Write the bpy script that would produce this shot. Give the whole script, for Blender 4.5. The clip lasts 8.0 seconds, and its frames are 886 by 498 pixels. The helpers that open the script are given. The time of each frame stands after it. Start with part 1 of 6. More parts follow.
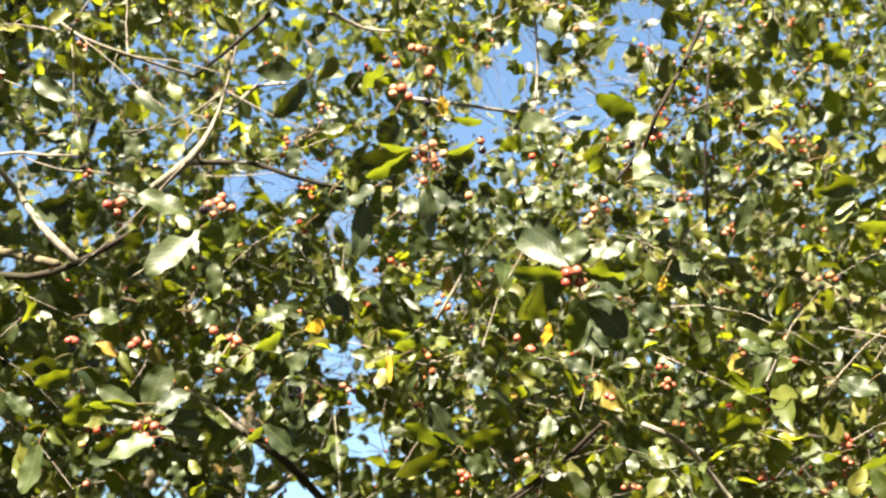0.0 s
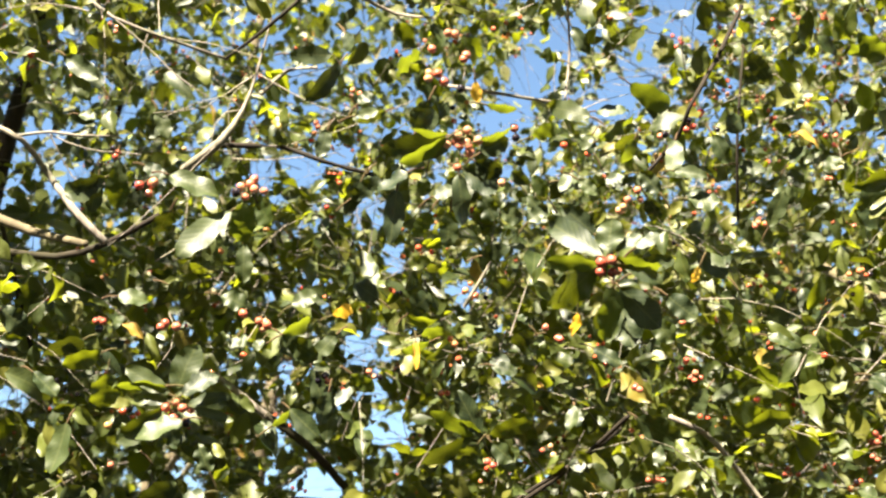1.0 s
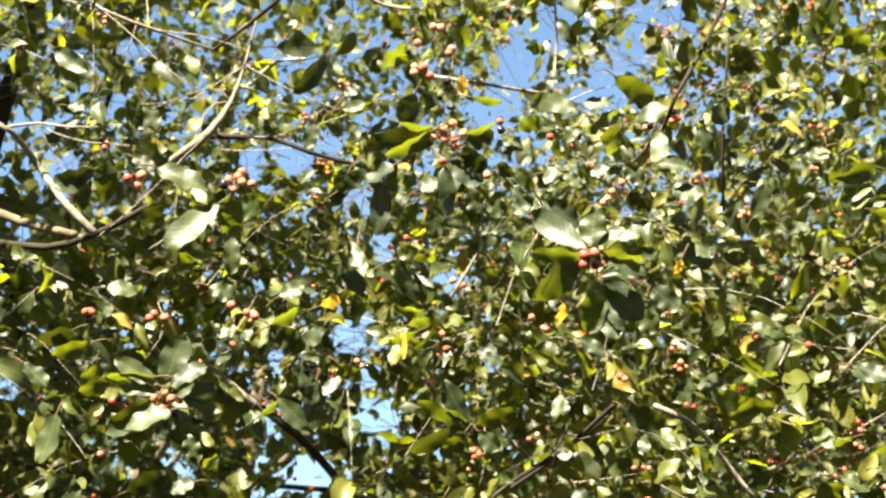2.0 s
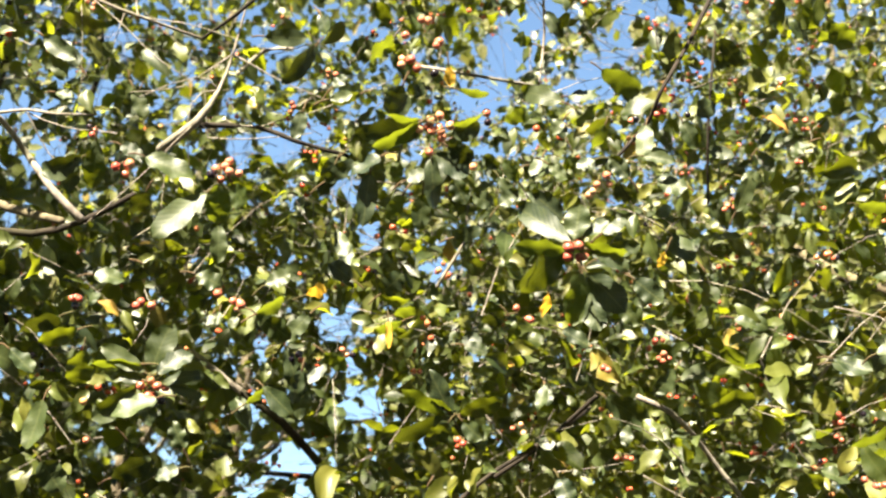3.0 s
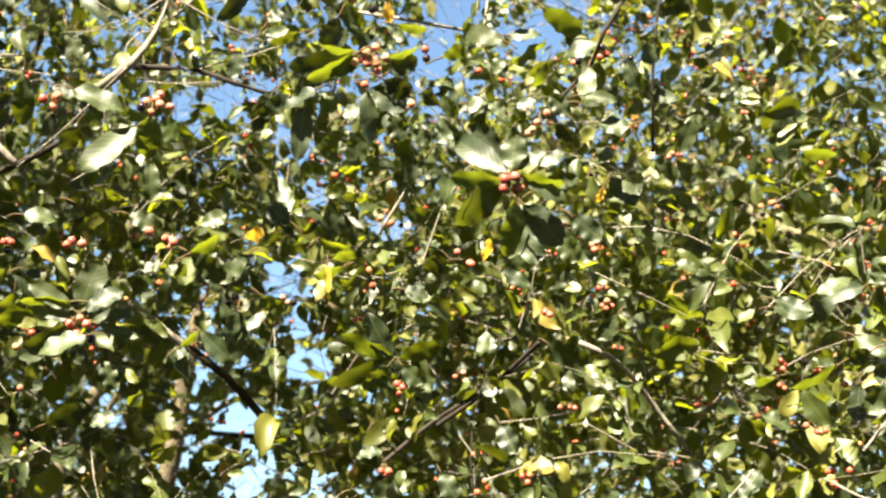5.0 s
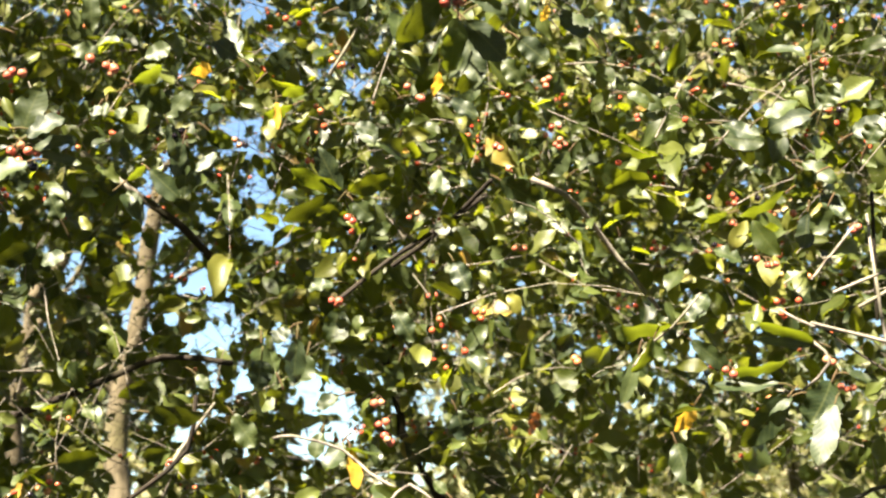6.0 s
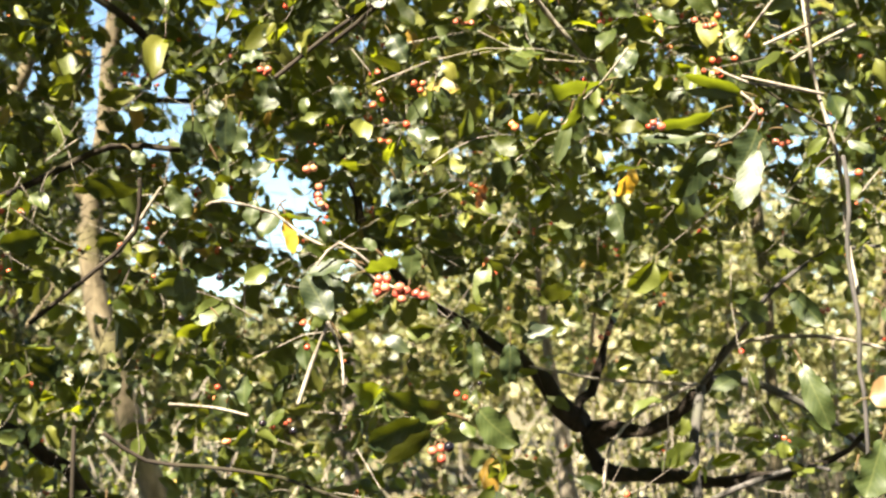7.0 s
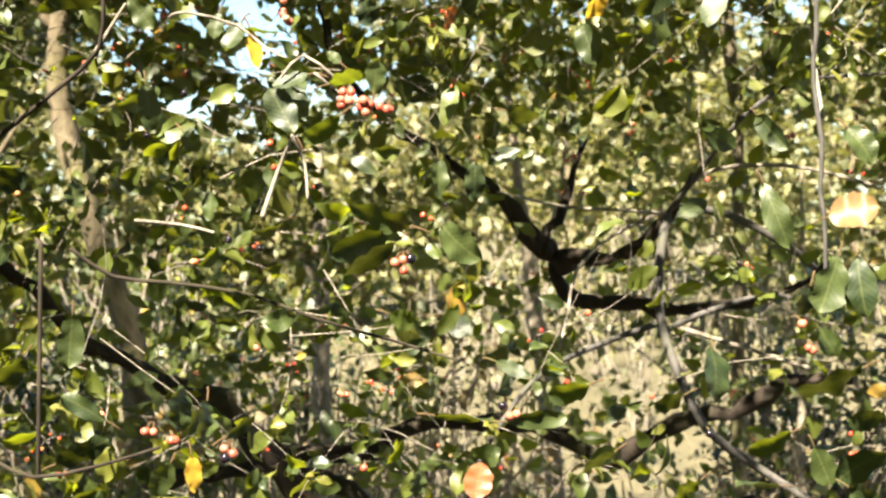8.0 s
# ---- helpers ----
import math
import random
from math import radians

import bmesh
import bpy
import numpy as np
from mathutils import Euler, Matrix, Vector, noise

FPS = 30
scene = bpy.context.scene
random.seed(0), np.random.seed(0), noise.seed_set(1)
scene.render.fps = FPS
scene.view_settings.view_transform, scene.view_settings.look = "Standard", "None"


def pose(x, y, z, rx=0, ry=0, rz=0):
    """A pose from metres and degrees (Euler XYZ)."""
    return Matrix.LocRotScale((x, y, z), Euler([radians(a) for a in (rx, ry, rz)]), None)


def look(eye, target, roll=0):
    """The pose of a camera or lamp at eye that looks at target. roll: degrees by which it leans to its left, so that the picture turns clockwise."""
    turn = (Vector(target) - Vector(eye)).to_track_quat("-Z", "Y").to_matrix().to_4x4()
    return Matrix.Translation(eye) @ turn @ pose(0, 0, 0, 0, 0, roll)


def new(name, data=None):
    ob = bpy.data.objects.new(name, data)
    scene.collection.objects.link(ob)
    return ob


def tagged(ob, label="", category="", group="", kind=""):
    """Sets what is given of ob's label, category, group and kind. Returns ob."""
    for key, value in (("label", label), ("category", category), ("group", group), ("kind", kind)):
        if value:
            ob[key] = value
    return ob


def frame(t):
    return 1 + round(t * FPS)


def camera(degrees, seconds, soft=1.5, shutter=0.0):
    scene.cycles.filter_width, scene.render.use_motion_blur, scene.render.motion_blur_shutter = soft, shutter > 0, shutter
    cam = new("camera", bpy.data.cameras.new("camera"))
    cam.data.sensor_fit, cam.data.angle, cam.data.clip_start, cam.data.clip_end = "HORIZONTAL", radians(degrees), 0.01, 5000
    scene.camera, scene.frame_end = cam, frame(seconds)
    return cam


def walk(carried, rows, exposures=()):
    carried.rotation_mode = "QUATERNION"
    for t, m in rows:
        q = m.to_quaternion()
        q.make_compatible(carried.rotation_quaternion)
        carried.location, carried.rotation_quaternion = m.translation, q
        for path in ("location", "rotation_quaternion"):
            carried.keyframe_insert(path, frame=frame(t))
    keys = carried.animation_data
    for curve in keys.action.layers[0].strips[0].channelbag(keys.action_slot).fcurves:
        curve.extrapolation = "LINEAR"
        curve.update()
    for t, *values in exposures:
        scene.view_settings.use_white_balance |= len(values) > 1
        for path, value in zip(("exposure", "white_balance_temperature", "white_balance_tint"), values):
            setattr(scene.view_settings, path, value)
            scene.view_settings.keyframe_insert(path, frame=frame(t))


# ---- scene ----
import itertools

cam = camera(33.56, 8.0, soft=2.35)
# a lens open about 3.5 mm, held at a bit over a metre, where the nearest twigs hang
cam.data.dof.use_dof = True
cam.data.dof.focus_distance = 1.25
cam.data.dof.aperture_fstop = cam.data.lens / 3.5


def held(x, y, z, yaw, pitch, roll):
    """The pose of a camera in the hand: degrees to the left, up, and leaning to its left."""
    return pose(x, y, z, 90 + pitch, 0, yaw) @ pose(0, 0, 0, 0, 0, roll)


PATH = [
    (0.0, 0.0000, -0.0000, 1.5500, 0.023, 20.625, -0.322),
    (0.5, -0.0063, 0.0111, 1.5496, 0.890, 20.415, 0.682),
    (1.0, -0.0074, 0.0062, 1.5505, 0.903, 20.198, 1.086),
    (1.5, -0.0045, 0.0010, 1.5504, 0.744, 19.942, 0.937),
    (3.0, -0.0034, -0.0130, 1.5497, -0.062, 19.233, 1.276),
    (3.5, -0.0022, -0.0094, 1.5485, -0.314, 19.015, 1.346),
    (4.0, -0.0027, -0.0045, 1.5469, -0.527, 18.722, 1.352),
    (4.2, -0.0024, -0.0018, 1.5457, -0.668, 18.563, 1.368),
    (5.3, 0.0153, 0.0156, 1.5254, -2.707, 17.299, 0.499),
    (5.5, 0.0189, 0.0195, 1.5182, -3.125, 15.901, 0.406),
    (6.0, 0.0252, 0.0215, 1.5006, -3.292, 13.185, -0.355),
    (6.5, 0.0402, 0.0208, 1.4828, -3.443, 9.819, -1.654),
    (7.0, 0.0615, 0.0181, 1.4662, -3.896, 5.619, -2.631),
    (7.5, 0.0656, 0.0157, 1.4563, -4.054, 1.771, -2.531),
    (8.0, 0.0667, 0.0150, 1.4508, -4.699, -0.787, -2.091),
]
walk(cam, [(t, held(x, y, z, yaw, pitch, roll)) for t, x, y, z, yaw, pitch, roll in PATH])

# ---- light ----
SUN_AZ, SUN_EL = radians(-152), radians(50)  # azimuth from +y towards +x
SUN = Vector((math.sin(SUN_AZ) * math.cos(SUN_EL), math.cos(SUN_AZ) * math.cos(SUN_EL), math.sin(SUN_EL)))
world = bpy.data.worlds.new("sky")
scene.world = world
world.use_nodes = True
wn = world.node_tree
sky = wn.nodes.new("ShaderNodeTexSky")
sky.sky_type, sky.sun_disc = "NISHITA", False
sky.sun_elevation, sky.sun_rotation = SUN_EL, SUN_AZ
sky.air_density, sky.dust_density, sky.ozone_density = 1.0, 0.2, 0.7
air = wn.nodes.new("ShaderNodeMix")
air.data_type, air.blend_type = "RGBA", "MULTIPLY"
air.inputs[0].default_value, air.inputs[7].default_value = 1.0, (0.945, 1.028, 1.025, 1)
wn.links.new(sky.outputs[0], air.inputs[6])
wn.links.new(air.outputs[2], wn.nodes["Background"].inputs[0])
wn.nodes["Background"].inputs[1].default_value = 0.0285
sun_data = bpy.data.lights.new("sun", "SUN")
sun_data.energy, sun_data.angle, sun_data.color = 5.0, radians(0.53), (1.0, 0.893, 0.69)
sun = new("sun", sun_data)
sun.matrix_world = look(SUN * 30, (0, 0, 0))
scene.view_settings.exposure = 3.19


# ---- materials ----
def material(name):
    m = bpy.data.materials.new(name)
    m.use_nodes = True
    t = m.node_tree
    t.nodes.clear()
    out = t.nodes.new("ShaderNodeOutputMaterial")
    return m, t, out


def node(t, kind, **sets):
    n = t.nodes.new("ShaderNode" + kind)
    for key, value in sets.items():
        n.inputs[key.replace("_", " ")].default_value = value
    return n


def ramp(t, fac, stops):
    n = t.nodes.new("ShaderNodeValToRGB")
    while len(n.color_ramp.elements) < len(stops):
        n.color_ramp.elements.new(0.5)
    for e, (at, col) in zip(n.color_ramp.elements, stops):
        e.position, e.color = at, (*col, 1)
    t.links.new(fac, n.inputs[0])
    return n.outputs[0]


def mixed(t, fac, a, b, mode="MIX"):
    n = t.nodes.new("ShaderNodeMix")
    n.data_type, n.blend_type = "RGBA", mode
    for sock, v in ((n.inputs[0], fac), (n.inputs[6], a), (n.inputs[7], b)):
        if isinstance(v, (int, float)):
            sock.default_value = v
        elif isinstance(v, tuple):
            sock.default_value = (*v, 1)
        else:
            t.links.new(v, sock)
    return n.outputs[2]


def maths(t, op, a, b=0.0):
    n = t.nodes.new("ShaderNodeMath")
    n.operation = op
    for sock, v in zip(n.inputs, (a, b)):
        if isinstance(v, (int, float)):
            sock.default_value = v
        else:
            t.links.new(v, sock)
    return n.outputs[0]


def leaf_material(name, greens, through_green, gloss, share, own=False, veins=True, spread=0.0):
    """Thin glossy leaf: veins from its UV, blotches, light that passes through. own: it varies by object, else by island."""
    m, t, out = material(name)
    rnd = (t.nodes.new("ShaderNodeObjectInfo").outputs["Random"] if own
           else t.nodes.new("ShaderNodeNewGeometry").outputs["Random Per Island"])
    base = ramp(t, rnd, greens)
    tc = t.nodes.new("ShaderNodeTexCoord")
    nz = node(t, "TexNoise", Scale=70.0, Detail=4.0)
    t.links.new(tc.outputs["Object"], nz.inputs["Vector"])
    base = mixed(t, ramp(t, nz.outputs[0], [(0.42, (0, 0, 0)), (0.8, (0.4, 0.4, 0.4))]), base, (0.06, 0.08, 0.014))
    bump_in = nz.outputs[0]
    if veins:
        uv = t.nodes.new("ShaderNodeSeparateXYZ")
        t.links.new(tc.outputs["UV"], uv.inputs[0])
        off = maths(t, "ABSOLUTE", maths(t, "SUBTRACT", uv.outputs[0], 0.5))
        run = maths(t, "SUBTRACT", uv.outputs[1], maths(t, "MULTIPLY", off, 0.55))
        saw = maths(t, "ABSOLUTE", maths(t, "SUBTRACT", maths(t, "FRACT", maths(t, "MULTIPLY", run, 9.0)), 0.5))
        side = maths(t, "LESS_THAN", saw, 0.07)
        rib = maths(t, "LESS_THAN", off, 0.03)
        vein = maths(t, "MAXIMUM", maths(t, "MULTIPLY", side, 0.12), maths(t, "MULTIPLY", rib, 0.2))
        base = mixed(t, vein, base, (0.14, 0.15, 0.05))
        bump_in = maths(t, "ADD", maths(t, "MULTIPLY", saw, 0.45), maths(t, "MULTIPLY", nz.outputs[0], 0.8))
    bump = node(t, "Bump", Strength=0.16, Distance=0.0012)
    t.links.new(bump_in, bump.inputs["Height"])
    p = node(t, "BsdfPrincipled", Roughness=gloss)
    p.inputs["Specular IOR Level"].default_value = 0.46
    t.links.new(base, p.inputs["Base Color"])
    t.links.new(bump.outputs[0], p.inputs["Normal"])
    rough = maths(t, "ADD", maths(t, "MULTIPLY", nz.outputs[0], 0.16), gloss - 0.08)
    t.links.new(rough, p.inputs["Roughness"])
    tr = node(t, "BsdfTranslucent")
    t.links.new(mixed(t, 0.75, base, through_green), tr.inputs[0])
    mix = t.nodes.new("ShaderNodeMixShader")
    thin = maths(t, "FRACT", maths(t, "MULTIPLY", rnd, 7.31))
    t.links.new(maths(t, "ADD", maths(t, "MULTIPLY", maths(t, "POWER", thin, 2.0), spread), share), mix.inputs[0])
    t.links.new(p.outputs[0], mix.inputs[1])
    t.links.new(tr.outputs[0], mix.inputs[2])
    t.links.new(mix.outputs[0], out.inputs[0])
    return m


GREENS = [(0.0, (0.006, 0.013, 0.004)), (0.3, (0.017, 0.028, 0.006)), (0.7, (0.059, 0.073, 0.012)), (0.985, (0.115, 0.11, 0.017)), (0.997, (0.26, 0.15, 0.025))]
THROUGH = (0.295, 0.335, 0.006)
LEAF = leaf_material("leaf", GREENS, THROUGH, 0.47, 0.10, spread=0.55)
# the shrub's leaf made paler: haze and glare of distance put into the greens
LEAF_BACK_HAZED = leaf_material("leaf_back_hazed", [(0.0, (0.018, 0.028, 0.009)), (0.35, (0.052, 0.066, 0.020)), (0.75, (0.115, 0.124, 0.042)), (0.985, (0.16, 0.15, 0.065)), (0.997, (0.26, 0.16, 0.04))], (0.37, 0.41, 0.02), 0.48, 0.16, spread=0.4)
# greens lowered below the crown's, with the shade on near leaves painted in
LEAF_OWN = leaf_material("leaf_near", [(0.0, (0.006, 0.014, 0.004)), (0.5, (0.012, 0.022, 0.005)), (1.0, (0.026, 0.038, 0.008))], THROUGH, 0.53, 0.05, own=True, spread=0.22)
LEAF_THIN = leaf_material("leaf_thin", [(0.0, (0.026, 0.042, 0.008)), (1.0, (0.045, 0.062, 0.011))], (0.19, 0.225, 0.006), 0.5, 0.42, own=True)
LEAF_YELLOW = leaf_material("leaf_yellow", [(0, (0.540, 0.312, 0.036)), (1, (0.660, 0.432, 0.060))], (0.900, 0.504, 0.036), 0.4, 0.4, own=True)
LEAF_BROWN = leaf_material("leaf_brown", [(0, (0.156, 0.042, 0.014)), (1, (0.288, 0.120, 0.036))], (0.420, 0.120, 0.024), 0.5, 0.25, own=True)
# dark trees' own colour; on the scrub it stands in for shade
LEAF_PINE_SHADE = leaf_material("pine_shade_spray", [(0.0, (0.010, 0.018, 0.008)), (1.0, (0.035, 0.045, 0.016))], (0.2, 0.25, 0.05), 0.5, 0.12, veins=False)
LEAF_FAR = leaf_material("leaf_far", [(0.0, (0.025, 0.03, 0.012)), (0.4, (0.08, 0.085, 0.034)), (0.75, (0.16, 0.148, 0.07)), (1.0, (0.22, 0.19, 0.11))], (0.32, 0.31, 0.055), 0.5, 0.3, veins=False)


def bark_material(name, dark, light, moss, scale, bump_d):
    m, t, out = material(name)
    tc = t.nodes.new("ShaderNodeTexCoord")
    mp = node(t, "Mapping", Scale=(1, 1, 0.35))
    t.links.new(tc.outputs["Object"], mp.inputs[0])
    a = node(t, "TexNoise", Scale=scale, Detail=6.0, Roughness=0.65)
    b = node(t, "TexNoise", Scale=scale * 0.12, Detail=3.0)
    t.links.new(mp.outputs[0], a.inputs["Vector"])
    t.links.new(tc.outputs["Object"], b.inputs["Vector"])
    col = ramp(t, a.outputs[0], [(0.3, dark), (0.68, light)])
    col = mixed(t, ramp(t, b.outputs[0], [(0.48, (0, 0, 0)), (0.66, (0.8, 0.8, 0.8))]), col, moss)
    bump = node(t, "Bump", Strength=0.6, Distance=bump_d)
    t.links.new(a.outputs[0], bump.inputs["Height"])
    p = node(t, "BsdfPrincipled", Roughness=0.85)
    p.inputs["Specular IOR Level"].default_value = 0.2
    t.links.new(col, p.inputs["Base Color"])
    t.links.new(bump.outputs[0], p.inputs["Normal"])
    t.links.new(p.outputs[0], out.inputs[0])
    return m


TWIG = bark_material("twig_bark", (0.075, 0.062, 0.052), (0.27, 0.235, 0.20), (0.15, 0.14, 0.095), 160, 0.0008)
# these two barks are darkened: the shade inside the shrub is in their colour
GREY_SHADED = bark_material("shaded_grey_bark", (0.03, 0.028, 0.027), (0.088, 0.08, 0.077), (0.06, 0.06, 0.045), 110, 0.0015)
STEM_SHADED = bark_material("shaded_stem_bark", (0.008, 0.006, 0.0045), (0.030, 0.022, 0.016), (0.026, 0.024, 0.010), 60, 0.003)
TRUNK = bark_material("trunk_bark", (0.052, 0.042, 0.027), (0.145, 0.118, 0.076), (0.105, 0.098, 0.042), 38, 0.004)


def berry_material(name, stops, gloss=0.18):
    m, t, out = material(name)
    rnd = t.nodes.new("ShaderNodeObjectInfo")
    tc = t.nodes.new("ShaderNodeTexCoord")
    nz = node(t, "TexNoise", Scale=220.0, Detail=3.0)
    t.links.new(tc.outputs["Object"], nz.inputs["Vector"])
    col = ramp(t, maths(t, "ADD", maths(t, "MULTIPLY", rnd.outputs["Random"], 0.75), maths(t, "MULTIPLY", nz.outputs[0], 0.3)), stops)
    p = node(t, "BsdfPrincipled", Roughness=gloss)
    p.inputs["Subsurface Weight"].default_value = 0.25
    p.inputs["Subsurface Radius"].default_value = (0.004, 0.0015, 0.0008)
    t.links.new(col, p.inputs["Base Color"])
    t.links.new(p.outputs[0], out.inputs[0])
    return m


BERRY = berry_material("berry_red", [(0.05, (0.34, 0.075, 0.045)), (0.45, (0.40, 0.125, 0.075)), (0.8, (0.42, 0.19, 0.11)), (0.98, (0.40, 0.27, 0.14))])
BERRY_RED = berry_material("berry_ripe", [(0.1, (0.32, 0.05, 0.034)), (0.9, (0.40, 0.13, 0.08))], 0.26)
BERRY_BLACK = berry_material("berry_black", [(0.1, (0.006, 0.005, 0.008)), (0.9, (0.015, 0.010, 0.014))], 0.15)


def ground_material():
    m, t, out = material("meadow_soil")
    tc = t.nodes.new("ShaderNodeTexCoord")
    a = node(t, "TexNoise", Scale=0.5, Detail=6.0, Roughness=0.7)
    b = node(t, "TexNoise", Scale=14.0, Detail=5.0, Roughness=0.7)
    for n in (a, b):
        t.links.new(tc.outputs["Object"], n.inputs["Vector"])
    col = mixed(t, 0.5, ramp(t, a.outputs[0], [(0.35, (0.04, 0.038, 0.016)), (0.65, (0.11, 0.09, 0.045))]),
                ramp(t, b.outputs[0], [(0.35, (0.03, 0.03, 0.012)), (0.65, (0.13, 0.105, 0.055))]))
    bump = node(t, "Bump", Strength=0.8, Distance=0.06)
    t.links.new(b.outputs[0], bump.inputs["Height"])
    p = node(t, "BsdfPrincipled", Roughness=0.95)
    t.links.new(col, p.inputs["Base Color"])
    t.links.new(bump.outputs[0], p.inputs["Normal"])
    t.links.new(p.outputs[0], out.inputs[0])
    return m


def blade_material():
    m, t, out = material("grass_blade")
    rnd = t.nodes.new("ShaderNodeNewGeometry")
    col = ramp(t, rnd.outputs["Random Per Island"], [(0.0, (0.028, 0.030, 0.010)), (0.35, (0.070, 0.063, 0.025)), (0.7, (0.12, 0.098, 0.048)), (1.0, (0.18, 0.145, 0.085))])
    p = node(t, "BsdfPrincipled", Roughness=0.6)
    tr = node(t, "BsdfTranslucent")
    t.links.new(col, p.inputs["Base Color"])
    t.links.new(col, tr.inputs[0])
    mix = t.nodes.new("ShaderNodeMixShader")
    mix.inputs[0].default_value = 0.35
    t.links.new(p.outputs[0], mix.inputs[1])
    t.links.new(tr.outputs[0], mix.inputs[2])
    t.links.new(mix.outputs[0], out.inputs[0])
    return m


DEAD = bark_material("dead_twig", (0.12, 0.098, 0.075), (0.30, 0.255, 0.205), (0.20, 0.17, 0.12), 120, 0.0008)
LEAF_DRY = leaf_material("leaf_dry", [(0.0, (0.09, 0.06, 0.03)), (0.6, (0.18, 0.125, 0.065)), (1.0, (0.26, 0.19, 0.11))], (0.4, 0.24, 0.08), 0.6, 0.2, veins=False)
SOIL, BLADE = ground_material(), blade_material()


# ---- mesh tools ----
def mesh_of(name, verts, faces, mat, uvs=None, smooth=True):
    me = bpy.data.meshes.new(name)
    verts, faces = np.asarray(verts, np.float32), np.asarray(faces, np.int32)
    me.vertices.add(len(verts))
    me.vertices.foreach_set("co", verts.ravel())
    n, k = faces.shape
    me.loops.add(n * k)
    me.loops.foreach_set("vertex_index", faces.ravel())
    me.polygons.add(n)
    me.polygons.foreach_set("loop_start", np.arange(0, n * k, k, dtype=np.int32))
    me.polygons.foreach_set("use_smooth", np.full(n, smooth))
    if uvs is not None:
        me.uv_layers.new(name="UVMap").data.foreach_set("uv", np.asarray(uvs, np.float32)[faces.ravel()].ravel())
    me.update(calc_edges=True)
    me.materials.append(mat)
    return me


def part(name, me, parent, label=""):
    ob = new(name, me)
    ob.parent = parent
    return tagged(ob, label)


def thing(name, label, category, group="", kind="", at=(0, 0, 0)):
    ob = new(name)
    ob.empty_display_size = 0.1
    ob.location = at
    return tagged(ob, label, category, group, kind)


def unit(a):
    return a / (np.linalg.norm(a, axis=-1, keepdims=True) + 1e-9)


def tube(points, radii, sides=8, ends=True):
    """Verts and quads of a tapering round limb through the points; ends: rounded off at both."""
    p = np.asarray(points, float)
    w = np.asarray(radii, float)
    t0, t1 = unit(p[0] - p[1]), unit(p[-1] - p[-2])
    if ends:
        p = np.concatenate([[p[0] + t0 * w[0] * 0.62, p[0] + t0 * w[0] * 0.4], p, [p[-1] + t1 * w[-1] * 0.4, p[-1] + t1 * w[-1] * 0.62]])
        w = np.concatenate([[w[0] * 0.02, w[0] * 0.75], w, [w[-1] * 0.75, w[-1] * 0.02]])
    tan = unit(np.gradient(p, axis=0))
    ref = np.array([0.31, 0.84, 0.44]) if abs(tan[0] @ np.array([0.31, 0.84, 0.44])) < 0.9 else np.array([1.0, 0, 0])
    a = unit(np.cross(tan, ref))
    b = np.cross(tan, a)
    ang = np.linspace(0, 2 * np.pi, sides, endpoint=False)
    ring = np.cos(ang)[None, :, None] * a[:, None] + np.sin(ang)[None, :, None] * b[:, None]
    v = p[:, None] + ring * w[:, None, None]
    i, j = np.meshgrid(np.arange(len(p) - 1), np.arange(sides), indexing="ij")
    q = np.stack([i * sides + j, i * sides + (j + 1) % sides, (i + 1) * sides + (j + 1) % sides, (i + 1) * sides + j], -1).reshape(-1, 4)
    return v.reshape(-1, 3), q


def bent(points, step=0.05, wobble=0.0, seed=1):
    """A smooth line through a few knots, with the small kinks of real wood."""
    p = np.asarray(points, float)
    if len(p) == 2:
        p = np.array([p[0], p.mean(0), p[1]])
    k = len(p)
    ext = np.concatenate([2 * p[:1] - p[1:2], p, 2 * p[-1:] - p[-2:-1]])
    out = []
    for s in range(k - 1):
        p0, p1, p2, p3 = ext[s:s + 4]
        n = max(2, int(np.linalg.norm(p2[:3] - p1[:3]) / step))
        u = np.linspace(0, 1, n, endpoint=False)[:, None]
        out.append(0.5 * (2 * p1 + (p2 - p0) * u + (2 * p0 - 5 * p1 + 4 * p2 - p3) * u ** 2 + (3 * p1 - p0 - 3 * p2 + p3) * u ** 3))
    out = np.concatenate(out + [p[-1:]])
    if wobble:
        r = np.random.RandomState(seed)
        w = r.normal(0, wobble, (len(out), 3))
        w[1:-1] = (w[:-2] + w[1:-1] + w[2:]) / 2
        out[1:-1, :3] += w[1:-1]
    return out


def limb(name, knots, parent, mat, sides=9, step=0.04, wobble=0.0, label="", knobs=0.0):
    """A branch through knots (x, y, z, radius); knobs: how gnarled its girth is."""
    line = bent(knots, step, wobble, len(knots) * 7 + int(abs(knots[0][0]) * 1000) % 97)
    girth = 1 + knobs * np.random.RandomState(len(line)).normal(0, 1, len(line)).clip(-1.2, 2)
    v, q = tube(line[:, :3], np.maximum(line[:, 3] * girth, 0.0005), sides)
    if knobs:
        v = v + np.random.RandomState(len(v)).normal(0, knobs * 0.009, v.shape)
    return part(name, mesh_of(name, v, q, mat), parent, label)


ROWS = 5


def leaf_grid():
    """u, v over a leaf of 3 columns and ROWS + 1 rows; its outline, widest past the middle, with a short point."""
    v = np.linspace(0, 1, ROWS + 1)
    wide = np.array([0.06, 0.55, 0.93, 1.0, 0.72, 0.04])
    u, vv = np.meshgrid([-1.0, 0.0, 1.0], v)
    w = np.repeat(wide[:, None], 3, 1)
    quads = [[r * 3 + c, r * 3 + c + 1, r * 3 + c + 4, r * 3 + c + 3] for r in range(ROWS) for c in range(2)]
    return u.ravel(), vv.ravel(), w.ravel(), np.array(quads)


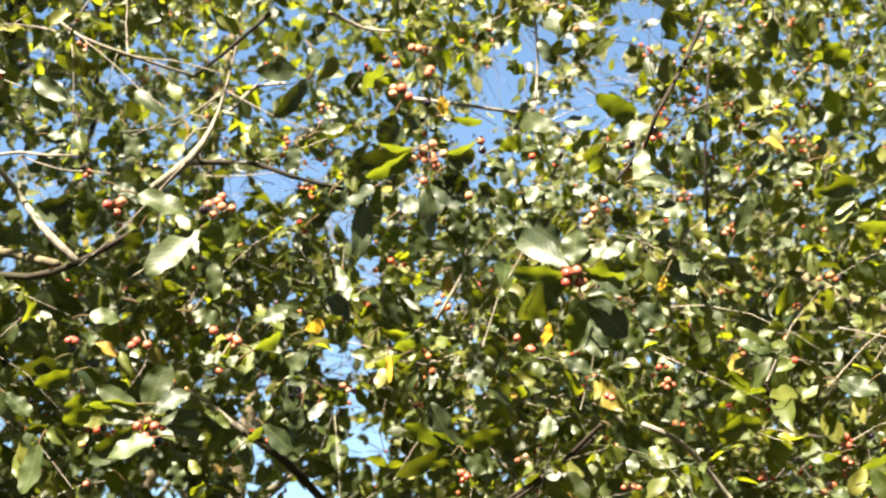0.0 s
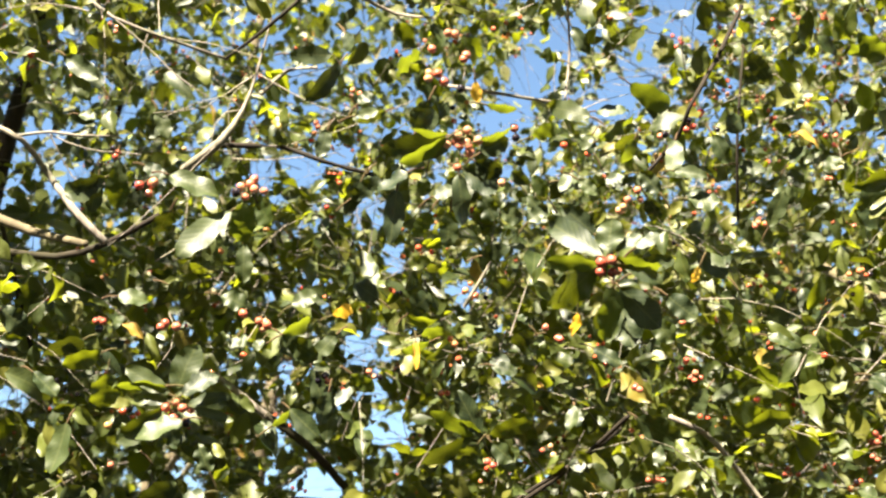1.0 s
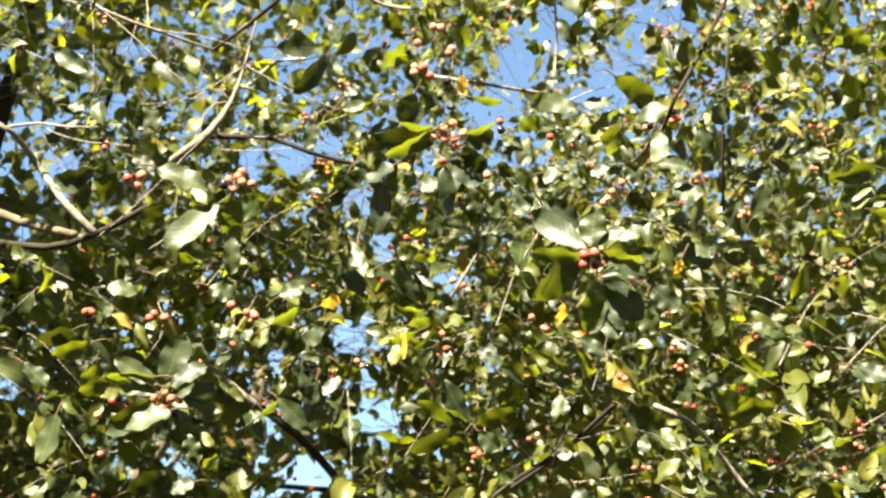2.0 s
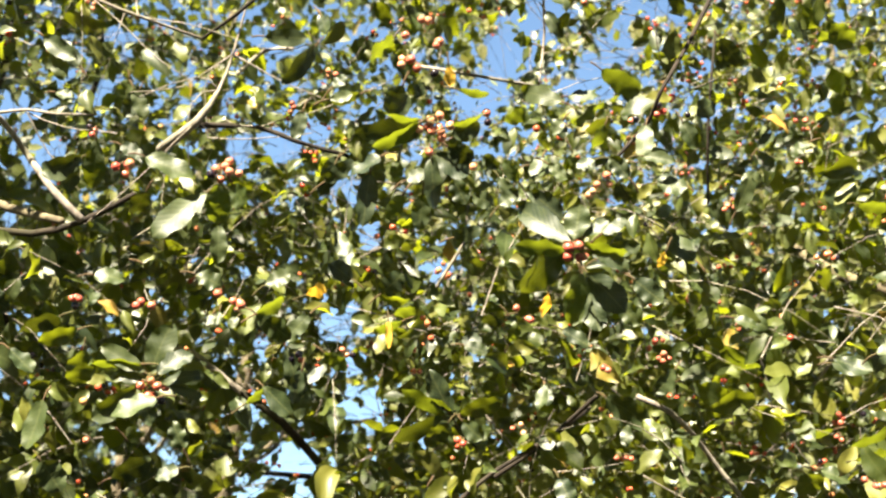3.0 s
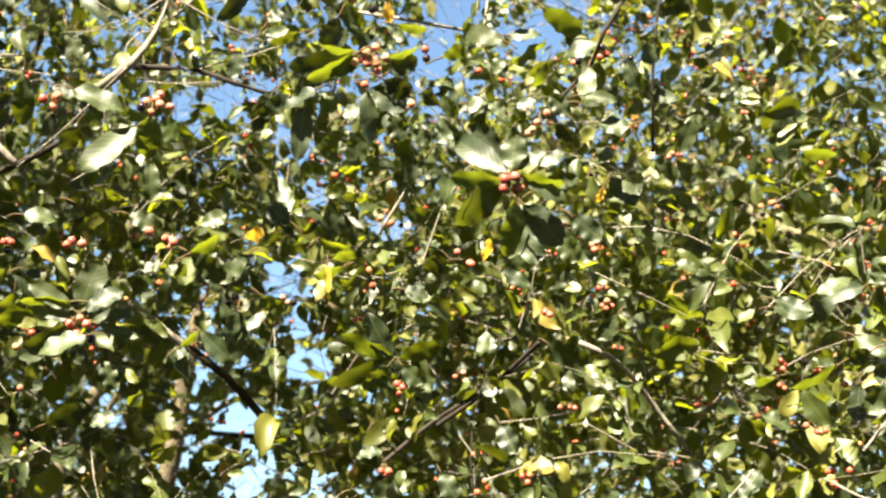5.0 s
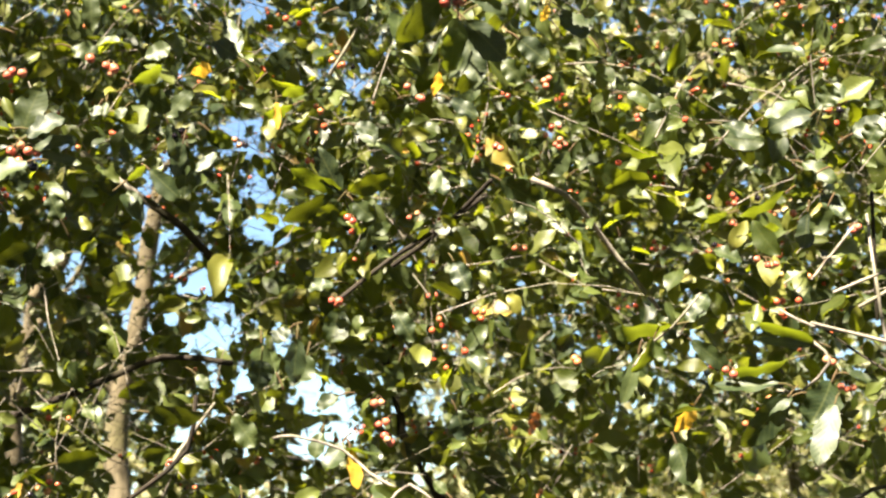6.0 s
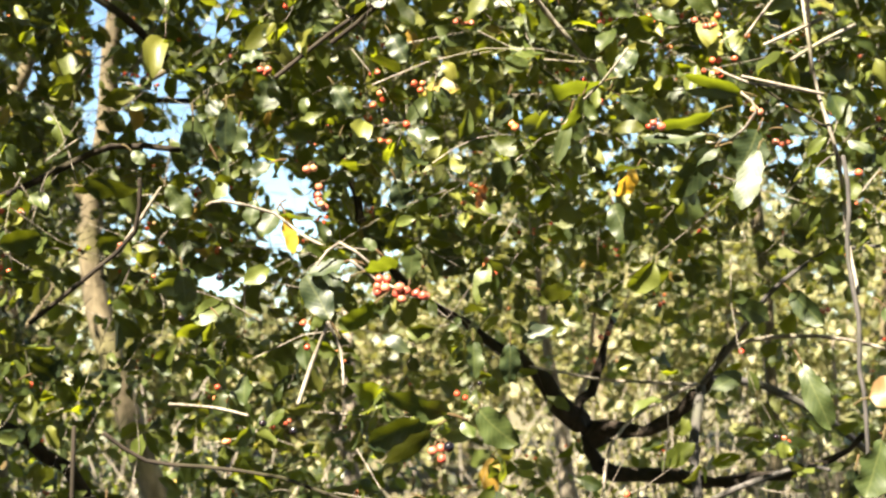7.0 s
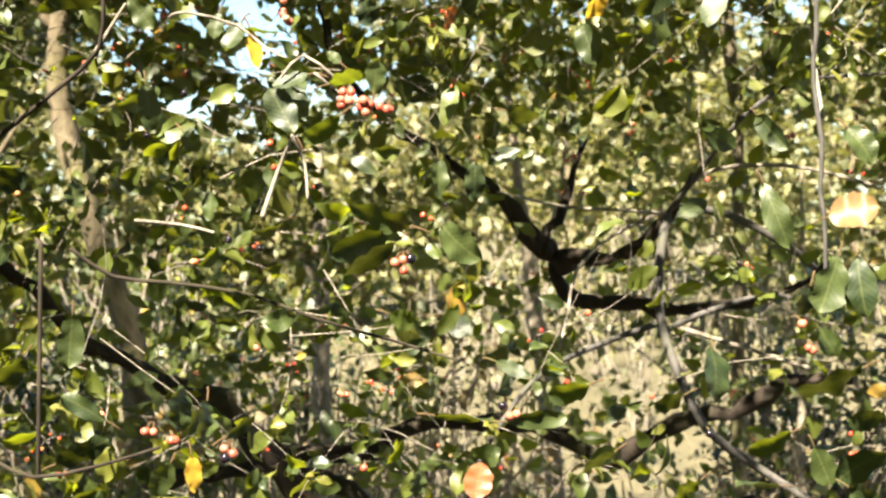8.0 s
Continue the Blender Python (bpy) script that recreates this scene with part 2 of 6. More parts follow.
def fine_grid(rows=9, cols=4):
    """The same for leaves nearer by, smoother in outline and blade."""
    v, u = np.linspace(0, 1, rows + 1), np.linspace(-1, 1, cols + 1)
    wide = np.maximum(np.sin(np.pi * v ** 1.12) ** 0.62, 0.03)
    uu, vv = np.meshgrid(u, v)
    k = cols + 1
    quads = [[i * k + j, i * k + j + 1, (i + 1) * k + j + 1, (i + 1) * k + j] for i in range(rows) for j in range(cols)]
    return uu.ravel(), vv.ravel(), np.repeat(wide, k), np.array(quads)


LU, LV, LW, LQ = leaf_grid()
# a leaf a few metres off: three rows of two facets
rows_mid = np.array([[-1, 0.0, 0.06], [0, 0.0, 0.06], [1, 0.0, 0.06], [-1, 0.35, 0.92], [0, 0.35, 0.92], [1, 0.35, 0.92], [-1, 0.72, 0.88], [0, 0.72, 0.88], [1, 0.72, 0.88], [0, 1.0, 0.0]])
MID_LEAF = (*rows_mid.T, np.array([[0, 1, 4], [0, 4, 3], [1, 2, 5], [1, 5, 4], [3, 4, 7], [3, 7, 6], [4, 5, 8], [4, 8, 7], [6, 7, 9], [7, 8, 9]]))
# a leaf far off: a folded diamond of four facets
FAR_LEAF = (np.array([0, -1, 0, 1, 0.0]), np.array([0, 0.5, 0.5, 0.5, 1.0]), np.array([0, 1, 1, 1, 0.0]), np.array([[0, 2, 1], [0, 3, 2], [1, 2, 4], [2, 3, 4]]))


def leaves_mesh(base, along, normal, length, width, fold, curl, twist, ripple=0.05, grid=(LU, LV, LW, LQ)):
    """All leaves at once: arrays of n bases, axes, normals and sizes to verts, quads, uvs."""
    gu, gv, gw, gq = grid
    n = len(base)
    side = np.cross(along, normal)
    side /= np.linalg.norm(side, axis=1)[:, None] + 1e-9
    normal = np.cross(side, along)
    au = np.abs(gu)[None]
    ragged = 1 + 0.07 * np.sin(base[:, :1] * 4931 + gv[None] * 9.0 + gu[None] * 2.4) + 0.05 * np.sin(base[:, 2:] * 7919 + gv[None] * 15.0 - gu[None] * 1.7)
    x = gu[None] * gw[None] * ragged * (width / 2)[:, None]
    y = gv[None] * length[:, None]
    z = fold[:, None] * au * gw[None] * (width / 2)[:, None] + ripple * width[:, None] * np.sin(gv[None] * 11 + (base[:, :1] * 997) % 6.3 + gu[None] * 1.3) * au - curl[:, None] * (gv[None] ** 2) * length[:, None] + twist[:, None] * gu[None] * gv[None] * width[:, None]
    v = base[:, None] + side[:, None] * x[..., None] + along[:, None] * y[..., None] + normal[:, None] * z[..., None]
    k = len(gu)
    q = gq[None] + (np.arange(n) * k)[:, None, None]
    uv = np.stack([0.5 + 0.5 * gu * gw, gv], -1)
    return v.reshape(-1, 3), q.reshape(-1, gq.shape[1]), np.tile(uv, (n, 1))


def berry_mesh(name, mat, r):
    """A small round fruit with a dimple at its stalk and the dry nub of the flower below."""
    bm = bmesh.new()
    bmesh.ops.create_uvsphere(bm, u_segments=12, v_segments=8, radius=r)
    for v in bm.verts:
        h = v.co.z / r
        v.co.x *= 1.03
        v.co.z *= 0.95
        if h > 0.9:
            v.co.z -= 0.25 * r * (h - 0.9) * 10 * 0.5
        if h < -0.97:
            v.co.z -= 0.12 * r
    me = bpy.data.meshes.new(name)
    bm.to_mesh(me)
    bm.free()
    for p in me.polygons:
        p.use_smooth = True
    me.materials.append(mat)
    return me


STALK = bark_material("stalk_skin", (0.045, 0.026, 0.014), (0.095, 0.06, 0.028), (0.06, 0.06, 0.02), 160, 0.0004)
BERRIES = {"red": berry_mesh("berry", BERRY, 0.0032), "ripe": berry_mesh("berry", BERRY_RED, 0.0032), "black": berry_mesh("berry", BERRY_BLACK, 0.0036)}

# ---- ground and distance ----
def ground():
    n, span = 90, 400.0
    g = np.linspace(-1, 1, n)
    g = np.sign(g) * np.abs(g) ** 2.6 * span
    x, y = np.meshgrid(g, g)
    z = 0.10 * np.sin(x * 0.35 + 1) * np.cos(y * 0.28) + 0.05 * np.sin(x * 1.3) * np.sin(y * 1.1 + 2)
    z += np.clip((np.hypot(x, y) - 14) / 40, 0, 1) * 1.2
    i, j = np.meshgrid(np.arange(n - 1), np.arange(n - 1), indexing="ij")
    q = np.stack([i * n + j, i * n + j + 1, (i + 1) * n + j + 1, (i + 1) * n + j], -1).reshape(-1, 4)
    ob = new("ground", mesh_of("ground", np.stack([x, y, z], -1).reshape(-1, 3), q, SOIL))
    return tagged(ob, "dry sunlit meadow ground, straw and green", "ground", kind="structure")


ground()


def ground_z(x, y):
    return (0.10 * np.sin(x * 0.35 + 1) * np.cos(y * 0.28) + 0.05 * np.sin(x * 1.3) * np.sin(y * 1.1 + 2)
            + np.clip((np.hypot(x, y) - 14) / 40, 0, 1) * 1.2)


def grass():
    r = np.random.RandomState(11)
    n = 44000
    y = 5.0 + 26 * r.rand(n) ** 1.5
    x = (r.rand(n) - 0.42) * (y * 1.0 + 3)
    clump = np.sin(x * 1.7 + np.sin(y * 0.9) * 2) * np.sin(y * 1.3 + x * 0.4)
    keep = r.rand(n) < 0.45 + 0.55 * (clump > -0.2)
    x, y = x[keep], y[keep]
    n = len(x)
    h = r.uniform(0.03, 0.09, n) * (1 + 1.5 * (r.rand(n) < 0.04))
    w = r.uniform(0.003, 0.006, n) * (1 + y / 18)
    ang = r.rand(n) * 2 * np.pi
    lean = r.normal(0, 0.6, (n, 2))
    base = np.stack([x, y, ground_z(x, y) - 0.03], -1)
    side = np.stack([np.cos(ang), np.sin(ang), 0 * ang], -1) * w[:, None]
    v = []
    for k, wide in ((0.0, 1.0), (0.45, 0.85), (0.8, 0.5), (1.0, 0.06)):
        c = base + np.stack([lean[:, 0] * h * k ** 1.8, lean[:, 1] * h * k ** 1.8, h * k * (1 - 0.12 * k)], -1)
        v += [c - side * wide, c + side * wide]
    v = np.stack(v, 1)
    q = np.array([[0, 1, 3, 2], [2, 3, 5, 4], [4, 5, 7, 6]])[None] + (np.arange(n) * 8)[:, None, None]
    ob = new("grass", mesh_of("grass", v.reshape(-1, 3), q.reshape(-1, 4), BLADE))
    tagged(ob, "tall dry meadow grass, straw yellow and green", "grass", kind="stuff")


grass()


def crown(r, centres, sizes, count, leaf, mat, droop=0.2):
    """Leaves in uneven clumps: each sits near the skin of one of the balls and hangs a little."""
    c = np.asarray(centres, float)
    s = np.asarray(sizes, float)
    pick = r.choice(len(c), count, p=s ** 2 / (s ** 2).sum())
    d = unit(r.normal(size=(count, 3)))
    p = c[pick] + d * (s[pick] * r.uniform(0.35, 1.05, count) ** 0.6)[:, None]
    along = unit(d * 0.7 + r.normal(0, 0.6, (count, 3)) - np.array([0, 0, droop]))
    nor = unit(np.array([0, 0, 0.8]) + r.normal(0, 0.6, (count, 3)))
    size = leaf * r.uniform(0.6, 1.3, count)
    v, q, uv = leaves_mesh(p, along, nor, size, size * 0.7, r.uniform(0.0, 0.3, count), r.uniform(0, 0.3, count), r.normal(0, 0.1, count), grid=FAR_LEAF)
    return mesh_of("crown", v, q, mat, uv)


def tree(at, height, spread, low, seed, count=2600, leaf=0.12, label="sunlit broad-leaved tree at the edge of the meadow", trunk=0.09, mat=LEAF_FAR):
    r = np.random.RandomState(seed)
    x, y = at
    z = float(ground_z(x, y))
    t = thing("tree", label, "tree", "trees behind the meadow", at=(x, y, z))
    line = [(0, 0, -0.1, trunk), (r.normal(0, .1), r.normal(0, .1), height * 0.35, trunk * 0.8), (r.normal(0, .25), r.normal(0, .25), height * 0.95, trunk * 0.25)]
    limb("trunk", line, t, TRUNK, step=0.4)
    cs, ss = [], []
    for k in range(7):
        a = r.rand() * 6.28
        h = height * r.uniform(low + 0.1, 0.95)
        reach = spread * r.uniform(0.35, 0.9) * (1.1 - 0.5 * h / height)
        tip = (math.cos(a) * reach, math.sin(a) * reach, h + 0.1 * height)
        limb("limb", [(0, 0, h * 0.75, trunk * 0.4), (tip[0] * 0.5, tip[1] * 0.5, h * 0.92, trunk * 0.25), (*tip, trunk * 0.1)], t, TRUNK, sides=6, step=0.3)
        for _ in range(3):
            cs.append(np.array(tip) + r.normal(0, spread * 0.22, 3))
            ss.append(spread * r.uniform(0.16, 0.34))
    part("crown", crown(r, cs, ss, count, leaf, mat), t)
    return t


def bushes():
    r = np.random.RandomState(3)
    for k in range(34):
        d = r.uniform(16, 30)
        a = radians(-20 + 46 * (k + r.rand() * 0.7) / 34)
        x, y = d * math.sin(a), d * math.cos(a)
        low_left = radians(-8) < a < radians(3)
        h = d * math.tan(radians(r.uniform(2.6, 4.2) if low_left else r.uniform(5, 9.5))) + 0.9
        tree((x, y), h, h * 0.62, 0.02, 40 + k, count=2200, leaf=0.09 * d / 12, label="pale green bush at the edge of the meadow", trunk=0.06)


bushes()


def dark_trees():
    """Darker trees between the slender trunks and the far bushes."""
    r = np.random.RandomState(17)
    for k in range(6):
        d = r.uniform(11, 17)
        a = radians(-22 + 11.0 * (k + r.rand() * 0.6) / 6)
        tree((d * math.sin(a), d * math.cos(a)), 1.4 + d * math.tan(radians(r.uniform(10, 16))), 1.1, 0.1, 130 + k, count=3000, leaf=0.12, label="dark green tree behind the slender trunks", trunk=0.07, mat=LEAF_PINE_SHADE)


dark_trees()


def undergrowth():
    """Low scrub between the shrub and the meadow: fine stems and small leaves."""
    r = np.random.RandomState(8)
    for k in range(22):
        d = r.uniform(5.6, 9.5)
        a = radians(-17 + 42 * (k + r.rand()) / 22)
        if 6.2 < math.degrees(a) < 16.5:
            d += 5
        x, y = d * math.sin(a), d * math.cos(a)
        z = float(ground_z(x, y))
        # shade on the left is painted: bushes there get the darker leaf colour
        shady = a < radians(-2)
        h = r.uniform(0.9, 1.75)
        t = thing("scrub_bush", "low scrub bush with dry stems and small leaves", "bush", "scrub behind the shrub", at=(x, y, z))
        cs = []
        for _ in range(12):
            tip = np.array((r.normal(0, 0.4), r.normal(0, 0.3), h * r.uniform(0.5, 1.1)))
            limb("stem", [(r.normal(0, .05), r.normal(0, .05), -0.05, 0.008), (*(tip * (0.4, 0.4, 0.55)), 0.006), (*tip, 0.003)], t, TWIG, sides=5, step=0.12, wobble=0.01)
            cs += [tip * u + r.normal(0, 0.1, 3) for u in (0.5, 0.75, 1.0)]
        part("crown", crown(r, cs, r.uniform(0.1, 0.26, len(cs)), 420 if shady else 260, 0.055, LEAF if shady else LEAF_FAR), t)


undergrowth()


def dead_bushes():
    """Bare, pale, tangled wood that stands dead below the shrub, with withered leaves caught in it."""
    r = np.random.RandomState(52)
    for x, y, h, wide in ((-0.02, 3.7, 1.12, 0.24), (0.30, 3.85, 1.2, 0.24), (0.62, 4.1, 0.98, 0.2), (1.25, 3.9, 0.85, 0.2), (-0.75, 4.0, 0.98, 0.25)):
        t = thing("dead_bush", "dead bush, a tangle of pale dry twigs with withered leaves", "bush", "dead bushes below the shrub", at=(x, y, 0))
        cs = []
        for _ in range(22):
            foot = r.normal(0, 0.05, 2)
            tip = np.array((r.normal(0, wide), r.normal(0, wide * 0.7), h * r.uniform(0.6, 1.0)))
            knee = np.array((foot[0] * 0.4 + tip[0] * r.uniform(0.2, 0.9), foot[1] * 0.4 + tip[1] * 0.6, tip[2] * r.uniform(0.5, 0.75)))
            limb("stem", [(foot[0], foot[1], -0.1, 0.006), (*knee, 0.005), (*tip, 0.0025)], t, DEAD, sides=5, step=0.08, wobble=0.012)
            for _ in range(3):
                u = r.uniform(0.3, 1.0)
                p = knee + (tip - knee) * u
                e = p + r.normal(0, 0.11, 3)
                limb("twig", [(*p, 0.0028), (*((p + e) / 2 + r.normal(0, 0.02, 3)), 0.0022), (*e, 0.0012)], t, DEAD, sides=4, step=0.05, wobble=0.006)
                cs.append(e)
        part("withered_leaves", crown(r, cs, r.uniform(0.03, 0.09, len(cs)), 260, 0.035, LEAF_DRY, 0.5), t, "withered tan leaves")


dead_bushes()


def shade_scrub():
    """Dense scrub behind the dead wood; its shade is painted in with dark leaves."""
    r = np.random.RandomState(61)
    for x, y, h in ((-0.95, 6.2, 1.25), (-0.5, 6.5, 1.3), (-0.1, 6.1, 1.2), (-1.5, 6.0, 1.3), (1.9, 5.6, 0.9), (2.3, 5.9, 1.1)):
        t = thing("scrub_bush", "dense scrub bush, shade painted into its dark green leaves", "bush", "scrub behind the shrub", at=(x, y, 0))
        cs = []
        for _ in range(10):
            tip = np.array((r.normal(0, 0.25), r.normal(0, 0.2), h * r.uniform(0.5, 1.0)))
            limb("stem", [(r.normal(0, .04), r.normal(0, .04), -0.1, 0.009), (*(tip * (0.5, 0.5, 0.6)), 0.006), (*tip, 0.003)], t, STEM_SHADED, sides=5, step=0.12, wobble=0.01)
            cs += [tip * u + r.normal(0, 0.08, 3) for u in (0.4, 0.7, 1.0)]
        part("crown", crown(r, cs, r.uniform(0.1, 0.22, len(cs)), 800, 0.05, LEAF_PINE_SHADE), t)


shade_scrub()


def unseen_wood_behind():
    """Trees added out of view on the near side, to keep low sky and sun off the shrub."""
    r = np.random.RandomState(31)
    for k in range(13):
        a = radians(75 + 210 * (k + r.rand() * 0.5) / 13)
        d = r.uniform(8.5, 9.8)
        h = 13.0 + 6 * min(1, max(0, abs(math.degrees(a) - 208) - 45) / 40) * r.uniform(0.8, 1.1)
        tree((d * math.sin(a), d * math.cos(a)), h, 3.8, 0.0, 70 + k, count=6500, leaf=0.28, label="broad-leaved tree added out of view to block low sky and sun", trunk=0.12, mat=LEAF_PINE_SHADE)
    # second unseen row, added to close the shadow over the low near leaves
    for k in range(6):
        a = radians(186 + 44 * (k + r.rand() * 0.4) / 6)
        tree((12.2 * math.sin(a), 12.2 * math.cos(a)), 15.2, 3.8, 0.0, 90 + k, count=5000, leaf=0.32, label="tall broad-leaved tree added out of view to block low sun", trunk=0.14, mat=LEAF_PINE_SHADE)


unseen_wood_behind()


# ---- young trees beside the shrub ----
def young_tree(label, knots, limbs, mat=TRUNK, top=None, seed=1):
    base = knots[-1]
    t = thing("young_tree", label, "tree", "slender trees behind the shrub", at=(base[0], base[1], 0))
    local = lambda ks: [(x - base[0], y - base[1], z, w) for x, y, z, w in ks]
    limb("trunk", local(knots), t, mat, sides=12, step=0.08, wobble=0.003)
    for ks in limbs:
        limb("limb", local(ks), t, mat, sides=8, step=0.06, wobble=0.002)
    if top:
        r = np.random.RandomState(seed)
        cs = [np.array((x - base[0], y - base[1], z)) + r.normal(0, 0.35, 3) for x, y, z, n in top for _ in range(int(n))]
        part("crown", crown(r, cs, r.uniform(0.15, 0.4, len(cs)), 130 * len(cs), 0.06, LEAF), t)
    return t


young_tree("slender young tree with a pale brown trunk", [(-0.92, 4.9, 4.6, 0.004), (-0.82, 4.9, 3.6, 0.007), (-0.70, 4.88, 3.05, 0.013), (-0.66, 4.88, 2.85, 0.026), (-0.69, 4.93, 2.67, 0.031), (-0.73, 4.99, 2.42, 0.034), (-0.785, 5.05, 2.18, 0.039), (-0.80, 5.09, 1.98, 0.041), (-0.79, 5.11, 1.83, 0.043), (-0.72, 5.10, 1.55, 0.044), (-0.64, 5.09, 1.27, 0.046), (-0.58, 5.08, 1.02, 0.05), (-0.56, 5.08, -0.1, 0.065)],
           [[(-0.79, 5.06, 2.15, 0.02), (-0.88, 5.03, 2.27, 0.016), (-1.05, 5.0, 2.42, 0.011)], [(-0.72, 4.98, 2.45, 0.014), (-0.5, 4.8, 2.56, 0.010), (-0.2, 4.6, 2.58, 0.006)], [(-0.66, 4.87, 2.9, 0.012), (-0.4, 4.7, 3.1, 0.008), (-0.1, 4.6, 3.2, 0.004)]],
           top=[(-0.9, 4.8, 4.0, 6), (-0.3, 4.6, 4.2, 5)], seed=5)
young_tree("slender young tree with a mossy trunk", [(-0.75, 5.1, 5.0, 0.015), (-1.0, 5.3, 3.2, 0.022), (-1.08, 5.42, 2.72, 0.026), (-1.18, 5.46, 2.6, 0.028), (-1.20, 5.51, 2.5, 0.029), (-1.25, 5.58, 2.23, 0.031), (-1.27, 5.67, 1.86, 0.033), (-1.25, 5.7, -0.1, 0.05)],
           [[(-1.2, 5.5, 2.45, 0.014), (-1.0, 5.4, 2.7, 0.01), (-0.9, 5.3, 3.0, 0.006)]], top=[(-1.2, 5.3, 3.6, 5), (-0.9, 5.2, 4.2, 4)], seed=6)
young_tree("slender young tree with a pale straight trunk", [(1.44, 4.95, 4.5, 0.010), (1.477, 4.927, 2.19, 0.018), (1.486, 4.92, 1.92, 0.019), (1.481, 4.91, 1.27, 0.021), (1.46, 4.91, 0.96, 0.022), (1.45, 4.9, -0.1, 0.03)],
           [[(1.48, 4.92, 1.8, 0.009), (1.44, 4.9, 2.1, 0.007), (1.41, 4.9, 2.5, 0.004)]], top=[(1.5, 4.9, 3.9, 3)], seed=7)
young_tree("short pale dead trunk among the undergrowth", [(0.70, 4.95, 2.1, 0.008), (0.745, 4.97, 1.55, 0.018), (0.766, 4.974, 1.37, 0.026), (0.776, 4.97, 1.14, 0.03), (0.81, 4.97, 0.9, 0.034), (0.84, 4.97, -0.1, 0.045)], [[(0.77, 4.97, 1.3, 0.014), (0.86, 4.95, 1.5, 0.009), (0.9, 4.9, 1.75, 0.004)]], mat=DEAD)
young_tree("short grey trunk among the undergrowth", [(0.07, 5.45, 1.9, 0.012), (0.06, 5.43, 1.5, 0.026), (0.057, 5.43, 1.15, 0.03), (0.046, 5.43, 0.86, 0.034), (0.05, 5.43, -0.1, 0.045)], [[(0.057, 5.43, 1.2, 0.014), (-0.03, 5.4, 1.45, 0.009), (-0.06, 5.38, 1.7, 0.004)]], mat=DEAD)
young_tree("thin pale sapling among the undergrowth", [(1.70, 4.9, 1.6, 0.006), (1.68, 4.89, 0.9, 0.013), (1.66, 4.89, 0.6, 0.016), (1.66, 4.9, -0.1, 0.02)], [[(1.68, 4.89, 0.95, 0.007), (1.62, 4.86, 1.2, 0.005), (1.58, 4.85, 1.45, 0.003)]], mat=DEAD)
# the trunk's crown is added out of view, to shade the left side
young_tree("dark trunk of an older shrub", [(-0.80, 2.58, 3.5, 0.014), (-0.865, 2.626, 3.09, 0.017), (-0.905, 2.687, 2.92, 0.018), (-1.0, 2.8, 2.5, 0.022), (-1.15, 3.0, 1.2, 0.03), (-1.2, 3.0, -0.1, 0.04)], [], mat=STEM_SHADED, top=[(-3.1, 3.2, 4.3, 8), (-2.9, 3.6, 4.4, 6)], seed=9)

# ---- the fruiting shrub ----
shrub = thing("buckthorn_shrub", "tall buckthorn shrub with glossy leaves and red berries", "shrub", at=(0, 0, 0))

# limbs and twigs that can be told apart
limb("branch", [(0.583, 2.180, 1.460, 0.0076), (0.560, 2.152, 1.377, 0.0074), (0.557, 2.131, 1.303, 0.0071), (0.570, 2.091, 1.232, 0.0069), (0.599, 2.054, 1.154, 0.0066), (0.676, 2.102, 1.094, 0.0063), (0.745, 2.061, 1.045, 0.0061)], shrub, GREY_SHADED)
limb("branch", [(0.583, 2.180, 1.460, 0.0047), (0.619, 2.112, 1.523, 0.0041), (0.646, 1.995, 1.587, 0.0035), (0.707, 2.009, 1.626, 0.0031), (0.735, 1.971, 1.637, 0.0029), (0.810, 1.863, 1.631, 0.0022)], shrub, GREY_SHADED)
limb("branch", [(0.587, 2.180, 1.464, 0.0038), (0.625, 2.138, 1.516, 0.0035), (0.678, 2.029, 1.524, 0.0031), (0.754, 2.017, 1.515, 0.0027), (0.817, 1.961, 1.489, 0.0023)], shrub, TWIG)
limb("branch", [(0.600, 2.179, 1.469, 0.0068), (0.692, 2.231, 1.457, 0.0064), (0.794, 2.249, 1.400, 0.0059), (0.892, 2.354, 1.340, 0.0055)], shrub, GREY_SHADED)
limb("twig", [(0.583, 2.180, 1.462, 0.0030), (0.489, 2.096, 1.469, 0.0025), (0.422, 2.137, 1.477, 0.0021), (0.307, 2.003, 1.498, 0.0015)], shrub, TWIG)
limb("twig", [(0.576, 2.181, 1.464, 0.0034), (0.497, 2.188, 1.429, 0.0029), (0.434, 2.131, 1.382, 0.0026), (0.403, 2.034, 1.323, 0.0022), (0.379, 1.994, 1.272, 0.0019)], shrub, TWIG)
limb("branch", [(0.564, 2.180, 1.298, 0.0051), (0.467, 2.149, 1.272, 0.0045), (0.361, 2.010, 1.249, 0.0040), (0.311, 1.997, 1.198, 0.0036), (0.268, 1.974, 1.142, 0.0032), (0.247, 1.902, 1.095, 0.0029)], shrub, GREY_SHADED)
limb("branch", [(0.566, 2.179, 1.281, 0.0051), (0.606, 2.123, 1.310, 0.0045), (0.711, 2.131, 1.338, 0.0036), (0.730, 2.066, 1.335, 0.0032)], shrub, GREY_SHADED)
limb("twig", [(0.589, 2.178, 1.292, 0.0038), (0.675, 2.164, 1.262, 0.0034), (0.754, 2.063, 1.233, 0.0028)], shrub, TWIG)
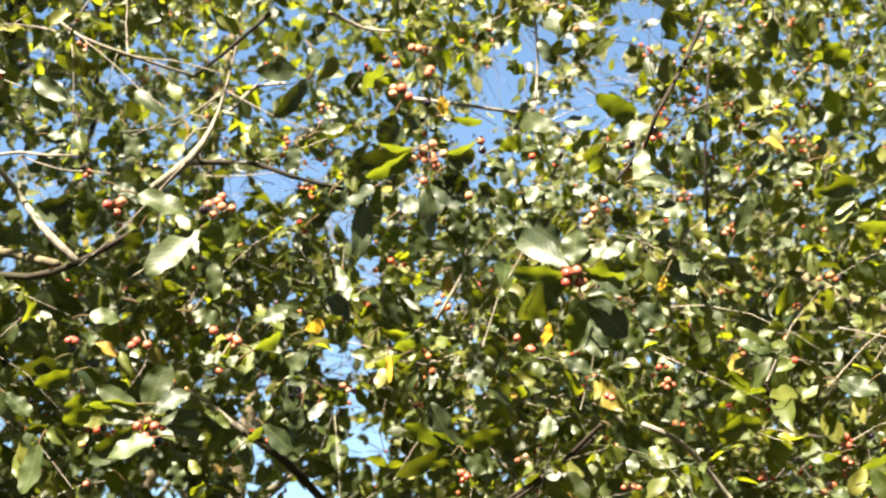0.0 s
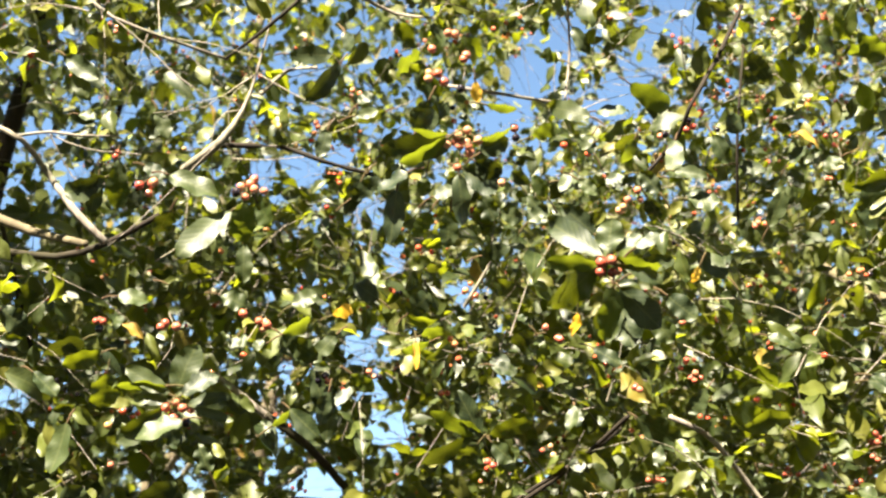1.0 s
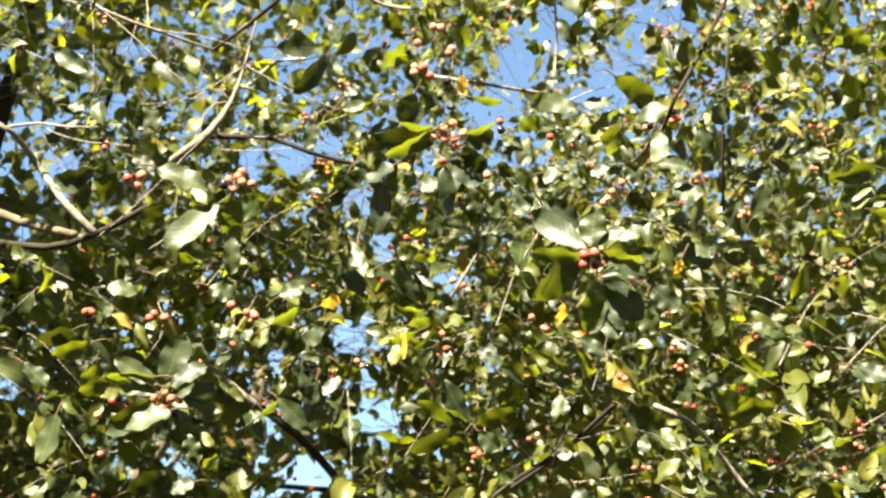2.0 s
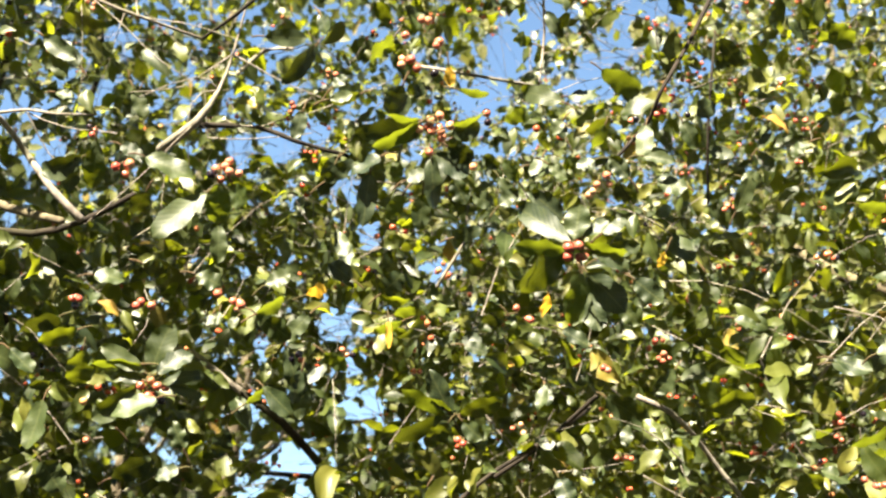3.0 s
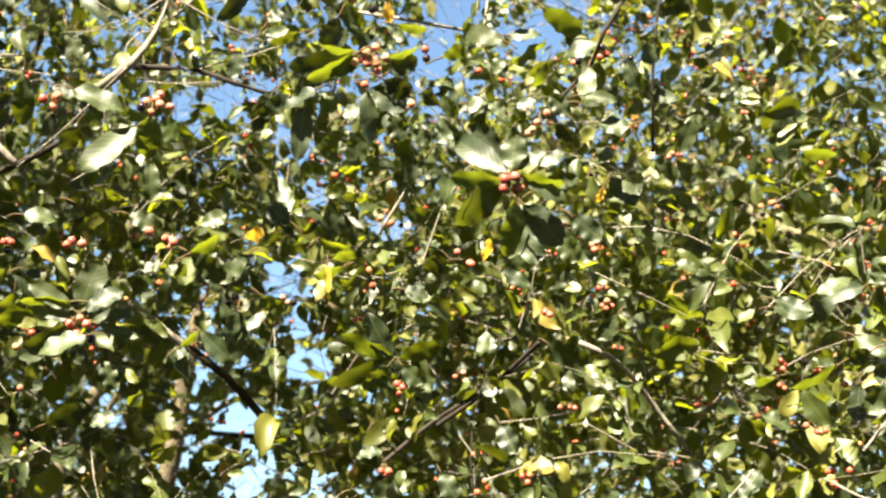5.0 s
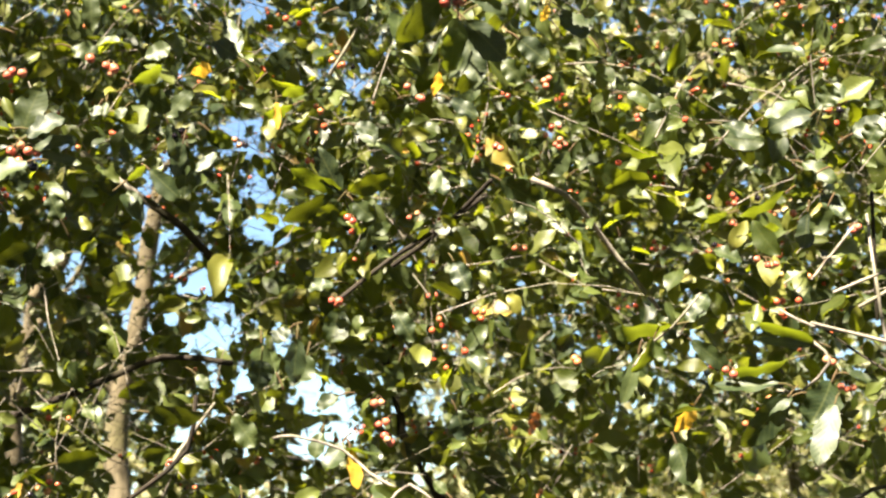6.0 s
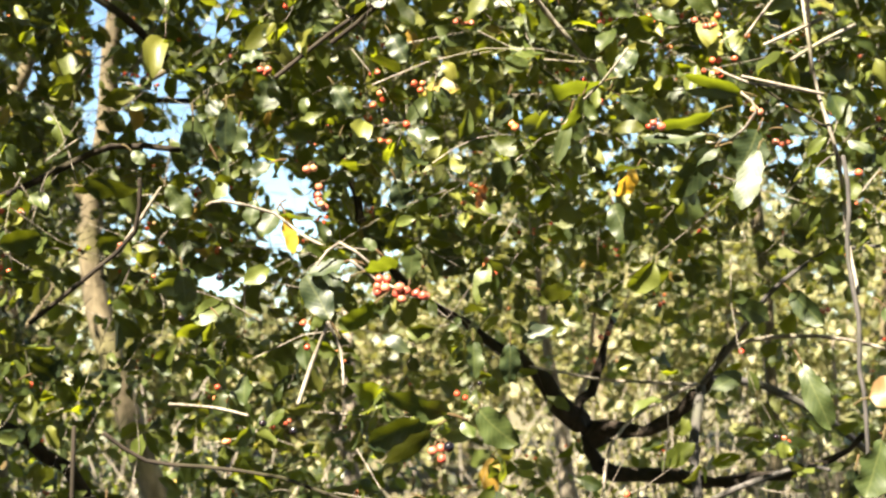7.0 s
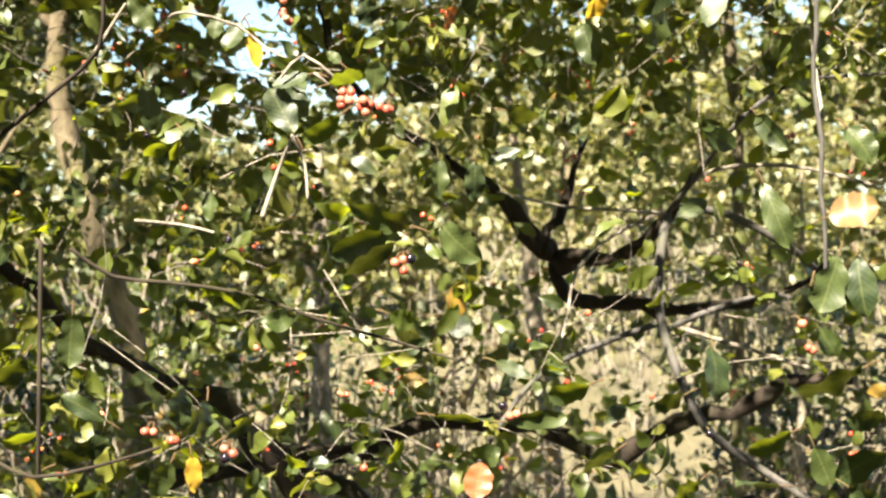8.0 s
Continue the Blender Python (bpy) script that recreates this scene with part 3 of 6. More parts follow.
limb("stem", [(-0.438, 2.156, 1.448, 0.0102), (-0.353, 2.194, 1.378, 0.0110), (-0.289, 2.233, 1.315, 0.0125), (-0.222, 2.309, 1.257, 0.0136), (-0.139, 2.374, 1.209, 0.0154), (-0.064, 2.432, 1.140, 0.0165), (-0.004, 2.480, 1.040, 0.0185), (0.038, 2.511, 0.927, 0.0204)], shrub, STEM_SHADED, sides=10, step=0.03, wobble=0.008, knobs=0.22)
limb("stem", [(0.062, 2.180, 1.843, 0.0051), (0.083, 2.213, 1.764, 0.0060), (0.103, 2.250, 1.709, 0.0061), (0.171, 2.306, 1.630, 0.0071), (0.251, 2.345, 1.568, 0.0072), (0.306, 2.361, 1.540, 0.0082), (0.352, 2.377, 1.503, 0.0101), (0.401, 2.412, 1.446, 0.0130), (0.454, 2.464, 1.394, 0.0172), (0.487, 2.458, 1.381, 0.0153)], shrub, STEM_SHADED, sides=10, step=0.03, wobble=0.008, knobs=0.22)
limb("branch", [(0.469, 2.441, 1.386, 0.0142), (0.517, 2.392, 1.383, 0.0130), (0.555, 2.344, 1.395, 0.0110), (0.591, 2.275, 1.430, 0.0071), (0.617, 2.248, 1.468, 0.0044), (0.634, 2.222, 1.519, 0.0026)], shrub, STEM_SHADED, sides=10, step=0.03, wobble=0.008, knobs=0.22)
limb("branch", [(0.505, 2.412, 1.587, 0.0028), (0.482, 2.418, 1.523, 0.0056), (0.456, 2.424, 1.482, 0.0084), (0.433, 2.427, 1.445, 0.0103), (0.437, 2.426, 1.403, 0.0122)], shrub, STEM_SHADED, sides=10, step=0.03, wobble=0.008, knobs=0.22)
limb("stem", [(0.462, 2.483, 1.401, 0.0144), (0.474, 2.479, 1.348, 0.0144), (0.526, 2.449, 1.318, 0.0153), (0.585, 2.415, 1.305, 0.0132), (0.646, 2.391, 1.300, 0.0122), (0.718, 2.342, 1.311, 0.0093), (0.781, 2.303, 1.328, 0.0065), (0.851, 2.261, 1.372, 0.0037)], shrub, STEM_SHADED, sides=10, step=0.03, wobble=0.008, knobs=0.22)
limb("stem", [(-0.075, 2.605, 1.083, 0.0145), (0.043, 2.587, 1.070, 0.0160), (0.122, 2.567, 1.078, 0.0158), (0.201, 2.550, 1.118, 0.0150), (0.279, 2.536, 1.134, 0.0149), (0.357, 2.536, 1.116, 0.0150), (0.451, 2.542, 1.101, 0.0158), (0.513, 2.505, 1.059, 0.0166), (0.570, 2.475, 1.065, 0.0164), (0.638, 2.424, 1.107, 0.0154), (0.722, 2.376, 1.137, 0.0137), (0.810, 2.322, 1.172, 0.0113), (0.887, 2.277, 1.191, 0.0082)], shrub, STEM_SHADED, sides=10, step=0.03, wobble=0.008, knobs=0.22)
limb("branch", [(-0.204, 2.518, 1.044, 0.0126), (-0.072, 2.529, 1.050, 0.0142), (0.042, 2.540, 1.028, 0.0150), (0.128, 2.551, 0.978, 0.0174)], shrub, STEM_SHADED, sides=10, step=0.03, wobble=0.008, knobs=0.22)
limb("twig", [(-0.171, 1.542, 1.623, 0.0026), (-0.152, 1.556, 1.656, 0.0021), (-0.124, 1.539, 1.692, 0.0014)], shrub, TWIG)
limb("branch", [(-0.132, 1.439, 1.686, 0.0022), (-0.140, 1.456, 1.637, 0.0023), (-0.184, 1.465, 1.599, 0.0024), (-0.251, 1.498, 1.555, 0.0025)], shrub, STEM_SHADED)
limb("twig", [(-0.155, 1.338, 1.445, 0.0020), (-0.121, 1.350, 1.419, 0.0019), (-0.069, 1.334, 1.412, 0.0018), (0.000, 1.331, 1.399, 0.0017), (0.060, 1.287, 1.377, 0.0015), (0.130, 1.350, 1.350, 0.0014), (0.182, 1.308, 1.334, 0.0012)], shrub, STEM_SHADED)
limb("twig", [(-0.036, 1.079, 1.609, 0.0010), (-0.021, 1.043, 1.607, 0.0010), (0.013, 1.066, 1.600, 0.0010), (0.032, 1.057, 1.583, 0.0010), (0.067, 1.019, 1.559, 0.0010), (0.082, 1.028, 1.547, 0.0010), (0.097, 1.007, 1.538, 0.0010)], shrub, TWIG)
limb("twig", [(0.051, 1.021, 1.521, 0.0012), (0.037, 1.049, 1.493, 0.0014), (0.027, 1.022, 1.464, 0.0015)], shrub, TWIG)
limb("twig", [(0.049, 1.021, 1.518, 0.0012), (0.057, 1.034, 1.499, 0.0010), (0.058, 1.019, 1.475, 0.0008)], shrub, TWIG)
limb("twig", [(-0.097, 1.333, 1.468, 0.0015), (-0.059, 1.353, 1.463, 0.0014), (-0.028, 1.327, 1.455, 0.0012)], shrub, TWIG)
limb("twig", [(-0.184, 1.137, 1.290, 0.0017), (-0.146, 1.090, 1.283, 0.0015), (-0.099, 1.075, 1.291, 0.0013), (-0.049, 1.026, 1.309, 0.0012)], shrub, STEM_SHADED)
limb("twig", [(-0.200, 1.442, 1.451, 0.0022), (-0.211, 1.440, 1.231, 0.0022)], shrub, STEM_SHADED)
limb("branch", [(-0.330, 1.842, 2.050, 0.0044), (-0.262, 1.861, 2.001, 0.0051)], shrub, TWIG)
limb("branch", [(-0.262, 1.861, 2.001, 0.0051), (-0.207, 1.882, 1.965, 0.0055), (-0.166, 1.990, 1.934, 0.0059), (-0.143, 2.004, 1.908, 0.0062)], shrub, STEM_SHADED)
limb("branch", [(-0.435, 1.853, 1.701, 0.0048), (-0.422, 1.881, 1.713, 0.0048), (-0.301, 1.781, 1.740, 0.0043), (-0.201, 1.717, 1.768, 0.0039), (-0.123, 1.718, 1.761, 0.0036)], shrub, STEM_SHADED)
limb("branch", [(0.004, 1.399, 1.773, 0.0022), (0.054, 1.457, 1.826, 0.0023), (0.110, 1.428, 1.857, 0.0025), (0.152, 1.464, 1.896, 0.0026)], shrub, STEM_SHADED)
limb("branch", [(0.188, 1.362, 1.884, 0.0027), (0.220, 1.366, 1.870, 0.0026), (0.256, 1.447, 1.865, 0.0025), (0.286, 1.473, 1.836, 0.0025), (0.329, 1.481, 1.783, 0.0023)], shrub, TWIG)
limb("twig", [(0.477, 1.971, 2.071, 0.0024), (0.476, 2.020, 2.047, 0.0024), (0.464, 1.986, 2.009, 0.0024)], shrub, TWIG)
limb("twig", [(0.575, 2.056, 2.120, 0.0025), (0.534, 2.071, 2.068, 0.0025)], shrub, TWIG)
limb("branch", [(0.623, 2.445, 2.423, 0.0090), (0.687, 2.357, 2.340, 0.0105), (0.812, 2.360, 2.304, 0.0125)], shrub, TRUNK)
limb("twig", [(0.476, 1.252, 1.844, 0.0017), (0.482, 1.278, 1.734, 0.0017)], shrub, STEM_SHADED)
limb("twig", [(0.424, 1.273, 1.769, 0.0013), (0.461, 1.260, 1.815, 0.0011)], shrub, TWIG)
limb("twig", [(0.411, 1.178, 1.738, 0.0012), (0.459, 1.171, 1.757, 0.0015)], shrub, TWIG)
limb("twig", [(0.393, 1.185, 1.714, 0.0012), (0.460, 1.185, 1.697, 0.0014)], shrub, TWIG)
limb("twig", [(0.020, 1.433, 2.062, 0.0014), (-0.007, 1.445, 2.017, 0.0020)], shrub, TWIG)
limb("twig", [(0.239, 1.152, 1.672, 0.0011), (0.254, 1.158, 1.691, 0.0010), (0.264, 1.121, 1.698, 0.0010), (0.284, 1.107, 1.722, 0.0009)], shrub, TWIG)
limb("twig", [(0.346, 1.130, 1.651, 0.0011), (0.361, 1.116, 1.649, 0.0011), (0.375, 1.088, 1.667, 0.0011), (0.364, 1.091, 1.682, 0.0011)], shrub, TWIG)
limb("branch", [(-0.247, 1.300, 2.223, 0.0015), (-0.207, 1.256, 2.228, 0.0018), (-0.165, 1.236, 2.257, 0.0022)], shrub, STEM_SHADED)
limb("branch", [(-0.244, 1.300, 2.223, 0.0014), (-0.292, 1.253, 2.219, 0.0016), (-0.345, 1.238, 2.234, 0.0018), (-0.373, 1.233, 2.256, 0.0020)], shrub, TWIG)
limb("branch", [(-0.276, 1.292, 2.100, 0.0051), (-0.236, 1.253, 2.113, 0.0042), (-0.221, 1.273, 2.155, 0.0020), (-0.210, 1.273, 2.194, 0.0012), (-0.197, 1.260, 2.248, 0.0009)], shrub, TWIG)
limb("branch", [(-0.239, 1.284, 2.123, 0.0030), (-0.187, 1.323, 2.139, 0.0025), (-0.142, 1.266, 2.100, 0.0023), (-0.096, 1.295, 2.099, 0.0019)], shrub, STEM_SHADED)
limb("branch", [(-0.435, 1.279, 2.128, 0.0016), (-0.408, 1.293, 2.139, 0.0014), (-0.372, 1.261, 2.121, 0.0012), (-0.340, 1.281, 2.130, 0.0008)], shrub, TWIG)
limb("branch", [(-0.457, 1.275, 2.137, 0.0024), (-0.425, 1.266, 2.117, 0.0027), (-0.419, 1.324, 2.113, 0.0031), (-0.382, 1.308, 2.065, 0.0036), (-0.351, 1.315, 2.035, 0.0040)], shrub, TWIG)
limb("branch", [(-0.526, 1.490, 2.129, 0.0062), (-0.472, 1.482, 2.107, 0.0051), (-0.395, 1.409, 2.067, 0.0040)], shrub, TRUNK)
limb("branch", [(-0.493, 1.410, 2.060, 0.0043), (-0.425, 1.416, 2.055, 0.0037), (-0.357, 1.349, 2.046, 0.0032), (-0.300, 1.307, 2.059, 0.0027)], shrub, STEM_SHADED)
limb("twig", [(-0.123, 1.412, 2.359, 0.0022), (-0.088, 1.448, 2.359, 0.0019), (-0.043, 1.421, 2.339, 0.0015)], shrub, TWIG)
limb("twig", [(-0.210, 1.312, 2.192, 0.0025), (-0.192, 1.363, 2.244, 0.0021), (-0.161, 1.349, 2.240, 0.0017)], shrub, TWIG)
limb("branch", [(0.244, 1.198, 2.231, 0.0021), (0.219, 1.196, 2.177, 0.0020), (0.188, 1.175, 2.116, 0.0019), (0.182, 1.203, 2.102, 0.0018), (0.153, 1.204, 2.066, 0.0017)], shrub, STEM_SHADED)
limb("twig", [(0.293, 1.434, 2.317, 0.0015), (0.284, 1.452, 2.211, 0.0015), (0.290, 1.500, 2.138, 0.0015)], shrub, STEM_SHADED)
limb("branch", [(0.058, 1.503, 1.830, 0.0026), (0.108, 1.475, 1.862, 0.0025), (0.150, 1.377, 1.887, 0.0024)], shrub, STEM_SHADED)
limb("twig", [(0.106, 1.544, 2.300, 0.0013), (0.114, 1.564, 2.377, 0.0015), (0.107, 1.503, 2.411, 0.0016)], shrub, TWIG)
limb("twig", [(-0.038, 1.536, 2.316, 0.0020), (0.027, 1.498, 2.287, 0.0020), (0.106, 1.545, 2.297, 0.0020)], shrub, TWIG)
limb("branch", [(-0.563, 1.832, 2.067, 0.0033), (-0.592, 1.656, 2.254, 0.0031)], shrub, STEM_SHADED)
limb("branch", [(-0.467, 3.572, 2.212, 0.0069), (-0.331, 3.530, 2.196, 0.0074), (-0.217, 3.447, 2.177, 0.0077), (-0.111, 3.468, 2.201, 0.0081)], shrub, STEM_SHADED)
limb("twig", [(-0.243, 2.830, 2.214, 0.0045), (-0.290, 2.834, 2.192, 0.0041), (-0.314, 2.788, 2.114, 0.0037), (-0.365, 2.869, 2.102, 0.0033)], shrub, TWIG)
limb("twig", [(0.457, 1.216, 1.814, 0.0013), (0.455, 1.206, 1.782, 0.0014), (0.454, 1.194, 1.740, 0.0014), (0.467, 1.219, 1.705, 0.0015), (0.470, 1.197, 1.659, 0.0016), (0.491, 1.245, 1.633, 0.0017), (0.500, 1.267, 1.586, 0.0018), (0.497, 1.241, 1.535, 0.0019)], shrub, TWIG)
limb("twig", [(0.478, 1.200, 1.647, 0.0018), (0.482, 1.206, 1.601, 0.0020), (0.481, 1.211, 1.560, 0.0020), (0.484, 1.213, 1.513, 0.0021), (0.484, 1.220, 1.470, 0.0020), (0.488, 1.224, 1.432, 0.0019), (0.492, 1.240, 1.364, 0.0017)], shrub, GREY_SHADED, wobble=0.0015)
limb("twig", [(0.469, 1.226, 1.706, 0.0014), (0.455, 1.270, 1.721, 0.0014), (0.418, 1.261, 1.725, 0.0012), (0.395, 1.277, 1.742, 0.0011)], shrub, TWIG)
limb("twig", [(0.448, 1.224, 1.735, 0.0017), (0.470, 1.214, 1.747, 0.0017), (0.520, 1.266, 1.774, 0.0017)], shrub, TWIG)
limb("twig", [(0.480, 1.228, 1.674, 0.0012), (0.462, 1.277, 1.704, 0.0011), (0.432, 1.276, 1.726, 0.0010)], shrub, STEM_SHADED)
limb("twig", [(0.043, 1.018, 1.557, 0.0010), (0.059, 1.017, 1.572, 0.0009), (0.081, 1.015, 1.555, 0.0008)], shrub, TWIG)

# fine bare twigs round the pale branch
twig_rng = np.random.RandomState(77)
for knot in ((-0.236, 1.253, 2.113), (-0.221, 1.273, 2.155), (-0.210, 1.273, 2.194), (-0.300, 1.250, 2.220), (-0.345, 1.238, 2.234), (-0.187, 1.323, 2.139), (-0.408, 1.293, 2.136), (-0.250, 1.40, 2.16)):
    for _ in range(2):
        heading = unit(twig_rng.normal(0, 1, 3) * (1.0, 0.5, 0.8) + (0, 0.2, 0.25)) * twig_rng.uniform(0.07, 0.17)
        middle = np.array(knot) + heading * 0.5 + twig_rng.normal(0, 0.010, 3)
        limb("twig", [(*knot, 0.0008), (*middle, 0.0006), (*(np.array(knot) + heading), 0.0004)], shrub, TWIG, sides=5, step=0.02, wobble=0.0015)

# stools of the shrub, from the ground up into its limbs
limb("stem", [(0.83, 2.62, -0.1, 0.04), (0.82, 2.58, 0.5, 0.034), (0.80, 2.53, 0.95, 0.026)], shrub, STEM_SHADED, wobble=0.003)
limb("stem", [(0.25, 2.7, -0.1, 0.04), (0.22, 2.6, 0.5, 0.034), (0.17, 2.52, 0.98, 0.02)], shrub, STEM_SHADED, wobble=0.003)
limb("stem", [(0.75, 2.0, -0.1, 0.014), (0.78, 2.02, 0.6, 0.011), (0.745, 2.06, 1.03, 0.008)], shrub, STEM_SHADED, wobble=0.002)

OPENINGS = []


def opening(near, far, spread):
    """A gap in the crown along a line; it widens with the distance."""
    OPENINGS.append((np.array(near), np.array(far), spread))


opening((-0.226, 1.136, 2.092), (-0.849, 4.343, 3.629), 0.020)
opening((-0.122, 1.112, 2.161), (-0.446, 4.251, 3.896), 0.035)
opening((-0.073, 1.121, 2.140), (-0.261, 4.285, 3.813), 0.015)
opening((-0.174, 1.120, 2.138), (-0.648, 4.281, 3.806), 0.024)
opening((-0.144, 1.155, 2.044), (-0.532, 4.416, 3.444), 0.018)
opening((0.028, 1.141, 2.090), (0.130, 4.362, 3.620), 0.024)
opening((0.057, 1.125, 2.133), (0.238, 4.302, 3.787), 0.027)
opening((0.122, 1.137, 2.102), (0.489, 4.349, 3.670), 0.024)
opening((0.162, 1.113, 2.171), (0.642, 4.255, 3.933), 0.027)
opening((-0.066, 1.184, 1.968), (-0.233, 4.528, 3.155), 0.012)
opening((-0.096, 1.165, 2.017), (-0.346, 4.456, 3.343), 0.015)
opening((-0.069, 1.233, 1.833), (-0.244, 4.719, 2.635), 0.021)
opening((-0.094, 1.209, 1.898), (-0.340, 4.625, 2.884), 0.015)
opening((-0.178, 1.221, 1.863), (-0.661, 4.670, 2.749), 0.010)
opening((-0.239, 1.244, 1.798), (-0.897, 4.757, 2.502), 0.017)
opening((-0.131, 1.247, 1.793), (-0.481, 4.771, 2.483), 0.023)
opening((-0.295, 1.236, 1.815), (-1.110, 4.730, 2.567), 0.013)
opening((-0.389, 1.219, 1.859), (-1.473, 4.663, 2.734), 0.012)
opening((0.140, 1.174, 2.004), (0.559, 4.490, 3.290), 0.008)
opening((-0.010, 1.192, 1.947), (-0.019, 4.561, 3.072), 0.011)
opening((0.013, 1.126, 2.128), (0.072, 4.307, 3.767), 0.018)
opening((-0.251, 1.114, 2.150), (-0.944, 4.260, 3.853), 0.018)
opening((-0.348, 1.113, 2.148), (-1.313, 4.256, 3.846), 0.013)
opening((-0.067, 1.198, 1.988), (-0.328, 4.540, 3.374), 0.017)
opening((-0.076, 1.223, 1.886), (-0.362, 4.635, 2.979), 0.017)
opening((-0.063, 1.233, 1.839), (-0.314, 4.675, 2.799), 0.015)
opening((-0.094, 1.260, 1.731), (-0.431, 4.778, 2.386), 0.015)
opening((-0.103, 1.269, 1.694), (-0.467, 4.814, 2.242), 0.011)
opening((-0.074, 1.272, 1.677), (-0.356, 4.822, 2.179), 0.014)
opening((-0.016, 1.270, 1.670), (-0.135, 4.816, 2.151), 0.013)
opening((0.008, 1.277, 1.635), (-0.041, 4.843, 2.015), 0.013)
opening((0.087, 1.265, 1.665), (0.262, 4.798, 2.130), 0.015)
opening((0.025, 1.208, 1.922), (0.024, 4.580, 3.120), 0.012)
opening((0.361, 1.193, 1.906), (1.315, 4.520, 3.058), 0.008)
opening((-0.267, 1.261, 1.770), (-1.096, 4.782, 2.534), 0.011)
opening((-0.219, 1.261, 1.760), (-0.911, 4.780, 2.497), 0.011)
opening((0.103, 1.255, 1.707), (0.325, 4.757, 2.292), 0.012)
opening((-0.137, 1.264, 1.727), (-0.597, 4.792, 2.369), 0.011)
opening((0.137, 1.256, 1.692), (0.455, 4.762, 2.237), 0.010)
opening((-0.046, 1.242, 1.796), (-0.249, 4.709, 2.636), 0.010)
opening((-0.036, 1.280, 1.629), (-0.329, 4.874, 2.136), 0.010)
opening((0.006, 1.276, 1.599), (-0.168, 4.859, 2.019), 0.015)
opening((0.067, 1.271, 1.568), (0.067, 4.838, 1.900), 0.012)
opening((0.207, 1.260, 1.606), (0.606, 4.795, 2.046), 0.010)
opening((0.040, 1.274, 1.622), (-0.036, 4.849, 2.107), 0.010)
opening((0.308, 1.248, 1.342), (0.992, 4.750, 1.035), 0.029)
opening((0.341, 1.245, 1.332), (1.119, 4.739, 0.993), 0.023)
opening((0.376, 1.241, 1.253), (1.255, 4.724, 0.693), 0.019)
opening((-0.182, 1.288, 1.331), (-0.888, 4.904, 0.993), 0.019)
opening((-0.090, 1.281, 1.347), (-0.536, 4.876, 1.054), 0.023)
opening((0.266, 1.250, 1.257), (0.832, 4.758, 0.708), 0.017)
opening((0.433, 1.241, 1.607), (1.472, 4.724, 2.052), 0.017)
opening((0.311, 1.249, 1.438), (1.006, 4.754, 1.404), 0.019)
opening((0.215, 1.257, 1.437), (0.637, 4.784, 1.399), 0.017)
opening((0.084, 1.269, 1.505), (0.131, 4.829, 1.657), 0.015)
opening((-0.011, 1.277, 1.527), (-0.234, 4.860, 1.745), 0.017)
opening((-0.066, 1.279, 1.346), (-0.444, 4.868, 1.050), 0.019)
opening((0.432, 1.238, 1.347), (1.471, 4.711, 1.054), 0.019)
opening((0.407, 1.243, 1.560), (1.373, 4.730, 1.870), 0.017)
opening((0.131, 1.265, 1.503), (0.315, 4.814, 1.651), 0.013)
opening((0.182, 1.258, 1.318), (0.510, 4.788, 0.942), 0.015)
opening((-0.152, 1.286, 1.369), (-0.772, 4.896, 1.136), 0.015)
opening((0.481, 1.232, 1.240), (1.658, 4.690, 0.641), 0.015)
opening((0.087, 1.266, 1.341), (0.145, 4.819, 1.029), 0.019)
opening((0.019, 1.271, 1.324), (-0.116, 4.840, 0.964), 0.015)
opening((-0.169, 1.224, 1.854), (-0.629, 4.683, 2.715), 0.008)
opening((-0.256, 1.243, 1.798), (-0.962, 4.757, 2.501), 0.006)
opening((0.234, 1.255, 1.412), (0.707, 4.777, 1.304), 0.012)
opening((0.244, 1.254, 1.374), (0.748, 4.772, 1.154), 0.012)
opening((0.422, 1.242, 1.588), (1.432, 4.727, 1.979), 0.010)
opening((0.420, 1.239, 1.386), (1.422, 4.717, 1.204), 0.010)
opening((-0.341, 1.158, 2.027), (-1.288, 4.429, 3.379), 0.012)
opening((-0.193, 1.143, 2.074), (-0.719, 4.370, 3.562), 0.013)
opening((-0.236, 1.149, 2.056), (-0.884, 4.394, 3.490), 0.011)
opening((-0.374, 1.174, 1.981), (-1.415, 4.491, 3.203), 0.010)
opening((0.358, 1.245, 1.408), (1.185, 4.737, 1.286), 0.015)
opening((0.318, 1.248, 1.371), (1.033, 4.748, 1.144), 0.019)
opening((0.390, 1.242, 1.368), (1.308, 4.725, 1.134), 0.015)
opening((0.453, 1.237, 1.395), (1.552, 4.707, 1.236), 0.013)
opening((-0.113, 1.283, 1.387), (-0.622, 4.885, 1.205), 0.015)
opening((-0.010, 1.274, 1.306), (-0.229, 4.848, 0.895), 0.015)
# where the sun comes in over the nearest bunches
for bunch in ((-0.201, 0.980, 1.810), (0.081, 0.837, 1.870), (-0.010, 0.901, 1.956)):
    opening(Vector(bunch) + SUN * 0.06, Vector(bunch) + SUN * 0.9, 0.019)
opening((0.171, 1.258, 1.285), (0.468, 4.790, 0.814), 0.015)
opening((0.263, 1.253, 1.435), (0.821, 4.769, 1.392), 0.015)
opening((-0.093, 1.110, 2.166), (-0.336, 4.246, 3.915), 0.029)
opening((-0.145, 1.128, 2.116), (-0.536, 4.314, 3.721), 0.020)
opening((0.138, 1.126, 2.134), (0.552, 4.305, 3.793), 0.024)
opening((0.191, 1.115, 2.167), (0.753, 4.263, 3.917), 0.015)
opening((0.075, 1.117, 2.156), (0.311, 4.271, 3.875), 0.020)
opening((-0.199, 1.111, 2.160), (-0.742, 4.249, 3.891), 0.020)
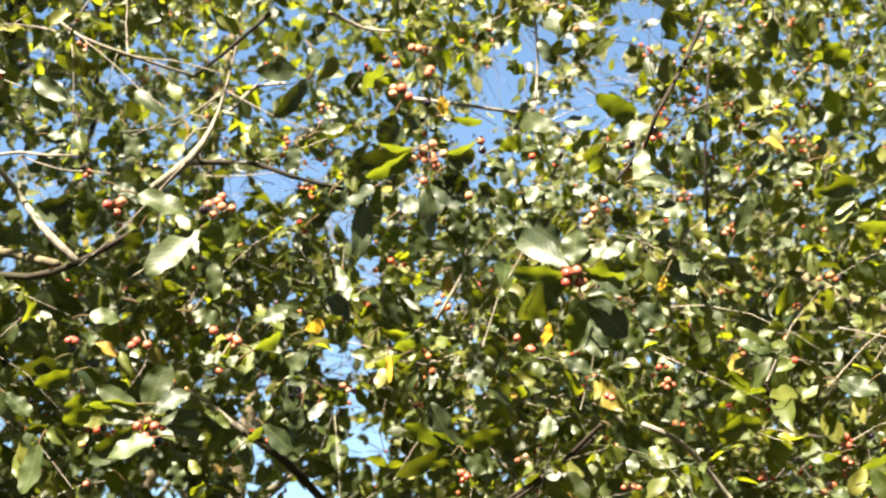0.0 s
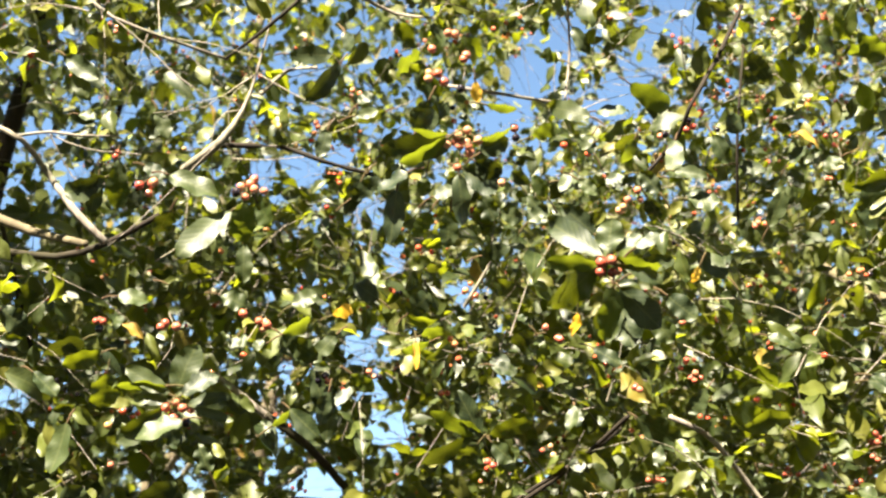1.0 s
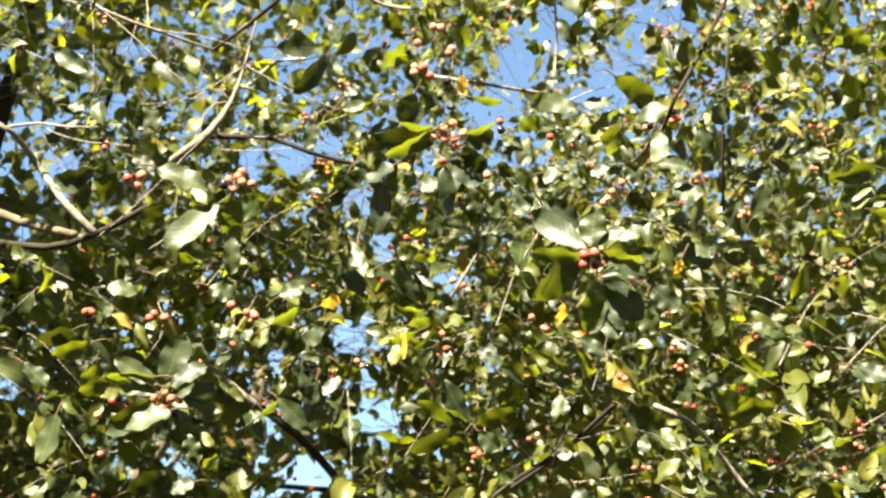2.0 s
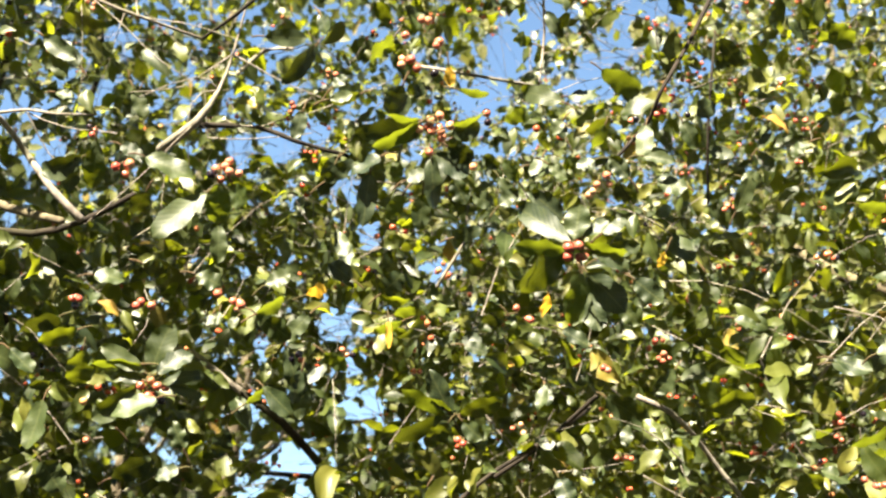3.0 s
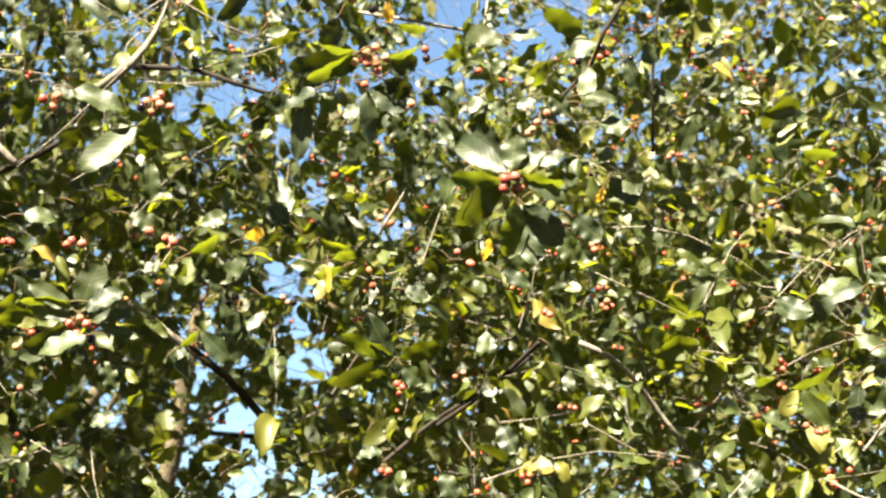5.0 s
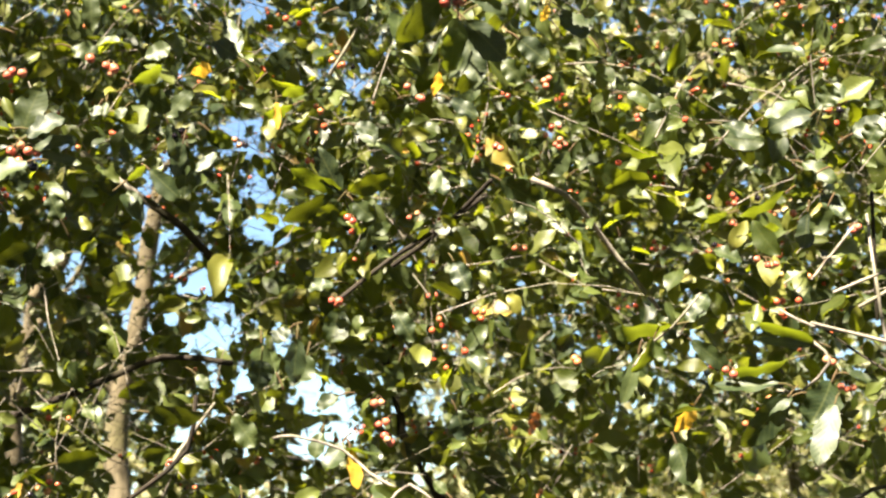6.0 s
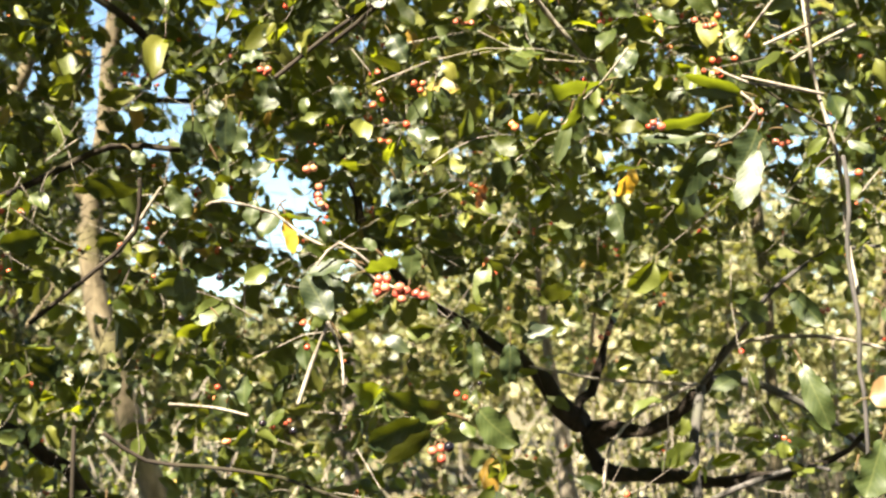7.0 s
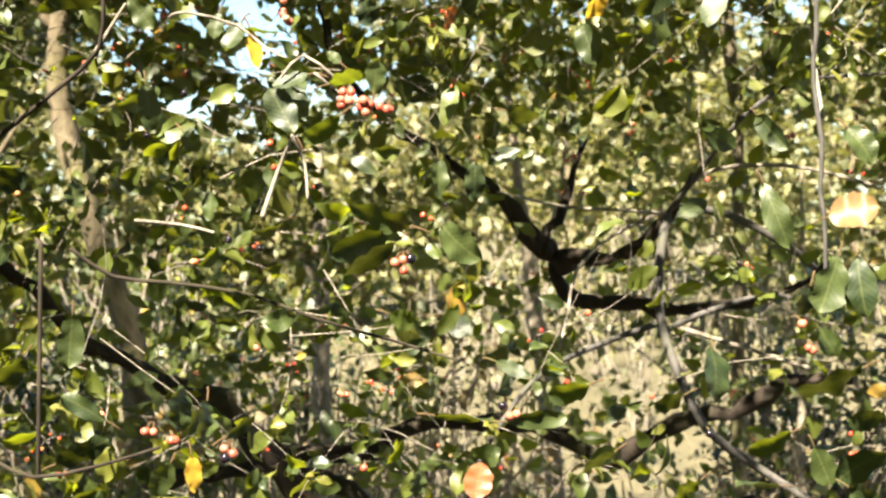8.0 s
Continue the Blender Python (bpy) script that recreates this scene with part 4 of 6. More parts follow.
opening((-0.285, 1.122, 2.127), (-1.072, 4.290, 3.764), 0.013)
opening((0.042, 1.132, 2.115), (0.184, 4.327, 3.717), 0.020)
opening((0.096, 1.140, 2.093), (0.388, 4.361, 3.634), 0.015)
opening((-0.145, 1.233, 1.858), (-0.630, 4.675, 2.872), 0.014)
opening((-0.149, 1.239, 1.837), (-0.642, 4.695, 2.792), 0.014)
opening((-0.152, 1.244, 1.813), (-0.655, 4.717, 2.702), 0.014)
opening((-0.155, 1.249, 1.792), (-0.665, 4.736, 2.621), 0.014)
opening((-0.163, 1.262, 1.739), (-0.697, 4.787, 2.415), 0.012)
opening((-0.165, 1.266, 1.722), (-0.704, 4.802, 2.352), 0.012)
opening((-0.177, 1.279, 1.671), (-0.750, 4.851, 2.154), 0.015)
opening((-0.178, 1.285, 1.647), (-0.753, 4.872, 2.064), 0.016)
opening((-0.176, 1.290, 1.624), (-0.749, 4.893, 1.974), 0.016)
opening((-0.171, 1.295, 1.601), (-0.730, 4.913, 1.884), 0.016)
opening((-0.165, 1.300, 1.579), (-0.703, 4.930, 1.803), 0.015)
opening((-0.248, 1.256, 1.788), (-1.022, 4.761, 2.605), 0.008)
opening((-0.251, 1.265, 1.751), (-1.036, 4.795, 2.462), 0.008)
opening((-0.261, 1.279, 1.690), (-1.075, 4.852, 2.228), 0.008)
opening((-0.158, 1.290, 1.643), (-0.795, 4.913, 2.190), 0.012)
opening((-0.155, 1.290, 1.614), (-0.786, 4.910, 2.079), 0.012)
opening((-0.153, 1.289, 1.585), (-0.778, 4.908, 1.968), 0.012)
opening((-0.148, 1.288, 1.556), (-0.760, 4.905, 1.856), 0.012)
opening((-0.102, 1.282, 1.386), (-0.582, 4.882, 1.203), 0.011)
opening((-0.095, 1.281, 1.352), (-0.553, 4.877, 1.073), 0.012)
opening((-0.097, 1.281, 1.324), (-0.561, 4.877, 0.962), 0.010)
opening((-0.246, 1.134, 2.096), (-0.923, 4.336, 3.645), 0.017)
opening((-0.213, 1.114, 2.151), (-0.797, 4.261, 3.855), 0.015)
opening((-0.135, 1.138, 2.089), (-0.498, 4.353, 3.618), 0.015)
opening((-0.178, 1.154, 2.043), (-0.661, 4.415, 3.442), 0.013)
opening((-0.115, 1.152, 2.053), (-0.422, 4.405, 3.481), 0.015)
opening((-0.299, 1.137, 2.086), (-1.125, 4.347, 3.607), 0.010)

opening((-0.027, 1.294, 1.699), (-0.272, 4.828, 2.343), 0.014)
opening((-0.004, 1.301, 1.669), (-0.185, 4.852, 2.231), 0.014)
opening((-0.070, 1.290, 1.702), (-0.436, 4.811, 2.355), 0.014)
opening((0.020, 1.304, 1.651), (-0.094, 4.866, 2.163), 0.014)
opening((-0.104, 1.287, 1.695), (-0.563, 4.801, 2.329), 0.014)

# the crown is thin in front of the two slender trunks
BEFORE = np.array([0.03, 0.01, 1.50])
for x, y, z in ((-0.575, 5.08, 1.08), (-0.605, 5.085, 1.17), (-0.64, 5.09, 1.27), (-0.68, 5.095, 1.41), (-0.72, 5.10, 1.55), (-0.755, 5.105, 1.69), (-0.79, 5.11, 1.83), (-0.80, 5.09, 1.98), (-0.79, 5.07, 2.08), (-0.785, 5.05, 2.18),
                (-0.757, 5.02, 2.30), (-0.73, 4.99, 2.42), (-0.71, 4.96, 2.54), (-0.69, 4.93, 2.67), (-1.26, 5.63, 2.0), (-1.255, 5.6, 2.12), (-1.25, 5.58, 2.23), (-1.225, 5.55, 2.36), (-1.20, 5.51, 2.48)):
    trunk_spot = np.array([x, y, z])
    opening(BEFORE + (trunk_spot - BEFORE) * 0.25, trunk_spot, 0.0125)

# the light falls through to the slender trunk
for x, z in ((-0.575, 1.08), (-0.605, 1.17), (-0.64, 1.27), (-0.68, 1.41), (-0.72, 1.55), (-0.79, 1.83), (-0.79, 2.08), (-0.757, 2.30), (-0.71, 2.54)):
    foot = np.array([x, 5.04, z])
    opening(foot + np.array(SUN) * 4.5, foot, 0.034)


def in_gap(p):
    """How deep each point lies in the nearest gap: under 1 inside."""
    best = np.full(len(p), 9.0)
    for a, b, spread in OPENINGS:
        ab = b - a
        u = np.clip(((p - a) @ ab) / (ab @ ab), -0.1, 1.2)
        d = np.linalg.norm(p - (a + u[:, None] * ab), axis=1)
        best = np.minimum(best, d / (spread * (1.2 + u * 3.4) * (0.88 if b[2] > 2.9 else 1.0)))
    return best


def thin_below(p):
    """The shrub is bare inside and low down, among its stems."""
    rise = (p[:, 2] - 1.5) / p[:, 1]
    keep = np.where(rise > 0.07, 1.0, np.where(rise > -0.02, 0.32, np.where(rise > -0.06, 0.22, 0.36)))
    aside = p[:, 0] / p[:, 1]
    keep = np.where((aside > 0.13) & (rise < 0.2), keep * np.where(aside > 0.22, 0.35, 0.5), keep)
    keep = np.where((aside > 0.04) & (rise < 0.05) & (rise > -0.08) & (p[:, 1] < 2.6), keep * 0.3, keep)
    keep = np.where((rise > 0.40) & (p[:, 1] < 1.9), 0.5, keep)
    keep = np.where((rise > 0.40) & (aside < 0.12), keep * 0.7, keep)
    keep = np.where((rise > 0.45) & (aside >= 0.12), keep * 0.8, keep)
    keep = np.where((rise > 0.62) & (p[:, 1] < 2.0), np.where((p[:, 1] > 1.2) & (p[:, 1] < 1.8), 1.0, 0.1), keep)
    return np.where((p[:, 1] > 3.2) & (rise < 0.4) & ((aside < 0.13) | (rise > 0.2)), np.where(rise > 0.15, 1.0, np.where(rise > 0.10, 0.45, np.where(aside < 0, 0.15, 0.06))), keep)


def bunched(p):
    """The foliage stands in boughs, dense and shady within, thin between them."""
    x, y, z = p[:, 0], p[:, 1], p[:, 2]
    f = np.sin(9.1 * x + 4.0 * z + 2.0 * np.sin(3.1 * y)) + np.sin(11.3 * z - 5.2 * y + 1.7 * np.sin(5 * x)) + np.sin(8.3 * y + 6.1 * x + 1.0)
    return np.clip(0.72 + 0.5 * f, np.where(y > 2.7, np.where(z - 1.5 < 0.42 * y, 0.7, 0.4), 0.12), 1.0)


def sprays(seed, count, near, far, leaf_mean, thick, low=-42.0, heights=(-0.19, 0.72), grid=(LU, LV, LW, LQ)):
    """Leafy twigs filling a slice of the crown: lines, leaves, fruit places."""
    r = np.random.RandomState(seed)
    depth = (near ** 3 + (far ** 3 - near ** 3) * r.rand(count)) ** (1 / 3)
    az = np.radians(r.uniform(low, 31, count))
    el = np.arcsin(r.uniform(*heights, count))
    start = np.stack([np.sin(az) * np.cos(el), np.cos(az) * np.cos(el), np.sin(el)], -1) * depth[:, None] + np.array([0.03, 0, 1.5])
    start = start[r.rand(count) < thin_below(start) * bunched(start)]
    n = len(start)
    heading = unit(np.stack([r.normal(0, 0.8, n), r.normal(-0.25, 0.6, n), r.normal(0.15, 0.55, n)], -1))
    length = r.uniform(0.10, 0.26, n) * (0.75 + 0.25 * leaf_mean / 0.045)
    sag = r.uniform(0.0, 0.35, n)
    knots = 9
    u = np.linspace(0, 1, knots)
    side = unit(np.cross(heading, r.normal(size=(n, 3))))
    zig = np.where(np.arange(knots) % 2 == 0, 1, -1) * 0.0012
    line = (start[:, None] + heading[:, None] * (u[None, :, None] * length[:, None, None]) + side[:, None] * (zig[None, :, None] + 0.12 * np.sin(u * 3)[None, :, None] * length[:, None, None])
            - np.array([0, 0, 1.0]) * (sag[:, None] * u[None] ** 2 * length[:, None])[..., None])
    ok = in_gap(line.reshape(-1, 3)).reshape(n, knots)
    # leaves: in tufts on short spurs, the largest at the tip
    spur = np.array([2, 2, 2, 5, 5, 8, 8, 8])
    base = line[:, spur].reshape(-1, 3) + r.normal(0, 0.0035, (n * (knots - 1), 3))
    tuft = np.repeat(np.arange(n) * 3, knots - 1) + np.tile(np.searchsorted([2, 5, 8], spur), n)
    tw = np.repeat(heading, knots - 1, 0)
    flip = np.tile(np.where(np.arange(knots - 1) % 2 == 0, 1.0, -1.0), n)
    out = unit(np.cross(tw, np.array([0.1, 0.1, 1.0]))) * flip[:, None]
    m = len(base)
    along = unit(out * 0.6 + tw * 0.45 + r.normal(0, 0.62, (m, 3)) - np.array([0, 0, 0.3]))
    # the outer, upper side turns its blades to the light; the inner, lower side hangs every way
    rel = base - np.array([0.03, 0, 1.5])
    lit = np.clip(0.85 + 1.1 * rel[:, 0] / rel[:, 1] + 2.8 * (rel[:, 2] / rel[:, 1] - 0.29), 0.0, 1.0)[:, None]
    open_to = unit(np.array(SUN) + np.array([0.0, -0.93, -0.3]))
    nor = unit(np.array([0.17, -0.6, -0.1]) * (1 - lit) + open_to * 1.05 * lit + r.normal(0, 0.34, (n * 3, 3))[tuft] + r.normal(0, 0.32, (m, 3)))
    size = leaf_mean * np.clip(r.normal(0.95, 0.34, m), 0.3, 1.5)
    size = np.where(rel[:, 2] > 0.4 * rel[:, 1], size * 0.82, size)
    last = np.tile(np.arange(knots - 1) == knots - 2, n)
    size = np.where(last, size * 0.8, size)
    depth_in = np.minimum(in_gap(base + along * size[:, None] * 0.5), in_gap(base + along * size[:, None]) + 0.1)
    keep = r.rand(m) < np.clip((depth_in - 0.6) / 0.6, 0.05, 0.9)
    v, q, uv = leaves_mesh(base[keep] + along[keep] * 0.006, along[keep], nor[keep], size[keep], size[keep] * r.uniform(0.44, 0.64, keep.sum()),
                           r.uniform(0.05, 0.7, keep.sum()), r.uniform(-0.15, 0.6, keep.sum()), r.normal(0, 0.25, keep.sum()), 0.08, grid)
    tubes_v, tubes_q, off = [], [], 0
    for k in np.flatnonzero((ok > 0.8).mean(1) > 0.5):
        tv, tq = tube(line[k][::2], np.linspace(thick, thick * 0.1, 5), 3, ends=False)
        tubes_v.append(tv)
        tubes_q.append(tq + off)
        off += len(tv)
    spots = base[keep][r.rand(keep.sum()) < 0.05]
    return (v, q, uv), (np.concatenate(tubes_v), np.concatenate(tubes_q)), spots


def fruit_cloud(spots, seed):
    """Small round fruits, too many and too far to pick apart."""
    r = np.random.RandomState(seed)
    n = np.maximum(1, r.poisson(2.9, len(spots)))
    c = np.repeat(spots, n, 0) + r.normal(0, 0.008, (n.sum(), 3))
    bm = bmesh.new()
    bmesh.ops.create_icosphere(bm, subdivisions=1, radius=1.0)
    bv = np.array([v.co[:] for v in bm.verts])
    bf = np.array([[v.index for v in f.verts] for f in bm.faces])
    bm.free()
    rad = r.uniform(0.003, 0.0042, len(c))
    v = c[:, None] + bv[None] * rad[:, None, None]
    q = bf[None] + (np.arange(len(c)) * len(bv))[:, None, None]
    return v.reshape(-1, 3), q.reshape(-1, 3)


def far_berry_material():
    m, t, out = material("berry_mixed")
    rnd = t.nodes.new("ShaderNodeNewGeometry")
    col = ramp(t, rnd.outputs["Random Per Island"], [(0.0, (0.34, 0.035, 0.018)), (0.4, (0.40, 0.09, 0.04)), (0.75, (0.40, 0.16, 0.065)), (0.86, (0.36, 0.25, 0.10)), (0.9, (0.012, 0.008, 0.012))])
    p = node(t, "BsdfPrincipled", Roughness=0.2)
    t.links.new(col, p.inputs["Base Color"])
    t.links.new(p.outputs[0], out.inputs[0])
    return m


BERRY_MIXED = far_berry_material()


def fill(owner, seed, count, near, far, leaf_mean, thick, low=-42.0, heights=(-0.19, 0.72), grid=(LU, LV, LW, LQ), mat=LEAF):
    lv, tv, spots = sprays(seed, count, near, far, leaf_mean, thick, low, heights, grid)
    tagged(part("foliage", mesh_of("foliage", *lv[:2], mat, lv[2]), owner), "glossy green leaves", kind="stuff")
    tagged(part("brushwood", mesh_of("brushwood", *tv, TWIG), owner), "thin grey twigs", kind="stuff")
    fv, fq = fruit_cloud(spots, seed + 1)
    tagged(part("far_fruit", mesh_of("far_fruit", fv, fq, BERRY_MIXED), owner), "orange-red berries", kind="stuff")


fill(shrub, 21, 1500, 1.32, 1.9, 0.027, 0.0008, grid=fine_grid())
fill(shrub, 22, 8200, 1.9, 2.8, 0.036, 0.0010)
# a bough added above, out of view, to shade the bare wood
fill(shrub, 25, 620, 1.45, 2.4, 0.04, 0.0012, heights=(0.535, 0.70))
back_shrub = thing("buckthorn_shrub", "large buckthorn shrub behind, densely leaved, with berries", "shrub", at=(0, 0, 0))
for x, y, lean in ((1.85, 3.9, -0.35), (-1.35, 3.9, 0.3)):
    limb("stem", [(x, y, -0.1, 0.03), (x + lean * 0.2, y - 0.05, 1.2, 0.018), (x + lean, y - 0.3, 2.6, 0.012), (x + lean * 1.6, y - 0.4, 3.8, 0.005)], back_shrub, STEM_SHADED, wobble=0.008)
fill(back_shrub, 23, 18500, 2.8, 4.6, 0.041, 0.0014, grid=MID_LEAF, mat=LEAF_BACK_HAZED)
fill(back_shrub, 24, 4600, 4.0, 5.6, 0.046, 0.0018, 1.0, grid=MID_LEAF, mat=LEAF_BACK_HAZED)


# ---- leaves and fruits that can be told apart ----
def near_leaf(base, tip, width, normal, kind="green"):
    """One leaf from its stalk's end to its tip, with its own bow and fold."""
    r = np.random.RandomState(int(abs(base[0] * 7919 + tip[2] * 104729) * 10) % 100000)
    b, t = np.array(base), np.array(tip)
    length = np.linalg.norm(t - b)
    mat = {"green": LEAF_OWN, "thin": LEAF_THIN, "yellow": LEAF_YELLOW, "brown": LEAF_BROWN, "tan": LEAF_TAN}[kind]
    rows, cols = 14, 6
    v = np.linspace(0, 1, rows + 1)
    u = np.linspace(-1, 1, cols + 1)
    # oval, widest somewhere past the middle, with a short blunt point
    wide = np.sin(np.pi * v ** r.uniform(0.85, 1.3)) ** r.uniform(0.42, 0.62)
    wide = np.maximum(wide, 0.03)
    # a margin that waves, its two halves each in their own way
    phase, beat = r.uniform(0, 6.3, 4), r.uniform(11, 19, 2)
    left = 1 + 0.06 * np.sin(v * beat[0] + phase[0]) + 0.04 * np.sin(v * 31 + phase[1]) + r.normal(0, 0.02, rows + 1)
    right = 1 + 0.06 * np.sin(v * beat[1] + phase[2]) + 0.04 * np.sin(v * 27 + phase[3]) + r.normal(0, 0.02, rows + 1)
    a = (t - b) / length
    n = np.array(normal) - a * (np.array(normal) @ a)
    n /= np.linalg.norm(n)
    s = np.cross(a, n)
    bow, wave, tw = r.uniform(-0.06, 0.12), r.uniform(0.03, 0.09), r.normal(0, 0.12)
    uu, vv = np.meshgrid(u, v)
    ww = np.where(uu < 0, (wide * left)[:, None], (wide * right)[:, None])
    fold = np.where(uu < 0, r.uniform(-0.05, 0.32), r.uniform(-0.05, 0.32))
    x = uu * ww * width / 2 * (0.84 - 0.12 * fold)
    z = (fold * np.abs(uu) ** 1.4 * ww * width / 2 + bow * length * (np.sin(np.pi * vv) - 0.5) + tw * uu * vv * width
         + wave * width * np.abs(uu) ** 1.5 * np.sin(vv * np.where(uu < 0, beat[0], beat[1]) + np.where(uu < 0, phase[1], phase[3]))
         + 0.012 * width * np.sin(vv * 34 - np.abs(uu) * 5))
    pts = b + a * (vv * length)[..., None] + s * x[..., None] + n * z[..., None]
    i, j = np.meshgrid(np.arange(rows), np.arange(cols), indexing="ij")
    k = cols + 1
    q = np.stack([i * k + j, i * k + j + 1, (i + 1) * k + j + 1, (i + 1) * k + j], -1).reshape(-1, 4)
    uv = np.stack([0.5 + 0.5 * uu * ww, vv], -1).reshape(-1, 2)
    ob = part("leaf", mesh_of("leaf", pts.reshape(-1, 3), q, mat, uv), shrub, {"thin": "thin yellow-green leaf", "yellow": "yellow leaf", "brown": "reddish brown leaf", "tan": "pale tan withered leaf"}.get(kind, ""))
    stalk = np.array([b + a * length * 0.02, b - a * 0.006 - n * 0.001, b - a * 0.012 - n * 0.003 + np.array([0, 0, -0.002])])
    sv, sq = tube(bent(stalk, 0.003), np.full(len(bent(stalk, 0.003)), 0.0007), 5)
    part("leaf_stalk", mesh_of("leaf_stalk", sv, sq, STALK), ob)
    return ob


LEAF_TAN = leaf_material("leaf_tan", [(0, (0.17, 0.10, 0.045)), (1, (0.21, 0.13, 0.06))], (0.7, 0.45, 0.15), 0.5, 0.35, own=True)


def fruits(at, kinds, spread):
    """A bunch of berries on short stalks that meet at one axil."""
    r = np.random.RandomState(int(abs(at[0] * 9973 + at[2] * 15485) * 100) % 100000)
    c = np.array(at)
    hub = c + np.array([r.normal(0, 0.003), 0.008, spread * 0.3 + 0.004])
    spots, lines = [], []
    for k in range(len(kinds)):
        best, far = None, -1
        for _ in range(14):
            d = unit(r.normal(size=3)) * np.array([1, 0.7, 0.85]) * spread * r.uniform(0.35, 1.0) if len(kinds) > 1 else np.zeros(3)
            gap = min([np.linalg.norm(c + d - s) for s in spots] or [1])
            if gap > far:
                best, far = c + d, gap
        spots.append(best)
    vs, qs, off = [], [], 0
    for s in spots:
        mid = (hub + s) / 2 + np.array([0, 0, 0.003])
        v, q = tube(bent([hub, mid, s], 0.004), np.full(len(bent([hub, mid, s], 0.004)), 0.0006), 5)
        vs.append(v)
        qs.append(q + off)
        off += len(v)
    stalk = part("fruit_stalk", mesh_of("fruit_stalk", np.concatenate(vs), np.concatenate(qs), STALK), shrub)
    for s, k in zip(spots, kinds):
        ob = part("berry", BERRIES[{"r": "red", "R": "ripe", "k": "black"}[k]], stalk, {"k": "black ripe berry"}.get(k, ""))
        ob.matrix_basis = Matrix.LocRotScale(Vector(s), Euler((r.normal(0, 0.5), r.normal(0, 0.5), r.rand() * 6)), Vector([r.uniform(0.86, 1.08)] * 3))


fruits((-0.010, 0.901, 1.956), "rrrrrrrrr", 0.011)
fruits((-0.013, 0.898, 1.936), "r", 0.001)
fruits((0.081, 0.837, 1.845), "RRRRRR", 0.009)
fruits((-0.201, 0.980, 1.791), "RRRrr", 0.010)
fruits((-0.197, 0.994, 1.784), "k", 0.001)
fruits((-0.221, 0.928, 1.932), "rrRR", 0.009)
fruits((-0.153, 0.929, 1.932), "rrrrrr", 0.011)
fruits((-0.162, 0.921, 1.926), "k", 0.001)
fruits((-0.150, 0.999, 1.858), "rrrr", 0.007)
fruits((-0.165, 1.006, 1.867), "r", 0.001)
fruits((-0.330, 1.246, 1.931), "kRRR", 0.007)
fruits((-0.232, 1.056, 1.873), "RR", 0.003)
fruits((-0.122, 1.168, 1.863), "kRk", 0.006)
fruits((-0.028, 0.877, 1.992), "rrrr", 0.007)
fruits((-0.031, 0.880, 2.014), "r", 0.001)
fruits((-0.019, 0.894, 2.033), "rr", 0.003)
fruits((-0.008, 0.900, 2.019), "rr", 0.003)
fruits((-0.012, 1.033, 2.061), "k", 0.001)
fruits((0.029, 1.009, 2.013), "Rk", 0.005)
fruits((0.016, 1.022, 1.977), "rr", 0.005)
fruits((0.195, 1.218, 2.117), "RRk", 0.008)
fruits((0.165, 1.193, 2.098), "Rk", 0.004)
fruits((0.118, 1.025, 1.972), "rrr", 0.008)
fruits((0.110, 1.029, 1.961), "rr", 0.004)
fruits((0.366, 2.043, 2.401), "rrrr", 0.010)
fruits((0.304, 1.455, 2.115), "RRr", 0.008)
fruits((0.414, 1.561, 2.267), "RRrr", 0.013)
fruits((0.436, 1.670, 2.260), "rr", 0.008)
fruits((0.400, 1.840, 2.376), "R", 0.002)
fruits((0.388, 1.816, 2.441), "rrr", 0.009)
fruits((0.300, 1.632, 2.357), "rrrr", 0.012)
fruits((0.138, 1.334, 2.293), "r", 0.002)
fruits((0.250, 1.244, 2.252), "r", 0.002)
fruits((-0.365, 1.377, 2.155), "RRk", 0.007)
fruits((-0.442, 1.598, 2.419), "rrr", 0.008)
fruits((-0.160, 1.369, 2.186), "rr", 0.004)
fruits((-0.099, 1.458, 1.946), "rrk", 0.007)
fruits((-0.332, 1.187, 1.804), "RR", 0.004)
fruits((-0.342, 1.388, 1.835), "r", 0.002)
fruits((-0.032, 1.553, 1.979), "RR", 0.005)
fruits((0.065, 1.251, 1.936), "R", 0.001)
fruits((0.077, 1.255, 1.927), "RR", 0.004)
fruits((0.221, 1.456, 1.964), "RRrr", 0.010)
fruits((0.202, 1.345, 1.975), "rrr", 0.006)
fruits((0.190, 1.566, 1.954), "rr", 0.005)
fruits((0.200, 1.677, 1.943), "rrrr", 0.013)
fruits((0.016, 1.213, 1.804), "RR", 0.004)
fruits((0.081, 1.486, 1.876), "rrr", 0.008)
fruits((0.384, 1.904, 2.202), "rrr", 0.008)
fruits((0.387, 1.387, 1.870), "RRrr", 0.008)
fruits((0.396, 1.793, 1.924), "RRr", 0.010)
fruits((0.207, 1.597, 1.871), "rr", 0.006)
fruits((-0.131, 1.449, 2.258), "rrr", 0.009)
fruits((-0.407, 1.692, 2.454), "rr", 0.007)
fruits((0.503, 1.819, 2.439), "rrr", 0.011)
fruits((0.485, 1.955, 2.646), "rr", 0.008)
fruits((0.517, 1.877, 2.280), "rr", 0.006)
fruits((0.007, 1.143, 1.723), "RRr", 0.005)
fruits((0.040, 1.120, 1.640), "rr", 0.004)
fruits((0.045, 1.123, 1.626), "r", 0.001)
fruits((0.048, 1.125, 1.613), "RRr", 0.006)
fruits((0.419, 1.397, 1.812), "RRRR", 0.011)
fruits((0.383, 1.113, 1.672), "rr", 0.003)
fruits((0.301, 1.100, 1.659), "RR", 0.005)
fruits((0.456, 1.293, 1.676), "rrr", 0.006)
